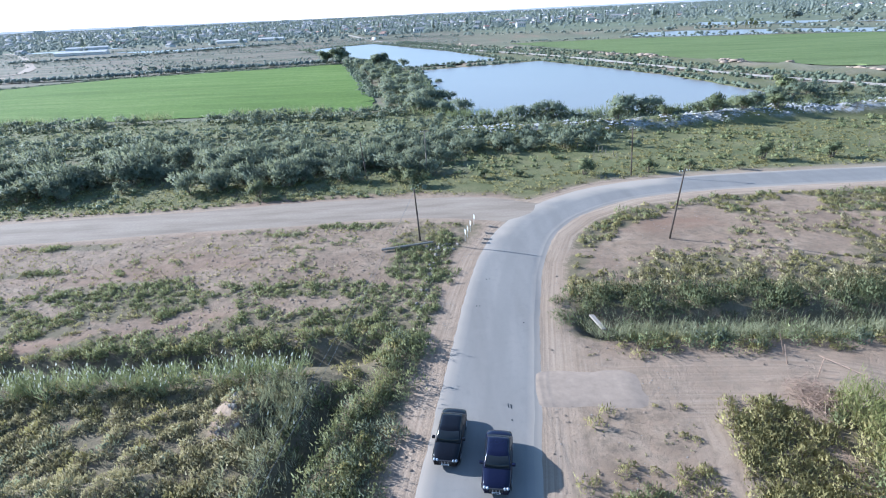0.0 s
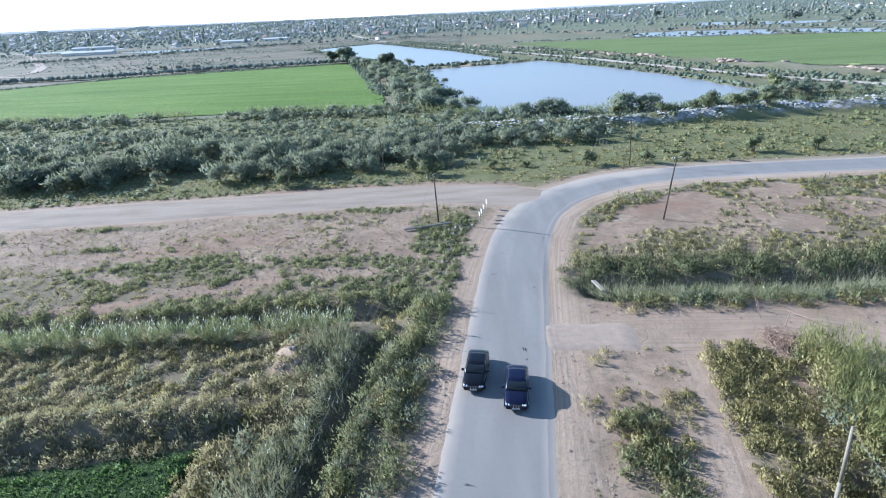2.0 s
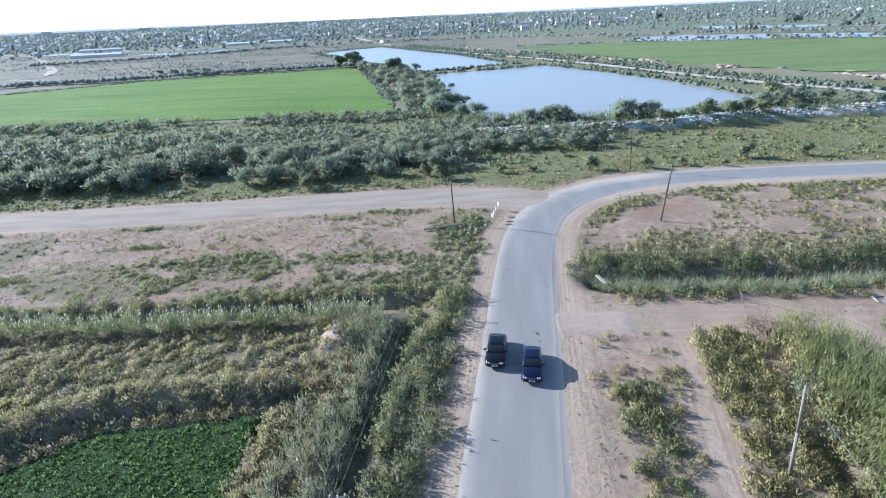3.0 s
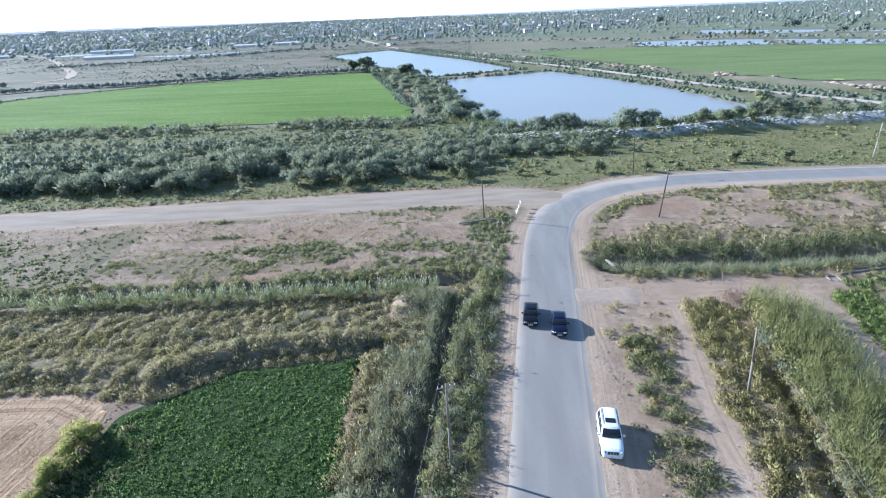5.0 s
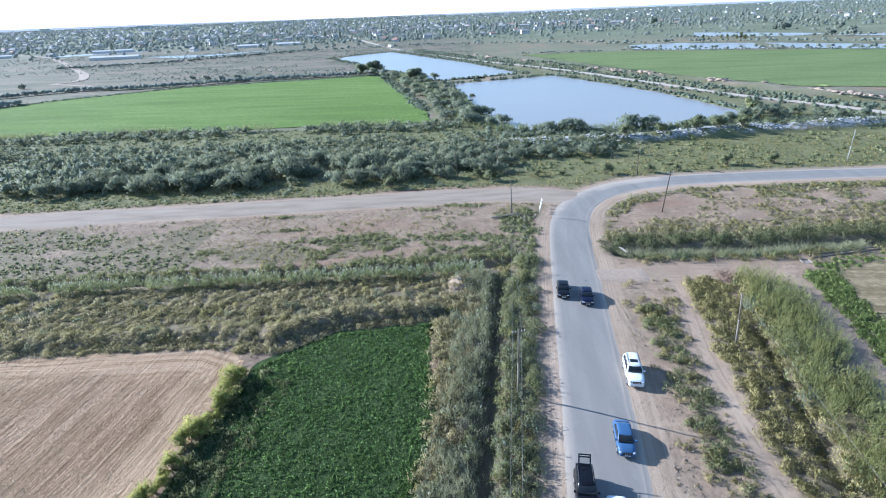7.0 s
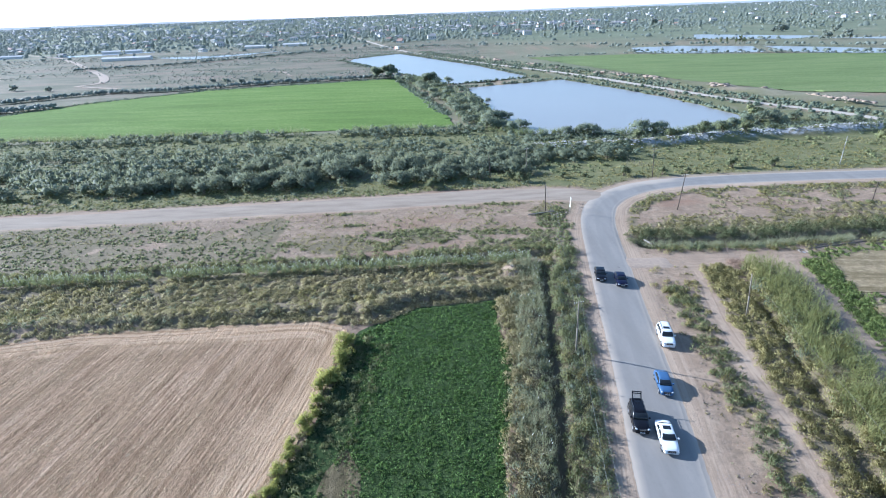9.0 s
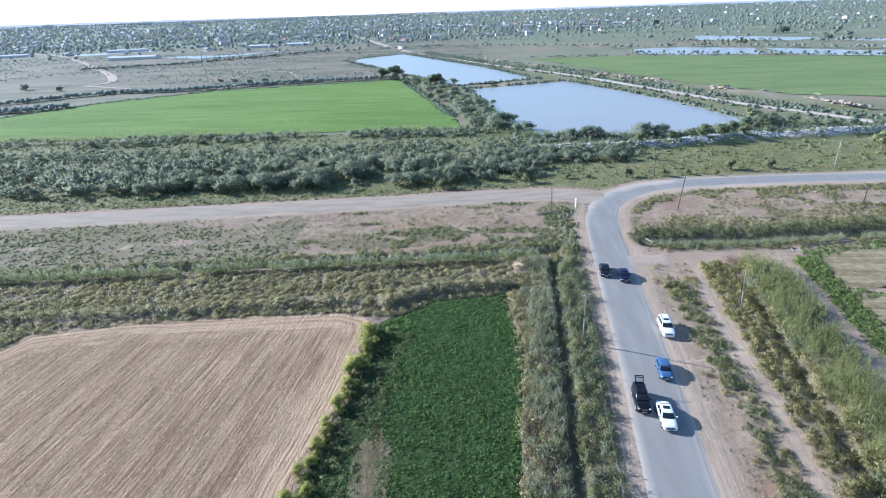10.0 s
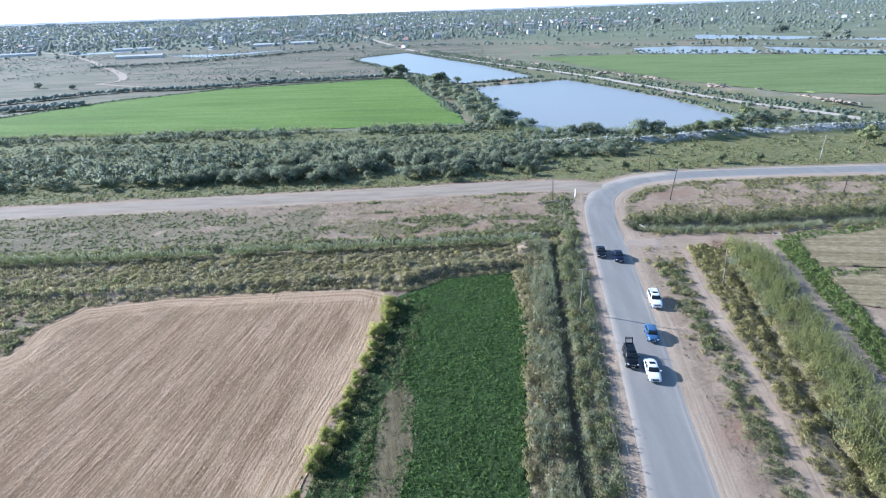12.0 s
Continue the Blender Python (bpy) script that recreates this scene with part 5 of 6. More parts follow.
def tree(rng, name, x, y, tall, wide, mat, label, leaves=1800, leaf=1.3, group=""):
    top = tagged(new(name), label, "tree", group)
    top.location = (x, y, float(height(x, y)))
    bm = bmesh.new()
    rod(bm, (0, 0, -0.3), (0.1, 0, tall * 0.45), tall * 0.035, tall * 0.02, 7)
    for k in range(5):
        a = k * 1.26 + rng.random()
        rod(bm, (0.08, 0, tall * 0.35), (math.cos(a) * wide * 0.3, math.sin(a) * wide * 0.3, tall * 0.72), tall * 0.016, tall * 0.006, 5)
    part("trunk", bm, M_BARK, top)
    k = 9
    a, d = rng.random(k) * 6.283, wide * 0.33 * rng.random(k) ** 0.5
    c = np.stack([np.cos(a) * d, np.sin(a) * d, tall * (0.42 + 0.38 * rng.random(k))], 1)
    r = np.stack([wide * 0.24 * np.ones(k), wide * 0.24 * np.ones(k), tall * 0.2 * np.ones(k)], 1)
    v, q, tone, nrm = leaf_cloud(rng, c, r, leaves // k, leaf, 0.5, low=-0.7, core=0.72)
    crown = new("crown", np_mesh("crown", v, q, mat, nrm, tone=tone))
    crown.parent = top
    return top


def build_trees():
    rng = np.random.default_rng(5)
    tree(rng, "pond_tree", -33, 326, 9, 11, M_TAMARISK, "rounded dark tree on the pond dike")
    tree(rng, "pond_tree", -63, 372, 11, 15, M_TAMARISK, "rounded dark tree on the pond dike")
    tree(rng, "pond_tree", -73, 378, 9, 12, M_TAMARISK, "grey-green tree on the pond dike")
    tree(rng, "willow_tree", 120, 125.5, 7.5, 8, M_WILLOW, "pale green willow beside the white bank", 2600, 0.6)
    tree(rng, "willow_tree", 104, 176, 6.5, 8, M_WILLOW, "pale green willow at the pond corner", 1800, 0.7)
    tree(rng, "lone_tree", 430, 1180, 17, 22, M_HAZELEAF, "large dark solitary tree among far fields", 900, 3.0)


build_shrubs()
build_trees()
build_reeds()
build_scrub()
build_crops()


# ---- poles, wires, roadside things ----
M_TRIM = plain("black_trim", (0.02, 0.02, 0.022), 0.5, vary=0.1)
M_WIRE = plain("grey_wire", (0.11, 0.11, 0.11), 0.5, metal=0.6, vary=0.05)
M_CERAMIC = plain("white_insulator", (0.75, 0.74, 0.70), 0.3, vary=0.05)
M_OLDWOOD = plain("weathered_grey_wood", (0.20, 0.17, 0.135), 0.9, vary=0.35, scale=6)
M_BRUSH = plain("dead_brown_brushwood", (0.27, 0.185, 0.135), 0.95, vary=0.4, scale=6)
M_RUBBLE = plain("pale_rubble", (0.25, 0.215, 0.18), 0.95, vary=0.3, scale=4)
M_SIGN = plain("dusty_white_sign", (0.50, 0.49, 0.46), 0.6, vary=0.15)
M_BROWNSIGN = plain("red_sign_stripe", (0.55, 0.07, 0.05), 0.5, vary=0.05)


def utility_pole(x, y, tall, lean_x, lean_y, mat, label, arms=1, stay=False):
    z = float(height(x, y))
    top = tagged(new("utility_pole"), label, "utility pole", "poles along the roads")
    top.location = (x, y, z)
    tip = Vector((lean_x, lean_y, tall))
    bm = bmesh.new()
    rod(bm, (0, 0, -0.4), tip * 0.5, 0.125, 0.105, 9)
    rod(bm, tip * 0.5, tip, 0.105, 0.08, 9)
    part("shaft", bm, mat, top, smooth=True)
    for k in range(arms):
        at = tip * (0.96 - 0.07 * k)
        bm = bmesh.new()
        rod(bm, at + Vector((-0.75, -0.2, 0)), at + Vector((0.75, 0.2, 0.05)), 0.05, 0.05, 6)
        arm = part("crossarm", bm, M_OLDWOOD, top)
        for s in (-0.65, -0.3, 0.3, 0.65):
            bm = bmesh.new()
            rod(bm, at + Vector((s, s * 0.27, 0.03)), at + Vector((s, s * 0.27, 0.22)), 0.045, 0.03, 6)
            part("insulator", bm, M_CERAMIC, arm, "white ceramic insulator")
    if stay:
        for a in (0.6, 1.6, 2.6):
            bm = bmesh.new()
            rod(bm, tip * 0.85, (math.cos(a) * -2.2, -math.sin(a) * 1.5, 0.0), 0.02, 0.02, 4)
            part("stay_wire", bm, M_WIRE, top)
    return Vector((x, y, z)) + tip * 0.96


def wire(a, b, sag, label="thin sagging overhead wire between poles"):
    bm = bmesh.new()
    pts = [a.lerp(b, t) - Vector((0, 0, sag * 4 * t * (1 - t))) for t in np.linspace(0, 1, 13)]
    side = (b - a).cross(Vector((0, 0, 1))).normalized() * 0.012
    up = Vector((0, 0, 0.012))
    rings = [[bm.verts.new(p + o) for o in (side, up, -side, -up)] for p in pts]
    for m, n in zip(rings[:-1], rings[1:]):
        for k in range(4):
            bm.faces.new((m[k], m[(k + 1) % 4], n[(k + 1) % 4], n[k]))
    tagged(part("overhead_wire", bm, M_WIRE, None, label), label, "wire", "overhead wires")


def build_lines():
    wood, grey = "dark tarred wooden utility pole", "weathered grey wooden utility pole beside a ditch"
    a = utility_pole(-0.2, 77, 7.0, -0.35, 0.0, M_POLE, wood + " at the road junction", 0)
    utility_pole(31, 74.8, 8.9, 0.75, 0.1, M_POLE, wood + " leaning inside the bend", 1)
    utility_pole(35, 101.9, 8.3, -0.55, 0.0, M_POLE, wood + " beyond the road bend", 1)
    utility_pole(-11, 106.5, 7.0, -0.6, 0.0, M_POLE, wood + " leaning in rough grass", 0)
    utility_pole(-0.2, 108.6, 8.2, -0.1, 0.0, M_OLDWOOD, "weathered wooden utility pole held by stay wires", 1, True)
    l = utility_pole(-6.6, 18.3, 8.6, -0.15, 0.0, M_OLDWOOD, grey, 1)
    r = utility_pole(22.2, 26.8, 7.4, -0.5, 0.2, M_OLDWOOD, "weathered leaning wooden pole in scrub", 0)
    utility_pole(92.2, 107.5, 8.3, 0.0, 0.0, M_CONCRETE, "pale concrete utility pole on the meadow", 0)
    utility_pole(78.3, 75.9, 4.9, 0.0, 0.0, M_POLE, "short dark wooden pole by the road", 0)
    s = utility_pole(-15.4, -48, 8.6, 0.0, 0.0, M_OLDWOOD, grey, 1)
    e = utility_pole(13.0, -46, 7.4, 0.0, 0.0, M_OLDWOOD, "weathered wooden pole in scrub", 0)
    for off in (-0.65, 0.3):
        d = Vector((off, off * 0.27, 0.2))
        wire(l + d, s + d, 1.2)
        wire(l + d, a + Vector((0, 0, 0.1 * off)), 1.0)
    wire(r, e, 1.1)


def marker_sign(x, y):
    top = tagged(new("bend_marker"), "small white roadside marker sign with red stripes on a thin post", "road sign", "markers at the junction")
    top.matrix_basis = pose(x, y, float(height(x, y)), 0, 0, 12)
    bm = bmesh.new()
    rod(bm, (0, 0, -0.2), (0, 0, 1.62), 0.022, 0.022, 8)
    part("post", bm, M_SIGN, top)
    bm = bmesh.new()
    box(bm, 0.024, 0.04, -0.32, 0.32, 0.95, 1.55, 0.006)
    plate = part("plate", bm, M_SIGN, top)
    for k in (-1, 0, 1):
        bm = bmesh.new()
        box(bm, 0.0405, 0.0445, -0.05 + k * 0.22, 0.03 + k * 0.22, 0.98, 1.52)
        part("stripe", bm, M_BROWNSIGN, plate, "red stripe")


def fence_post(x, y, k):
    bm = bmesh.new()
    rod(bm, (0, 0, -0.3), (0.05 * math.sin(k * 3), 0.04, 1.3), 0.07, 0.06, 6)
    ob = part("fence_post", bm, M_OLDWOOD, None)
    tagged(ob, "weathered wooden fence post in rough grass", "post", "fence posts")
    ob.location = (x, y, float(height(x, y)))


def build_roadside():
    for x, y in ((5.6, 76.6), (5.95, 77.8), (6.4, 79.7), (7.0, 82.0)):
        marker_sign(x, y)
    for k in range(15):
        fence_post(33 + k * 0.4 - (3 if k % 5 == 1 else 0), 123 - k * 1.1, k) if k < 9 else fence_post(62 + (k - 9) * 7.3, 111 + 0.25 * k, k)
    # fallen pole and rubble at the junction
    bm = bmesh.new()
    rod(bm, (-4.9, 74.0, 0.28), (1.5, 75.6, 0.40), 0.17, 0.14, 8)
    tagged(part("fallen_pole", bm, M_RUBBLE, None), "pale concrete pole lying in weeds", "pole")
    rng = np.random.default_rng(9)
    for k in range(62):
        bm = bmesh.new()
        s = 0.12 + 0.16 * rng.random()
        bmesh.ops.create_icosphere(bm, subdivisions=1, radius=s)
        for v in bm.verts:
            v.co *= 0.65 + 0.6 * rng.random()
        if k < 22:
            x, y = 2.3 + rng.normal() * 0.9, 74.8 + rng.normal() * 0.9
        else:
            y = 57 + 17 * rng.random()
            x = float(np.interp(y, [57, 74], [-0.2, 2.2])) + rng.normal() * 0.35
        if k >= 44:
            x, y = -12.7 + rng.normal() * 0.4, 42.2 + 4.6 * rng.random()
        ob = tagged(part("rubble_stone", bm, M_RUBBLE, None), "pale chunk of rubble on rough ground", "stone", "roadside rubble")
        ob.location = (x, y, float(height(x, y)) + 0.05)
    # tar spots and a skid mark on the asphalt
    for x, y, rx, ry in ((6.1, 59.7, 0.1, 0.08), (6.4, 59.7, 0.08, 0.08), (7.5, 65.4, 0.1, 0.1), (7.8, 65.4, 0.08, 0.08), (10.3, 56.3, 0.09, 0.09), (7.6, 45.0, 0.04, 0.28), (7.8, 44.9, 0.05, 0.3), (7.7, 43.5, 0.06, 0.08)):
        bm = bmesh.new()
        bmesh.ops.create_circle(bm, cap_ends=True, segments=9, radius=1.0)
        for v in bm.verts:
            v.co.x *= rx * (0.8 + 0.4 * rng.random())
            v.co.y *= ry * (0.8 + 0.4 * rng.random())
        spot = tagged(part("tar_spot", bm, M_TRIM, None), "dark tar spot on worn asphalt", "stain", "spots on the road")
        spot.location = (x, y, 0.078)
    # culvert slab by the canal
    bm = bmesh.new()
    box(bm, -0.22, 0.22, -1.6, 1.6, -0.08, 0.08, 0.03)
    slab = tagged(part("culvert_slab", bm, M_RUBBLE, None), "pale concrete slab over the canal culvert", "slab")
    slab.matrix_basis = pose(16.8, 55.1, 0.6, -8, 6, 4)
    # concrete headwall and flume where the canal meets the field
    weir = tagged(new("headwall"), "small broken pale concrete headwall of an irrigation drain", "drain")
    weir.location = (45.2, 49.6, float(height(45.2, 49.6)))
    for dims in ((-0.8, -0.62, -0.7, 0.6, -0.6, 0.12), (0.5, 0.68, -0.9, 0.4, -0.6, 0.08), (-0.62, 0.5, 0.42, 0.6, -0.6, 0.16)):
        bm = bmesh.new()
        box(bm, *dims, bevel=0.05)
        for v in bm.verts:
            v.co += Vector((rng.normal() * 0.03, rng.normal() * 0.03, rng.normal() * 0.03))
        part("concrete_wall", bm, M_RUBBLE, weir)
    bm = bmesh.new()
    bmesh.ops.create_circle(bm, cap_ends=True, segments=14, radius=0.35)
    pool = tagged(part("pool", bm, M_WATER, None), "small pool of still water at a drain", "pool")
    pool.location = (45.1, 49.0, float(height(45.2, 49.6)) + 0.06)
    for side in (-0.45, 0.45):
        bm = bmesh.new()
        pts = spline([(46.8, 50.9 + side), (56, 52.8 + side), (70, 54.6 + side), (95, 58 + side)], 2.0)
        for (ax, ay), (bx, by) in zip(pts[:-1], pts[1:]):
            rod(bm, (ax, ay, float(height(ax, ay)) + 0.1), (bx, by, float(height(bx, by)) + 0.1), 0.1, 0.1, 6)
        tagged(part("flume_wall", bm, M_OLDWOOD, None), "pale concrete edge of a field flume", "flume", "edges of the flume")
    # dead brush, posts and a bar at the side track
    heap = tagged(new("brush_heap"), "heap of dead brown brushwood beside the side track", "brushwood")
    heap.location = (29.8, 44.6, 0)
    bm = bmesh.new()
    for k in range(520):
        c = Vector((rng.normal() * 0.8, rng.normal() * 0.9, 0.1 + 0.7 * rng.random()))
        d = Vector((rng.normal(), rng.normal(), rng.normal() * 0.5)).normalized() * (0.25 + 0.4 * rng.random())
        rod(bm, c - d, c + d, 0.018, 0.008, 4)
    part("brushwood", bm, M_BRUSH, heap)
    for x, y, tall, lx in ((30.4, 48.9, 1.7, -0.5), (31.6, 47.2, 1.6, 0.35), (30.9, 50.2, 2.0, -0.7)):
        bm = bmesh.new()
        rod(bm, (0, 0, -0.3), (lx, 0.3, tall), 0.045, 0.03, 6)
        ob = tagged(part("gate_post", bm, M_BRUSH, None), "leaning weathered post at the side track", "post", "posts at the side track")
        ob.location = (x, y, float(height(x, y)))
    bm = bmesh.new()
    rod(bm, (33.2, 49.6, 0.15), (35.0, 46.5, 0.25), 0.045, 0.04, 6)
    tagged(part("wooden_bar", bm, M_BRUSH, None), "wooden bar lying across the side track", "bar")
    # white rocky spoil along the bank beyond the road
    v, q = [], []
    line = spline(WHITE_BANK, 1.2)
    n = 1500
    pick = line[rng.integers(0, len(line), n)]
    x, y = pick[:, 0] + rng.normal(size=n) * 2.0, pick[:, 1] - 1.2 + rng.normal(size=n) * 1.3
    keep = fbm(x, y, 9) > np.interp(x, [10, 60, 110], [0.56, 0.44, 0.30])
    x, y = x[keep], y[keep]
    c = np.stack([x, y, height(x, y) + 0.1], 1)
    r = (0.12 + 0.3 * rng.random(len(x)) ** 2)[:, None] * np.array([1.2, 1.0, 0.8])
    base = np.array([(1, 0, 0), (0, 1, 0), (-1, 0, 0), (0, -1, 0), (0, 0, 1)])
    v = (c[:, None] + base[None] * r[:, None] * (0.7 + 0.6 * rng.random((len(x), 5, 1)))).reshape(-1, 3)
    i = np.arange(len(x))[:, None] * 5
    q = np.concatenate([i + np.array([f]) for f in ((0, 1, 4), (1, 2, 4), (2, 3, 4), (3, 0, 4))])
    tagged(new("spoil_rocks", np_mesh("spoil_rocks", v, q, M_SPOIL)), "whitish rocky spoil along a low bank", "rocks", kind="stuff")


# ---- cars ----
def car_paint(name, colour, rough=0.25):
    n = Nodes(name)
    c = n.mix(n.grey(n.noise(4, 6), 0.45, 0.8, 0, 0.25), colour, tuple(0.9 * v + 0.006 for v in colour))
    n.bsdf.inputs["Coat Weight"].default_value = 0.15
    n.bsdf.inputs["Coat Roughness"].default_value = 0.08
    return n.done(c, rough, spec=0.22)


M_GLASS = plain("tinted_car_glass", (0.014, 0.017, 0.020), 0.08, spec=0.3, vary=0.3, scale=2.5)
M_CLEAR = Nodes("clear_tailgate_glass").done((0.75, 0.78, 0.8), 0.05, spec=0.5)
M_CLEAR.node_tree.nodes["Principled BSDF"].inputs["Transmission Weight"].default_value = 1.0
M_CLEAR.node_tree.nodes["Principled BSDF"].inputs["IOR"].default_value = 1.05
M_TYRE = plain("tyre_rubber", (0.02, 0.02, 0.02), 0.85, vary=0.2)
M_RIM = plain("alloy_rim", (0.55, 0.55, 0.56), 0.3, metal=0.8, vary=0.1)
M_LAMP = plain("clear_headlight", (0.30, 0.32, 0.35), 0.12, spec=0.7, vary=0.25, scale=12)
M_TAIL = plain("red_tail_light", (0.45, 0.02, 0.02), 0.2, vary=0.05)
M_PLATE = plain("white_plate", (0.75, 0.75, 0.73), 0.4, vary=0.03)


def loft(bm, rings):
    rows = [[bm.verts.new(p) for p in ring] for ring in rings]
    for a, b in zip(rows[:-1], rows[1:]):
        for k in range(len(a)):
            j = (k + 1) % len(a)
            bm.faces.new((a[k], a[j], b[j], b[k]))
    bm.faces.new(rows[0][::-1])
    bm.faces.new(rows[-1])
    bmesh.ops.recalc_face_normals(bm, faces=bm.faces)


def build_car(name, m, label, paint, long, wide, tall, belt, hood, cabin, twin=False, sunroof=False, rails=False, hatch=False, boot=0.95):
    """cabin: rear foot, rear top, front top, front foot of the windows, in metres ahead of the middle."""
    car = tagged(new(name), label, "car", "cars on the road")
    h, w = long / 2, wide / 2
    rear_foot, rear_top, front_top, front_foot = cabin
    bm = bmesh.new()
    rings = []
    nose = hood - 0.16
    for x, top, half, low in ((-h, belt * 0.72, 0.80, 0.42), (-h + 0.05, boot * belt * 0.93, 0.88, 0.30), (-h + 0.22, boot * belt, 0.95, 0.24), (rear_foot, belt, 1.0, 0.22), (-h * 0.3, belt, 1.0, 0.22),
                              (h * 0.15, belt - 0.01, 1.0, 0.22), (front_foot - 0.1, belt - 0.02, 1.0, 0.22), (front_foot + 0.45, hood + 0.02, 0.99, 0.22), (h - 0.45, hood - 0.04, 0.95, 0.22),
                              (h - 0.18, nose + 0.04, 0.89, 0.25), (h - 0.06, nose - 0.08, 0.82, 0.30), (h, nose - 0.20, 0.74, 0.36)):
        hw = w * half
        mid = low + (top - low) * 0.55
        side = [(hw * 0.9, low), (hw, low + 0.12), (hw * 1.0, mid), (hw * 0.97, top - 0.1), (hw * 0.88, top - 0.02), (hw * 0.5, top + 0.015)]
        rings.append([(x, a, z) for a, z in side] + [(x, 0, top + 0.03)] + [(x, -a, z) for a, z in side[::-1]])
    loft(bm, rings)
    part("body", bm, paint, car, smooth=True)
    # cabin: a rounded greenhouse
    wb, wt, zb = w * 0.95, w * 0.76, belt - 0.03
    levels = [(0.0, 0.0, 1.0), (0.10, 0.08, 0.985), (0.45, 0.45, 0.92), (0.80, 0.84, 0.835), (0.91, 1.0, 0.76), (0.975, 1.12, 0.62), (1.0, 1.3, 0.40)]
    side_cuts = (0.05, 0.34, 0.37, 0.66, 0.69, 0.96) if rails else (0.10, 0.47, 0.51, 0.96)
    grid, kinds = [], []
    for f, run, narrow in levels:
        xf, xr, b, z = front_foot + (front_top - front_foot) * run, rear_foot + (rear_top - rear_foot) * run, wb * narrow, zb + (tall - zb) * f
        ring = [(xf + 0.10 * (1 - t * t), t * 0.90 * b, z) for t in np.linspace(-1, 1, 7)] + [(xf - 0.10, b, z)]
        ring += [(xf - 0.14 + (xr - xf + 0.24) * (1 - c), b * 1.0, z) for c in side_cuts[::-1]] + [(xr + 0.08, b, z)]
        back = [(xr - 0.05 * (1 - t * t), t * 0.90 * b, z) for t in np.linspace(1, -1, 7)]
        left = [(px, -py, pz) for px, py, pz in ring[7:]][::-1]
        grid.append([Vector(p) for p in ring + back + left])
    side_n = len(side_cuts)
    kinds = ["front"] * 6 + ["pillar"] * 2 + ["side" if k % 2 == 0 else "pillar" for k in range(side_n - 1)] + ["pillar"] * 2 + ["rear"] * 6
    kinds += ["pillar"] * 2 + ["side" if k % 2 == 0 else "pillar" for k in range(side_n - 1)] + ["pillar"] * 2
    bm = bmesh.new()
    loft(bm, grid)
    part("cabin", bm, paint, car, smooth=True)
    runs, k = [], 0
    while k < len(kinds):
        e = k
        while e < len(kinds) and kinds[e] == kinds[k]:
            e += 1
        if kinds[k] != "pillar" and not (hatch and kinds[k] == "rear"):
            runs.append((kinds[k], k, e))
        k = e
    for kind, a, b in runs:
        bm = bmesh.new()
        rows = []
        for lv in (1, 2, 3):
            line = []
            for k in range(a, b + 1):
                p = grid[lv][k % len(grid[lv])]
                out = Vector((1.0 if kind == "front" else -1.0 if kind == "rear" else 0.0, 0.0 if kind != "side" else math.copysign(1, p.y), 0.45)).normalized()
                line.append((bm.verts.new(p + out * 0.014), bm.verts.new(p - out * 0.02)))
            rows.append(line)
        for r0, r1 in zip(rows[:-1], rows[1:]):
            for k in range(len(r0) - 1):
                bm.faces.new((r0[k][0], r0[k + 1][0], r1[k + 1][0], r1[k][0]))
        for line in (rows[0], rows[-1]):
            for k in range(len(line) - 1):
                bm.faces.new((line[k][0], line[k][1], line[k + 1][1], line[k + 1][0]))
        bmesh.ops.recalc_face_normals(bm, faces=bm.faces)
        part({"front": "windscreen", "rear": "rear_window", "side": "side_window"}[kind], bm, M_GLASS, car, "dark tinted glass", smooth=kind != "side")
    # wheels
    for x in (-h * 0.60, h * 0.63):
        for s in (-1, 1):
            r = 0.36 if rails else 0.32
            at = Vector((x, s * (w - 0.13), r))
            bm = bmesh.new()
            rod(bm, at - Vector((0, 0.13, 0)), at + Vector((0, 0.13, 0)), r, r, 20)
            bmesh.ops.bevel(bm, geom=[e for e in bm.edges if abs((e.verts[0].co - e.verts[1].co).y) < 0.01], offset=0.04, segments=2, affect="EDGES")
            wheel = part("wheel", bm, M_TYRE, car)
            bm = bmesh.new()
            rod(bm, at + Vector((0, s * 0.10, 0)), at + Vector((0, s * 0.145, 0)), r * 0.66, r * 0.6, 14)
            part("rim", bm, M_RIM, wheel, "silver alloy rim")
            bm = bmesh.new()
            rod(bm, at + Vector((0, s * 0.105, 0)), at + Vector((0, s * 0.1335, 0)), r + 0.07, r + 0.07, 20)
            part("wheel_arch", bm, M_TRIM, car)
    # lights, grille, plates, mirrors
    for s in (-1, 1):
        for y, size in (((0.76, 0.105), (0.56, 0.085)) if twin else ((0.73, 0.17),)):
            bm = bmesh.new()
            bmesh.ops.create_uvsphere(bm, u_segments=10, v_segments=7, radius=1.0, matrix=Matrix.Translation((h - 0.13 - 0.12 * (y - 0.5), s * w * y, nose - 0.06)) @ Matrix.Diagonal((0.13 if twin else 0.2, size, 0.085, 1)))
            part("headlight", bm, M_LAMP, car, "clear headlight", smooth=True)
        bm = bmesh.new()
        box(bm, -h - 0.012, -h + 0.10, s * w * 0.74 - 0.13, s * w * 0.74 + 0.13, belt * 0.58, belt * 0.74, 0.03)
        part("tail_light", bm, M_TAIL, car, "red tail light")
        bm = bmesh.new()
        box(bm, front_foot - 0.42, front_foot - 0.22, s * (w + 0.10) - 0.11, s * (w + 0.10) + 0.11, belt + 0.0, belt + 0.15, 0.04)
        part("wing_mirror", bm, paint, car)
        bm = bmesh.new()
        box(bm, -h * 0.45, h * 0.5, s * (w + 0.004) - 0.012, s * (w + 0.004) + 0.012, 0.42, 0.48, 0.005)
        part("side_trim", bm, M_TRIM, car)
    bm = bmesh.new()
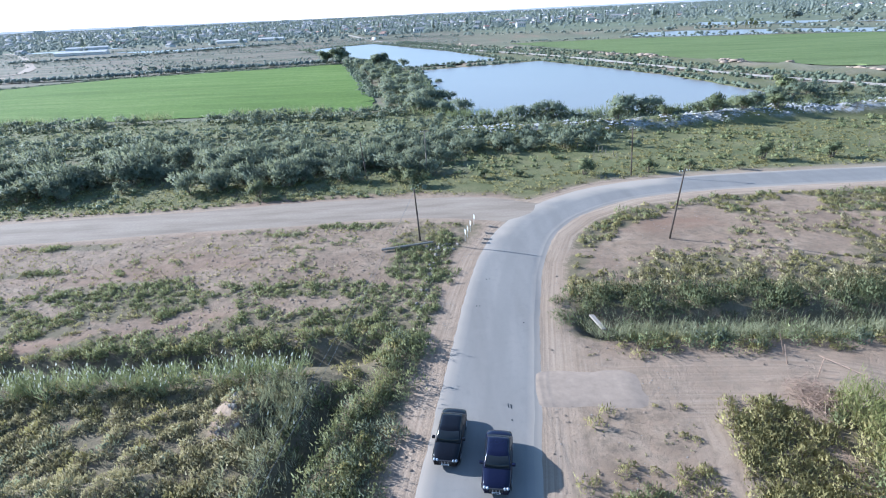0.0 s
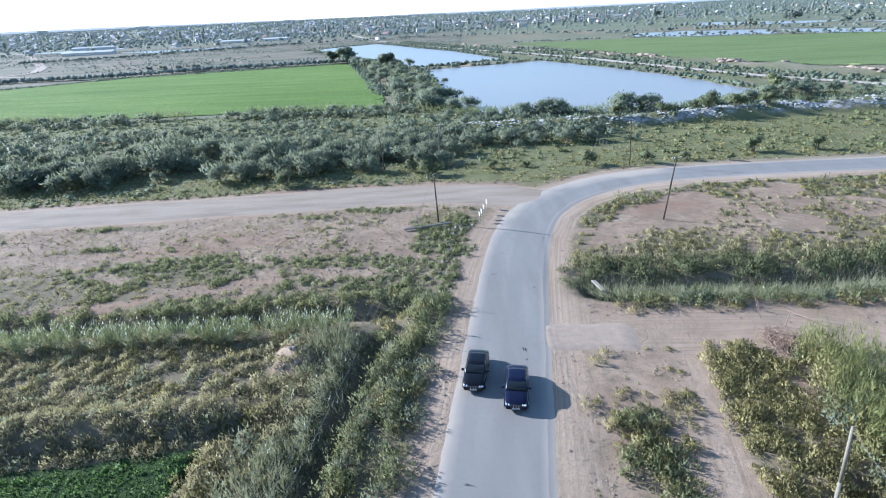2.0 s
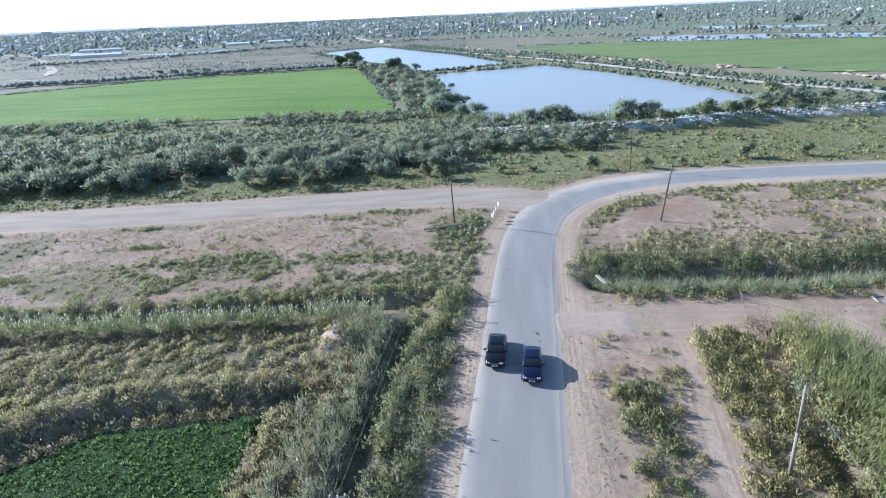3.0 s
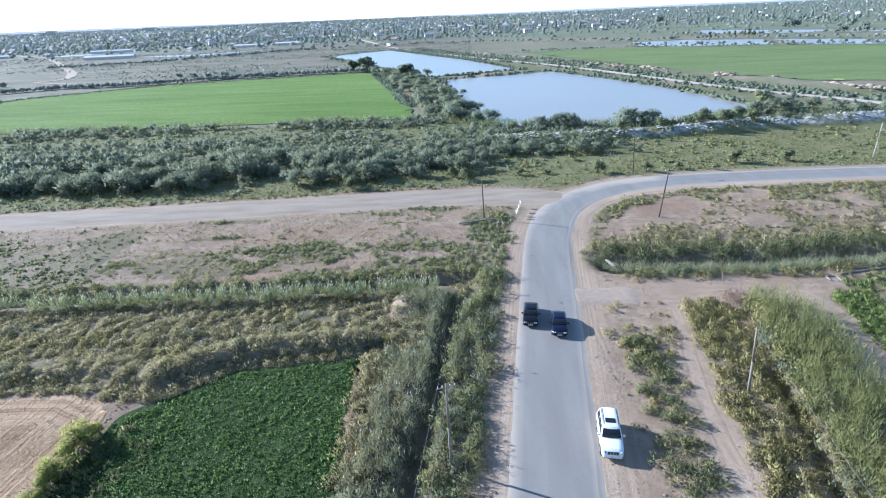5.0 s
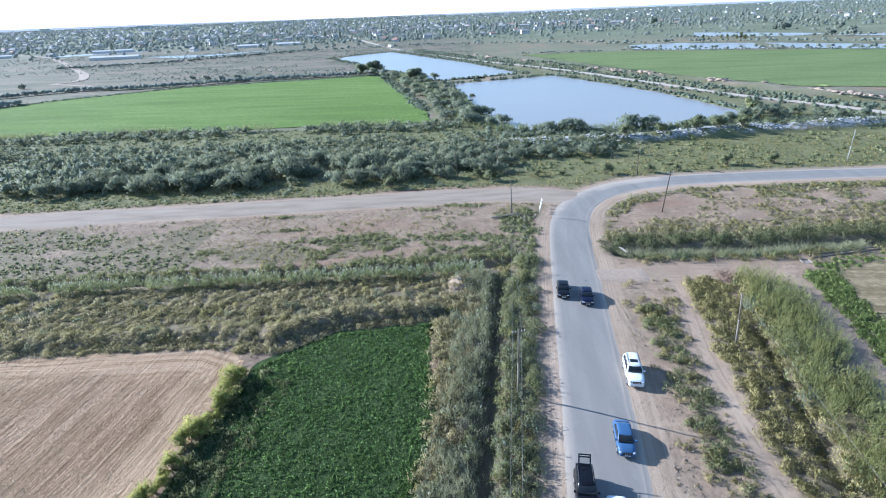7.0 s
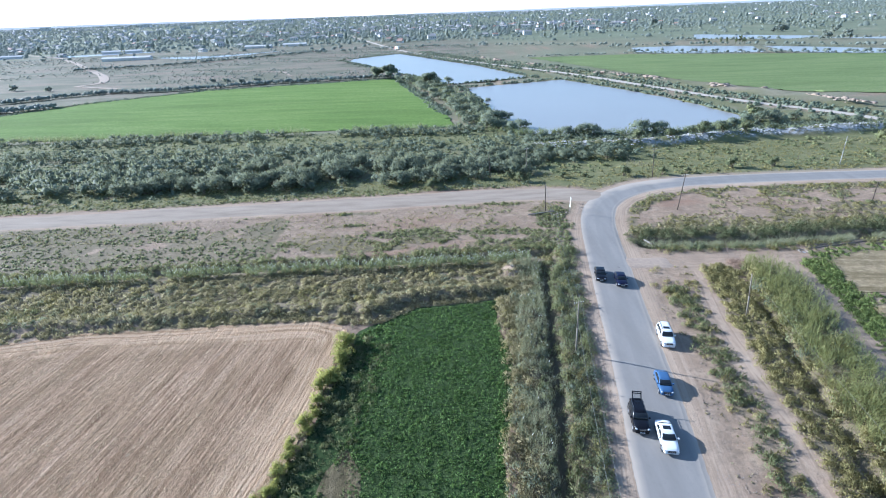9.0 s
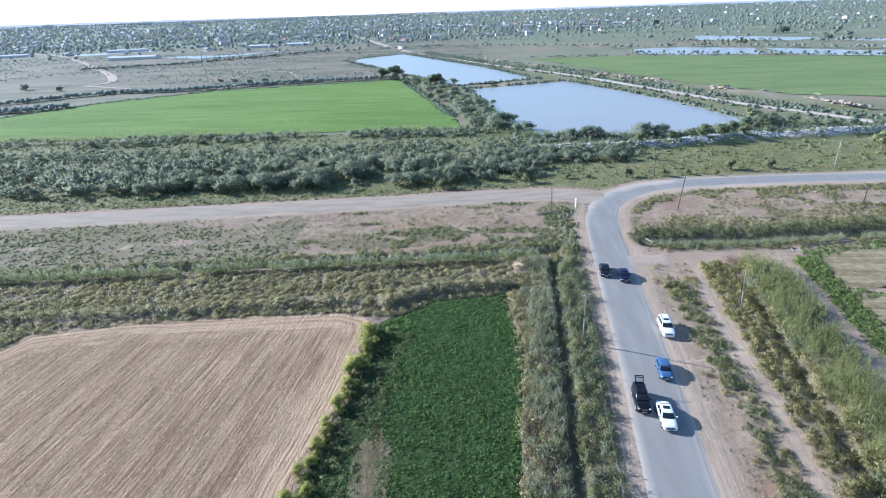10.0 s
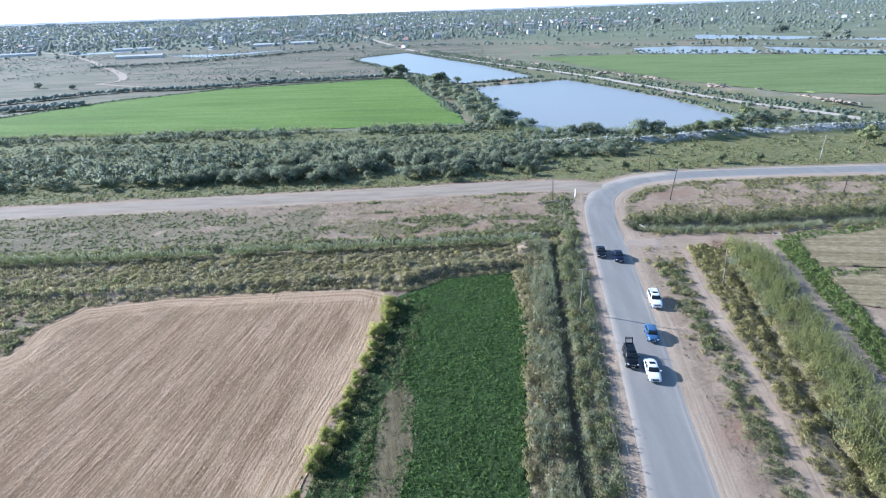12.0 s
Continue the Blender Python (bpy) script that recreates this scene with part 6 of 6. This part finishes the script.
    box(bm, h - 0.16, h + 0.005, -w * 0.46, w * 0.46, nose - 0.26, nose - 0.02, 0.02)
    grille = part("grille", bm, M_TRIM, car, "dark grille")
    for k in range(5 if rails else 3):
        bm = bmesh.new()
        y = w * 0.5 * ((k + 0.5) / (5 if rails else 3) - 0.5) * 1.3
        box(bm, h - 0.05, h + 0.016, y - 0.02, y + 0.02, nose - 0.225, nose - 0.055)
        part("grille_bar", bm, M_RIM, grille, "chrome bar")
    bm = bmesh.new()
    box(bm, h - 0.16, h + 0.012, -w * 0.80, w * 0.80, 0.32, 0.46, 0.05)
    part("front_bumper", bm, paint, car)
    for x0, x1, z in ((h - 0.02, h + 0.028, 0.42), (-h - 0.02, -h + 0.03, 0.62)):
        bm = bmesh.new()
        box(bm, x0, x1, -0.26, 0.26, z - 0.055, z + 0.055, 0.004)
        plate = part("number_plate", bm, M_PLATE, car, "white plate with a dark bar")
        bm = bmesh.new()
        front = x0 > 0
        box(bm, x1 if front else x0 - 0.004, x1 + 0.004 if front else x0, -0.2, 0.2, z - 0.03, z + 0.03)
        part("bar", bm, M_TRIM, plate)
    if sunroof:
        bm = bmesh.new()
        box(bm, front_top - 1.0, front_top - 0.4, -wt * 0.6, wt * 0.6, tall - 0.01, tall + 0.012, 0.005)
        part("sunroof", bm, M_GLASS, car, "dark glass sunroof")
    if rails:
        for s in (-1, 1):
            bm = bmesh.new()
            rod(bm, (rear_top + 0.15, s * wt * 0.9, tall + 0.03), (front_top - 0.25, s * wt * 0.9, tall + 0.03), 0.03, 0.03, 6)
            part("roof_rail", bm, M_TRIM, car, "black roof rail")
    if hatch:
        gate = Matrix.Translation((rear_top, 0, tall - 0.03)) @ Matrix.Rotation(radians(58), 4, "Y")
        wg = wt * 0.8
        bm = bmesh.new()
        for y in (-wg, wg - 0.12):
            box(bm, -0.98, 0.0, y, y + 0.12, -0.04, 0.05, 0.015)
        for x in (-0.14, -0.78):
            box(bm, x, x + 0.12, -wg + 0.12, wg - 0.12, -0.04, 0.05, 0.0)
        box(bm, -0.98, -0.86, -wg + 0.12, wg - 0.12, -0.04, 0.05, 0.0)
        bm.transform(gate)
        lid = part("tailgate", bm, paint, car, "raised open tailgate")
        bm = bmesh.new()
        box(bm, -0.66, -0.14, -wg + 0.12, wg - 0.12, 0.0, 0.02)
        bm.transform(gate)
        part("tailgate_window", bm, M_CLEAR, lid)
        bm = bmesh.new()
        box(bm, rear_foot - 0.15, rear_foot + 0.05, -wb * 0.85, wb * 0.85, belt * 0.75, tall - 0.2)
        part("boot_opening", bm, M_TRIM, car, "dark open boot")
    car.matrix_basis = m
    return car


def build_cars():
    black, navy = car_paint("black_car_paint", (0.006, 0.006, 0.008), 0.15), car_paint("navy_car_paint", (0.006, 0.007, 0.022), 0.15)
    white, blue = car_paint("white_car_paint", (0.60, 0.60, 0.60)), car_paint("blue_car_paint", (0.045, 0.095, 0.19), 0.3)
    sedan = (-1.85, -1.1, 0.22, 1.02)
    build_car("sedan", pose(3.3, 41.6, 0.065, 0, 0, -99), "black four-door sedan with twin round headlights on asphalt", black, 4.8, 1.82, 1.46, 0.95, 0.88, sedan, twin=True)
    build_car("sedan", pose(6.3, 39.3, 0.065, 0, 0, -98), "dark navy four-door sedan with twin round headlights", navy, 4.8, 1.82, 1.46, 0.95, 0.88, sedan, twin=True)
    build_car("suv", pose(7.2, 21.0, -0.02, 0, 0, -99), "white off-road estate car with roof rails and sunroof", white, 4.8, 1.9, 1.86, 1.18, 1.12, (-2.3, -2.1, 0.28, 0.98), sunroof=True, rails=True, boot=1.0)
    build_car("sedan", pose(2.85, 10.6, 0.065, 0, 0, -99), "metallic blue compact sedan on asphalt", blue, 4.5, 1.72, 1.47, 0.98, 0.92, (-1.8, -1.1, 0.3, 1.18))
    build_car("sedan", pose(-0.4, 1.2, 0.075, 0, 0, -98), "white four-door sedan with a dark sunroof", white, 4.8, 1.82, 1.45, 0.95, 0.88, sedan, twin=True, sunroof=True)
    build_car("suv", pose(-2.5, 4.3, 0.065, 0, 0, -98), "black off-road car driving with its tailgate raised", black, 4.6, 1.85, 1.78, 1.12, 1.08, (-2.1, -1.9, 0.15, 0.95), rails=True, hatch=True, boot=1.0)


# ---- the far plain: town, farms, tree lines ----
M_PLASTER = plain("whitewashed_wall", (0.54, 0.52, 0.49), 0.95, vary=0.12, scale=0.3)
M_ROOF_GREY = plain("grey_sheet_roof", (0.265, 0.25, 0.24), 0.9, vary=0.25, scale=0.3)
M_ROOF_RUST = plain("rusty_sheet_roof", (0.34, 0.21, 0.16), 0.8, vary=0.3, scale=0.3)
M_SHEDROOF = plain("weathered_pale_sheet_roof", (0.50, 0.48, 0.46), 0.9, vary=0.2, scale=0.4)
M_WINDOW = plain("dark_window", (0.04, 0.05, 0.06), 0.2, vary=0.05)


def house_kind(name, wide, deep, eaves, ridge, roof_mat, label, windows=3):
    house = tagged(new(name), label, "house", "houses of the far town")
    bm = bmesh.new()
    box(bm, -wide / 2, wide / 2, -deep / 2, deep / 2, -0.5, eaves)
    part("wall", bm, M_PLASTER, house)
    bm = bmesh.new()
    a, b = wide / 2 + 0.4, deep / 2 + 0.5
    low, top = eaves + 0.01, eaves + ridge
    pts = [bm.verts.new(p) for p in ((-a, -b, low), (a, -b, low), (a, b, low), (-a, b, low), (-a * 0.75, 0, top), (a * 0.75, 0, top))]
    for f in ((0, 1, 5, 4), (2, 3, 4, 5), (1, 2, 5), (3, 0, 4), (3, 2, 1, 0)):
        bm.faces.new([pts[k] for k in f])
    part("roof", bm, roof_mat, house)
    for k in range(windows):
        x = wide * ((k + 0.5) / windows - 0.5)
        bm = bmesh.new()
        box(bm, x - 0.6, x + 0.6, -deep / 2 - 0.04, -deep / 2 + 0.1, eaves * 0.35, eaves * 0.8)
        part("window", bm, M_WINDOW, house)
    return house


def town_density(x, y):
    d = smooth(780, 1150, y + 0.35 * np.maximum(-x - 350, 0) - 0.15 * np.abs(x))
    d = d * (0.25 + 0.75 * smooth(0.42, 0.55, fbm(x, y, 260, 3)))
    return d * (1 - 0.8 * smooth(150, 700, x - 0.12 * y))


def build_town():
    rng = np.random.default_rng(31)
    kinds = [house_kind("house", 12, 9, 3.4, 2.2, M_ROOF_GREY, "far white house with a grey sheet roof"),
             house_kind("house", 10, 8, 3.2, 2.4, M_ROOF_RUST, "far white house with a rusty roof"),
             house_kind("house", 15, 10, 6.2, 2.2, M_ROOF_GREY, "far two-storey white house with a grey roof", 4)]
    x, y = scatter(rng, -1700, 1500, 760, 1900, 0.00035, lambda x, y: town_density(x, y) * (np.abs(x) < 0.95 * y) * (away(x, y, DIKE_ROAD)[0] > 15))
    spots = list(zip(x, y))[:250] + [(-145, 1130), (-120, 1010), (-40, 980)]
    seen = set()
    for hx, hy in spots:
        k = kinds[int(rng.integers(3))]
        m = pose(hx, hy, float(far_rise(hx, hy)), 0, 0, rng.normal() * 25)
        if k.name in seen:
            copy_thing(k, m)
        else:
            seen.add(k.name)
            k.matrix_basis = m
    # houses farther off: walls and roofs in one mesh each
    x, y = scatter(rng, -3800, 3000, 1500, 4700, 0.00011, lambda x, y: town_density(x, y) * (np.abs(x) < 0.95 * y))
    n = len(x)
    s = 5 + 4 * rng.random(n)
    for label, mat, lo, hi, name in (("far white house walls of the town", M_PLASTER, 0.0, 4.5, "far_house_walls"), ("far grey roofs of the town", M_ROOF_GREY, 4.52, 6.6, "far_house_roofs")):
        base = np.array([(-1, -0.7, 0), (1, -0.7, 0), (1, 0.7, 0), (-1, 0.7, 0)])
        top = base * (np.array([1, 1, 1]) if lo == 0 else np.array([0.75, 0.05, 1]))
        v = np.concatenate([base[None] * s[:, None, None], top[None] * s[:, None, None]], 1)
        v[:, :4, 2], v[:, 4:, 2] = (lo + far_rise(x, y))[:, None], (hi + far_rise(x, y))[:, None]
        v[:, :, 0] += x[:, None]
        v[:, :, 1] += y[:, None]
        i = np.arange(n)[:, None] * 8
        q = np.concatenate([i + np.array([f]) for f in ((0, 1, 5, 4), (1, 2, 6, 5), (2, 3, 7, 6), (3, 0, 4, 7), (4, 5, 6, 7))])
        tagged(new(name, np_mesh(name, v.reshape(-1, 3), q, mat)), label, "houses", kind="stuff")
    for bx, by, bw, bh in ((-2150, 3050, 50, 17), (-1690, 3200, 70, 15), (-900, 3300, 40, 16), (-1240, 2700, 50, 12)):
        block = tagged(new("apartment_block"), "distant pale apartment block above the town", "building", "distant apartment blocks")
        block.location = (bx, by, float(far_rise(bx, by)))
        bm = bmesh.new()
        box(bm, -bw / 2, bw / 2, -8, 8, 0, bh)
        part("wall", bm, M_PLASTER, block)
        bm = bmesh.new()
        box(bm, -bw / 2 - 0.5, bw / 2 + 0.5, -8.5, 8.5, bh + 0.01, bh + 1.2)
        part("roof", bm, M_ROOF_GREY, block)
        for k in range(int(bw // 8)):
            bm = bmesh.new()
            wx = -bw / 2 + 4 + k * 8
            box(bm, wx - 0.8, wx + 0.8, -8.1, -7.9, 3, bh - 2)
            part("window", bm, M_WINDOW, block)
    # long white sheds by the western ponds
    for sx, sy, sw, turn in ((-447, 712, 62, 6), (-730, 850, 70, 20), (-560, 905, 60, 18), (-330, 905, 44, 4), (-275, 930, 40, 4)):
        shed = tagged(new("farm_shed"), "long low white farm shed with a pale roof", "shed", "sheds of the pond farm")
        shed.matrix_basis = pose(sx, sy, 0, 0, 0, turn)
        bm = bmesh.new()
        box(bm, -sw / 2, sw / 2, -5, 5, -0.5, 3.2)
        part("wall", bm, M_PLASTER, shed)
        bm = bmesh.new()
        pts = [bm.verts.new(p) for p in ((-sw / 2 - 0.5, -5.6, 3.21), (sw / 2 + 0.5, -5.6, 3.21), (sw / 2 + 0.5, 5.6, 3.21), (-sw / 2 - 0.5, 5.6, 3.21), (-sw / 2, 0, 5.0), (sw / 2, 0, 5.0))]
        for f in ((0, 1, 5, 4), (2, 3, 4, 5), (1, 2, 5), (3, 0, 4), (3, 2, 1, 0)):
            bm.faces.new([pts[k] for k in f])
        part("roof", bm, M_SHEDROOF, shed)
    # a lorry on the dike road
    lorry = tagged(new("lorry"), "long white and red lorry on the dike road", "lorry")
    lorry.matrix_basis = pose(-84, 722, 0.3, 0, 0, 110)
    for nm, mat, dims in (("trailer", M_WHITE, (-7, 5, -1.25, 1.25, 1.1, 3.8)), ("cab", M_BROWNSIGN, (5.3, 7.4, -1.2, 1.2, 0.6, 3.2)), ("chassis", M_TRIM, (-7, 7.2, -1.0, 1.0, 0.4, 1.05))):
        bm = bmesh.new()
        box(bm, *dims, bevel=0.08)
        part(nm, bm, mat, lorry)
    # trees of the plain
    def far_trees(name, area, per_m2, accept, size, leaves, leaf, label, tall=1.0):
        x, y = scatter(rng, *area, per_m2, accept)
        r = size * (0.5 + rng.random(len(x)))
        c = np.stack([x, y, far_rise(x, y) + r * 0.75 * tall], 1)
        stuff(name, leaf_cloud(rng, c, np.stack([r, r, r * 0.85 * tall], 1), leaves, leaf * r / size, 0.6, low=-0.8, core=0.85), M_HAZELEAF, label, "trees")

    def crowns(name, area, per_m2, accept, size, label, rings=1):
        """Far crowns: one lumpy six-sided dome each."""
        x, y = scatter(rng, *area, per_m2, accept)
        n = len(x)
        r = size * (0.45 + 0.9 * rng.random(n) ** 1.5)
        a = np.arange(6) * 1.047
        low, top = [(math.cos(1.571 * k), math.sin(1.571 * k), -0.1) for k in range(4)], [(0.72 * math.cos(1.571 * k + 0.8), 0.72 * math.sin(1.571 * k + 0.8), 0.68) for k in range(4)]
        dome = [(0, 1 + k, 1 + (k + 1) % 4) for k in range(4)] + [(1 + k, 5 + k, 5 + (k + 1) % 4) for k in range(4)] + [(1 + k, 5 + (k + 1) % 4, 1 + (k + 1) % 4) for k in range(4)]
        u, f = (np.array([(0.0, 0.0, 1.0)] + top + low), np.array(dome)) if rings == 2 else (np.concatenate([[(0.0, 0.0, 1.0)], np.stack([np.cos(a), np.sin(a), -0.15 + 0 * a], 1)]), np.array([(0, 1 + k, 1 + (k + 1) % 6) for k in range(6)]))
        v = u[None] * r[:, None, None] * (0.7 + 0.6 * rng.random((n, len(u), 1))) * np.array([1.2, 1.2, 0.95])
        v += np.stack([x, y, far_rise(x, y) + 0.45 * r], 1)[:, None]
        q = (np.arange(n)[:, None, None] * len(u) + f[None]).reshape(-1, 3)
        tone = np.repeat(rng.random(n), len(u))
        stuff(name, (v.reshape(-1, 3), q, tone, np.tile(unit(u + np.array([0, 0, 0.9])), (n, 1))), M_HAZELEAF, label, "trees")

    wide = lambda x, y: (np.abs(x) < 0.98 * y)
    gardens = lambda x, y: np.clip(town_density(x, y) * (0.35 + 1.1 * smooth(0.38, 0.56, fbm(x, y, 60, 3))) + 0.05, 0, 1)
    crowns("town_trees", (-1700, 1700, 740, 2100), 0.011, lambda x, y: wide(x, y) * gardens(x, y) * (away(x, y, DIKE_ROAD)[0] > 8), 2.9, "grey-green garden trees of the far town, paled by painted haze", 2)
    crowns("town_trees", (-4600, 4600, 2100, 4800), 0.0016, lambda x, y: wide(x, y) * (0.3 + 0.7 * smooth(0.36, 0.5, fbm(x, y, 240, 3))), 4.6, "trees of the far town and plain, paled by painted haze")
    far_trees("poplars", (-900, 900, 780, 1800), 0.00009, lambda x, y: wide(x, y) * 1.0, 2.6, 16, 3.0, "tall dark poplars among the gardens", 4.0)
    BELT = [(-420, 560), (-330, 590), (-254, 668), (-190, 745)]
    lines = ([(170, 612), (250, 612), (320, 570), (420, 480)], [(170, 528), (290, 470), (420, 372)], [(60, 524), (165, 518), (360, 436), (430, 330)], [(280, 700), (330, 655), (470, 600)],
             [(-420, 270), (-323, 297), (-288, 331), (-263, 346), (-220, 346), (-150, 372), (-60, 386)], [(-420, 240), (-299, 265), (-262, 280)], [(-320, 640), (-200, 700), (-60, 760), (60, 720), (200, 640)], BELT)
    for k, ln in enumerate(lines):
        far_trees("tree_line", (min(p[0] for p in ln) - 20, max(p[0] for p in ln) + 20, min(p[1] for p in ln) - 20, max(p[1] for p in ln) + 20), (0.03, 0.03, 0.07, 0.03, 0.5, 0.4, 0.03, 0.2)[k], near(ln, (5, 5, 4, 6, 3.0, 4.5, 6, 3.5)[k], 1.5), (2.2, 2.2, 1.2, 2.4, 1.5, 1.7, 2.0, 1.6)[k], 6, 0.8,
                  "dark shrubs and trees lining ponds and fields")
    for px, py, pr in ((-360, 387, 3.4), (-325, 375, 2.6), (-207, 396, 2.4), (-193, 388, 2.8), (-178, 380, 2.8), (-165, 376, 3.2), (492, 815, 8), (472, 802, 6), (529, 754, 7), (463, 670, 6), (468, 640, 5), (500, 690, 6), (243, 626, 3)):
        tree(rng, "field_tree", px, py, pr * 2.1, pr * 2.3, M_HAZELEAF, "grey-green rounded tree among far fields, paled by painted haze", 160, pr * 0.5, "field trees").location.z -= 0.6 * pr
    for px, py, tall in ((278, 607, 8), (283, 604, 5), (294, 598, 7), (299, 596, 9), (307, 591, 8), (311, 589, 11), (315, 587, 9)):
        tree(rng, "poplar", px, py, tall, tall * 0.5, M_BUSH, "slim dark poplar in a row by far ponds", 120, 1.2, "poplar row")
    far_trees("tree_line", (560, 1500, 420, 1300), 0.0016, lambda x, y: smooth(0.54, 0.60, fbm(x, y, 120, 3)), 4.0, 12, 2.4, "scattered trees over green eastern pastures")
    far_trees("plain_scrub", (-700, 20, 380, 800), 0.024, lambda x, y: smooth(0.44, 0.56, fbm(0.5 * x, y, 36, 4)) * ~inside(x, y, POND_MID) * (away(x, y, POND_MID + POND_MID[:1])[0] > 3), 0.85, 0, 0.7, "low scrub on the plain beyond the fields")


def build_spoil_heaps():
    """Pale dug soil heaped along the far side of the dike road."""
    rng = np.random.default_rng(44)
    line = spline(DIKE_SPOIL, 0.5)
    n = len(line)
    x, y = line[:, 0] + rng.normal(size=n) * 1.6, line[:, 1] + rng.normal(size=n) * 1.2
    k = fbm(x, y, 22, 3) > 0.47
    x, y = x[k], y[k]
    r = 0.4 + 0.9 * rng.random(len(x)) ** 2
    c = np.stack([x, y, height(x, y) - 0.2], 1)
    v = c[:, None] + CORE[None] * r[:, None, None] * np.array([1.5, 1.5, 0.7]) * (0.55 + 0.9 * rng.random((len(x), len(CORE), 1)))
    q = (np.arange(len(x))[:, None, None] * len(CORE) + CORE_FACES[None]).reshape(-1, 3)
    tagged(new("spoil_heaps", np_mesh("spoil_heaps", v.reshape(-1, 3), q, M_APRON)), "pale heaps of dug soil along the dike road", "soil heaps", kind="stuff")


def build_clods():
    """Clods and small stones on bare soil."""
    rng = np.random.default_rng(77)
    x, y = scatter(rng, -110, 60, 8, 90, 2.6, lambda x, y: (1 - cover(x, y)) * off_fields(x, y) * (road_half(x, y) > 4.4) * smooth(4.5, 7, away(x, y, TRACK)[0]) * smooth(0.38, 0.6, fbm(x, y, 6)) * np.where(x > 4, 0.1, 1.0))
    n = len(x)
    r = (0.05 + 0.13 * rng.random(n) ** 2)[:, None] * np.array([1.2, 1.0, 0.8])
    c = np.stack([x, y, height(x, y) + 0.02], 1)
    base = np.array([(1, 0, 0), (0, 1, 0), (-1, 0, 0), (0, -1, 0), (0, 0, 1)])
    v = (c[:, None] + base[None] * r[:, None] * (0.7 + 0.6 * rng.random((n, 5, 1)))).reshape(-1, 3)
    i = np.arange(n)[:, None] * 5
    q = np.concatenate([i + np.array([f]) for f in ((0, 1, 4), (1, 2, 4), (2, 3, 4), (3, 0, 4))])
    line = spline([(10.2, 32), (8.6, 18), (6.9, 8), (6.2, 2), (4.8, -8), (3.4, -20), (0.8, -36)], 0.5)
    k = 800
    pick = line[rng.integers(0, len(line), k)]
    ridge = np.where(rng.random(k) < 0.6, 0.0, 1.3)
    rx, ry = pick[:, 0] + ridge + rng.normal(size=k) * 0.16, pick[:, 1] + rng.normal(size=k) * 0.4
    keep = fbm(rx, ry, 4) > 0.42
    rx, ry = rx[keep], ry[keep]
    rr = (0.03 + 0.08 * rng.random(len(rx)) ** 2)[:, None] * np.array([1.2, 1.3, 0.5])
    rv = (np.stack([rx, ry, height(rx, ry) + 0.03], 1)[:, None] + base[None] * rr[:, None] * (0.7 + 0.6 * rng.random((len(rx), 5, 1)))).reshape(-1, 3)
    j = np.arange(len(rx))[:, None] * 5
    rq = np.concatenate([j + np.array([f]) for f in ((0, 1, 4), (1, 2, 4), (2, 3, 4), (3, 0, 4))])
    for tint, seed_shift, label in ((M_RUBBLE, 0.0, "pale gravel scattered on the road shoulder"), (M_CLOD, 40.0, "brown gravel scattered on the road shoulder")):
        gx, gy = scatter(rng, -14, 40, -30, 84, 3.4, lambda x, y: smooth(4.3, 5.2, road_half(x, y)) * (road_half(x, y) < 14) * (cover(x, y) < 0.3) * smooth(0.42, 0.62, fbm(x + seed_shift, y, 3)))
        gr = (0.03 + 0.05 * rng.random(len(gx)) ** 2)[:, None] * np.array([1.2, 1.0, 0.7])
        gv = (np.stack([gx, gy, height(gx, gy) + 0.015], 1)[:, None] + base[None] * gr[:, None] * (0.7 + 0.6 * rng.random((len(gx), 5, 1)))).reshape(-1, 3)
        j2 = np.arange(len(gx))[:, None] * 5
        gq = np.concatenate([j2 + np.array([f]) for f in ((0, 1, 4), (1, 2, 4), (2, 3, 4), (3, 0, 4))])
        tagged(new("gravel", np_mesh("gravel", gv, gq, tint)), label, "gravel", kind="stuff")
    tagged(new("soil_clods", np_mesh("soil_clods", rv, rq, M_CLOD)), "brown ridge of graded clods along the road shoulder", "clods", kind="stuff")
    tagged(new("soil_clods", np_mesh("soil_clods", v, q, M_CLOD)), "brown clods and small stones on bare soil", "clods", kind="stuff")


M_CLOD = plain("brown_clod", (0.24, 0.178, 0.13), 0.95, vary=0.4, scale=0.9)


def build_backdrop():
    """Low uplands beyond the plain, their haze painted as a pale glow."""
    a = np.linspace(radians(-62), radians(62), 420)
    x, y = 4750 * np.sin(a), 4750 * np.cos(a)
    top = 34 + 9 * fbm(a * 40, a * 0 + 5, 3, 4) + 9 * smooth(-0.1, -0.6, a) + 6 * smooth(0.15, 0.5, a) * fbm(a * 40, a * 0 + 55, 12, 3)
    v = np.concatenate([np.stack([x, y, 0 * a - 20], 1), np.stack([x, y, top], 1)])
    i = np.arange(len(a) - 1)
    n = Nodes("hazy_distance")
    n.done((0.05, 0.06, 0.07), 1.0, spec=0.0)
    # The haze is this bluish emission colour; no air scatters light here.
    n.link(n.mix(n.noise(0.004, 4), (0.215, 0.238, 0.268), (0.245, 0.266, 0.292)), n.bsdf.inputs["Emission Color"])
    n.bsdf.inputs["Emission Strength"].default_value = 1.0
    tagged(new("backdrop", np_mesh("backdrop", v, np.stack([i, i + 1, i + 1 + len(a), i + len(a)], 1), n.mat)), "uplands on the horizon, haze painted as a pale blue glow", "backdrop", kind="structure")


build_backdrop()
build_spoil_heaps()
build_clods()
build_lines()
build_roadside()
build_cars()
build_town()
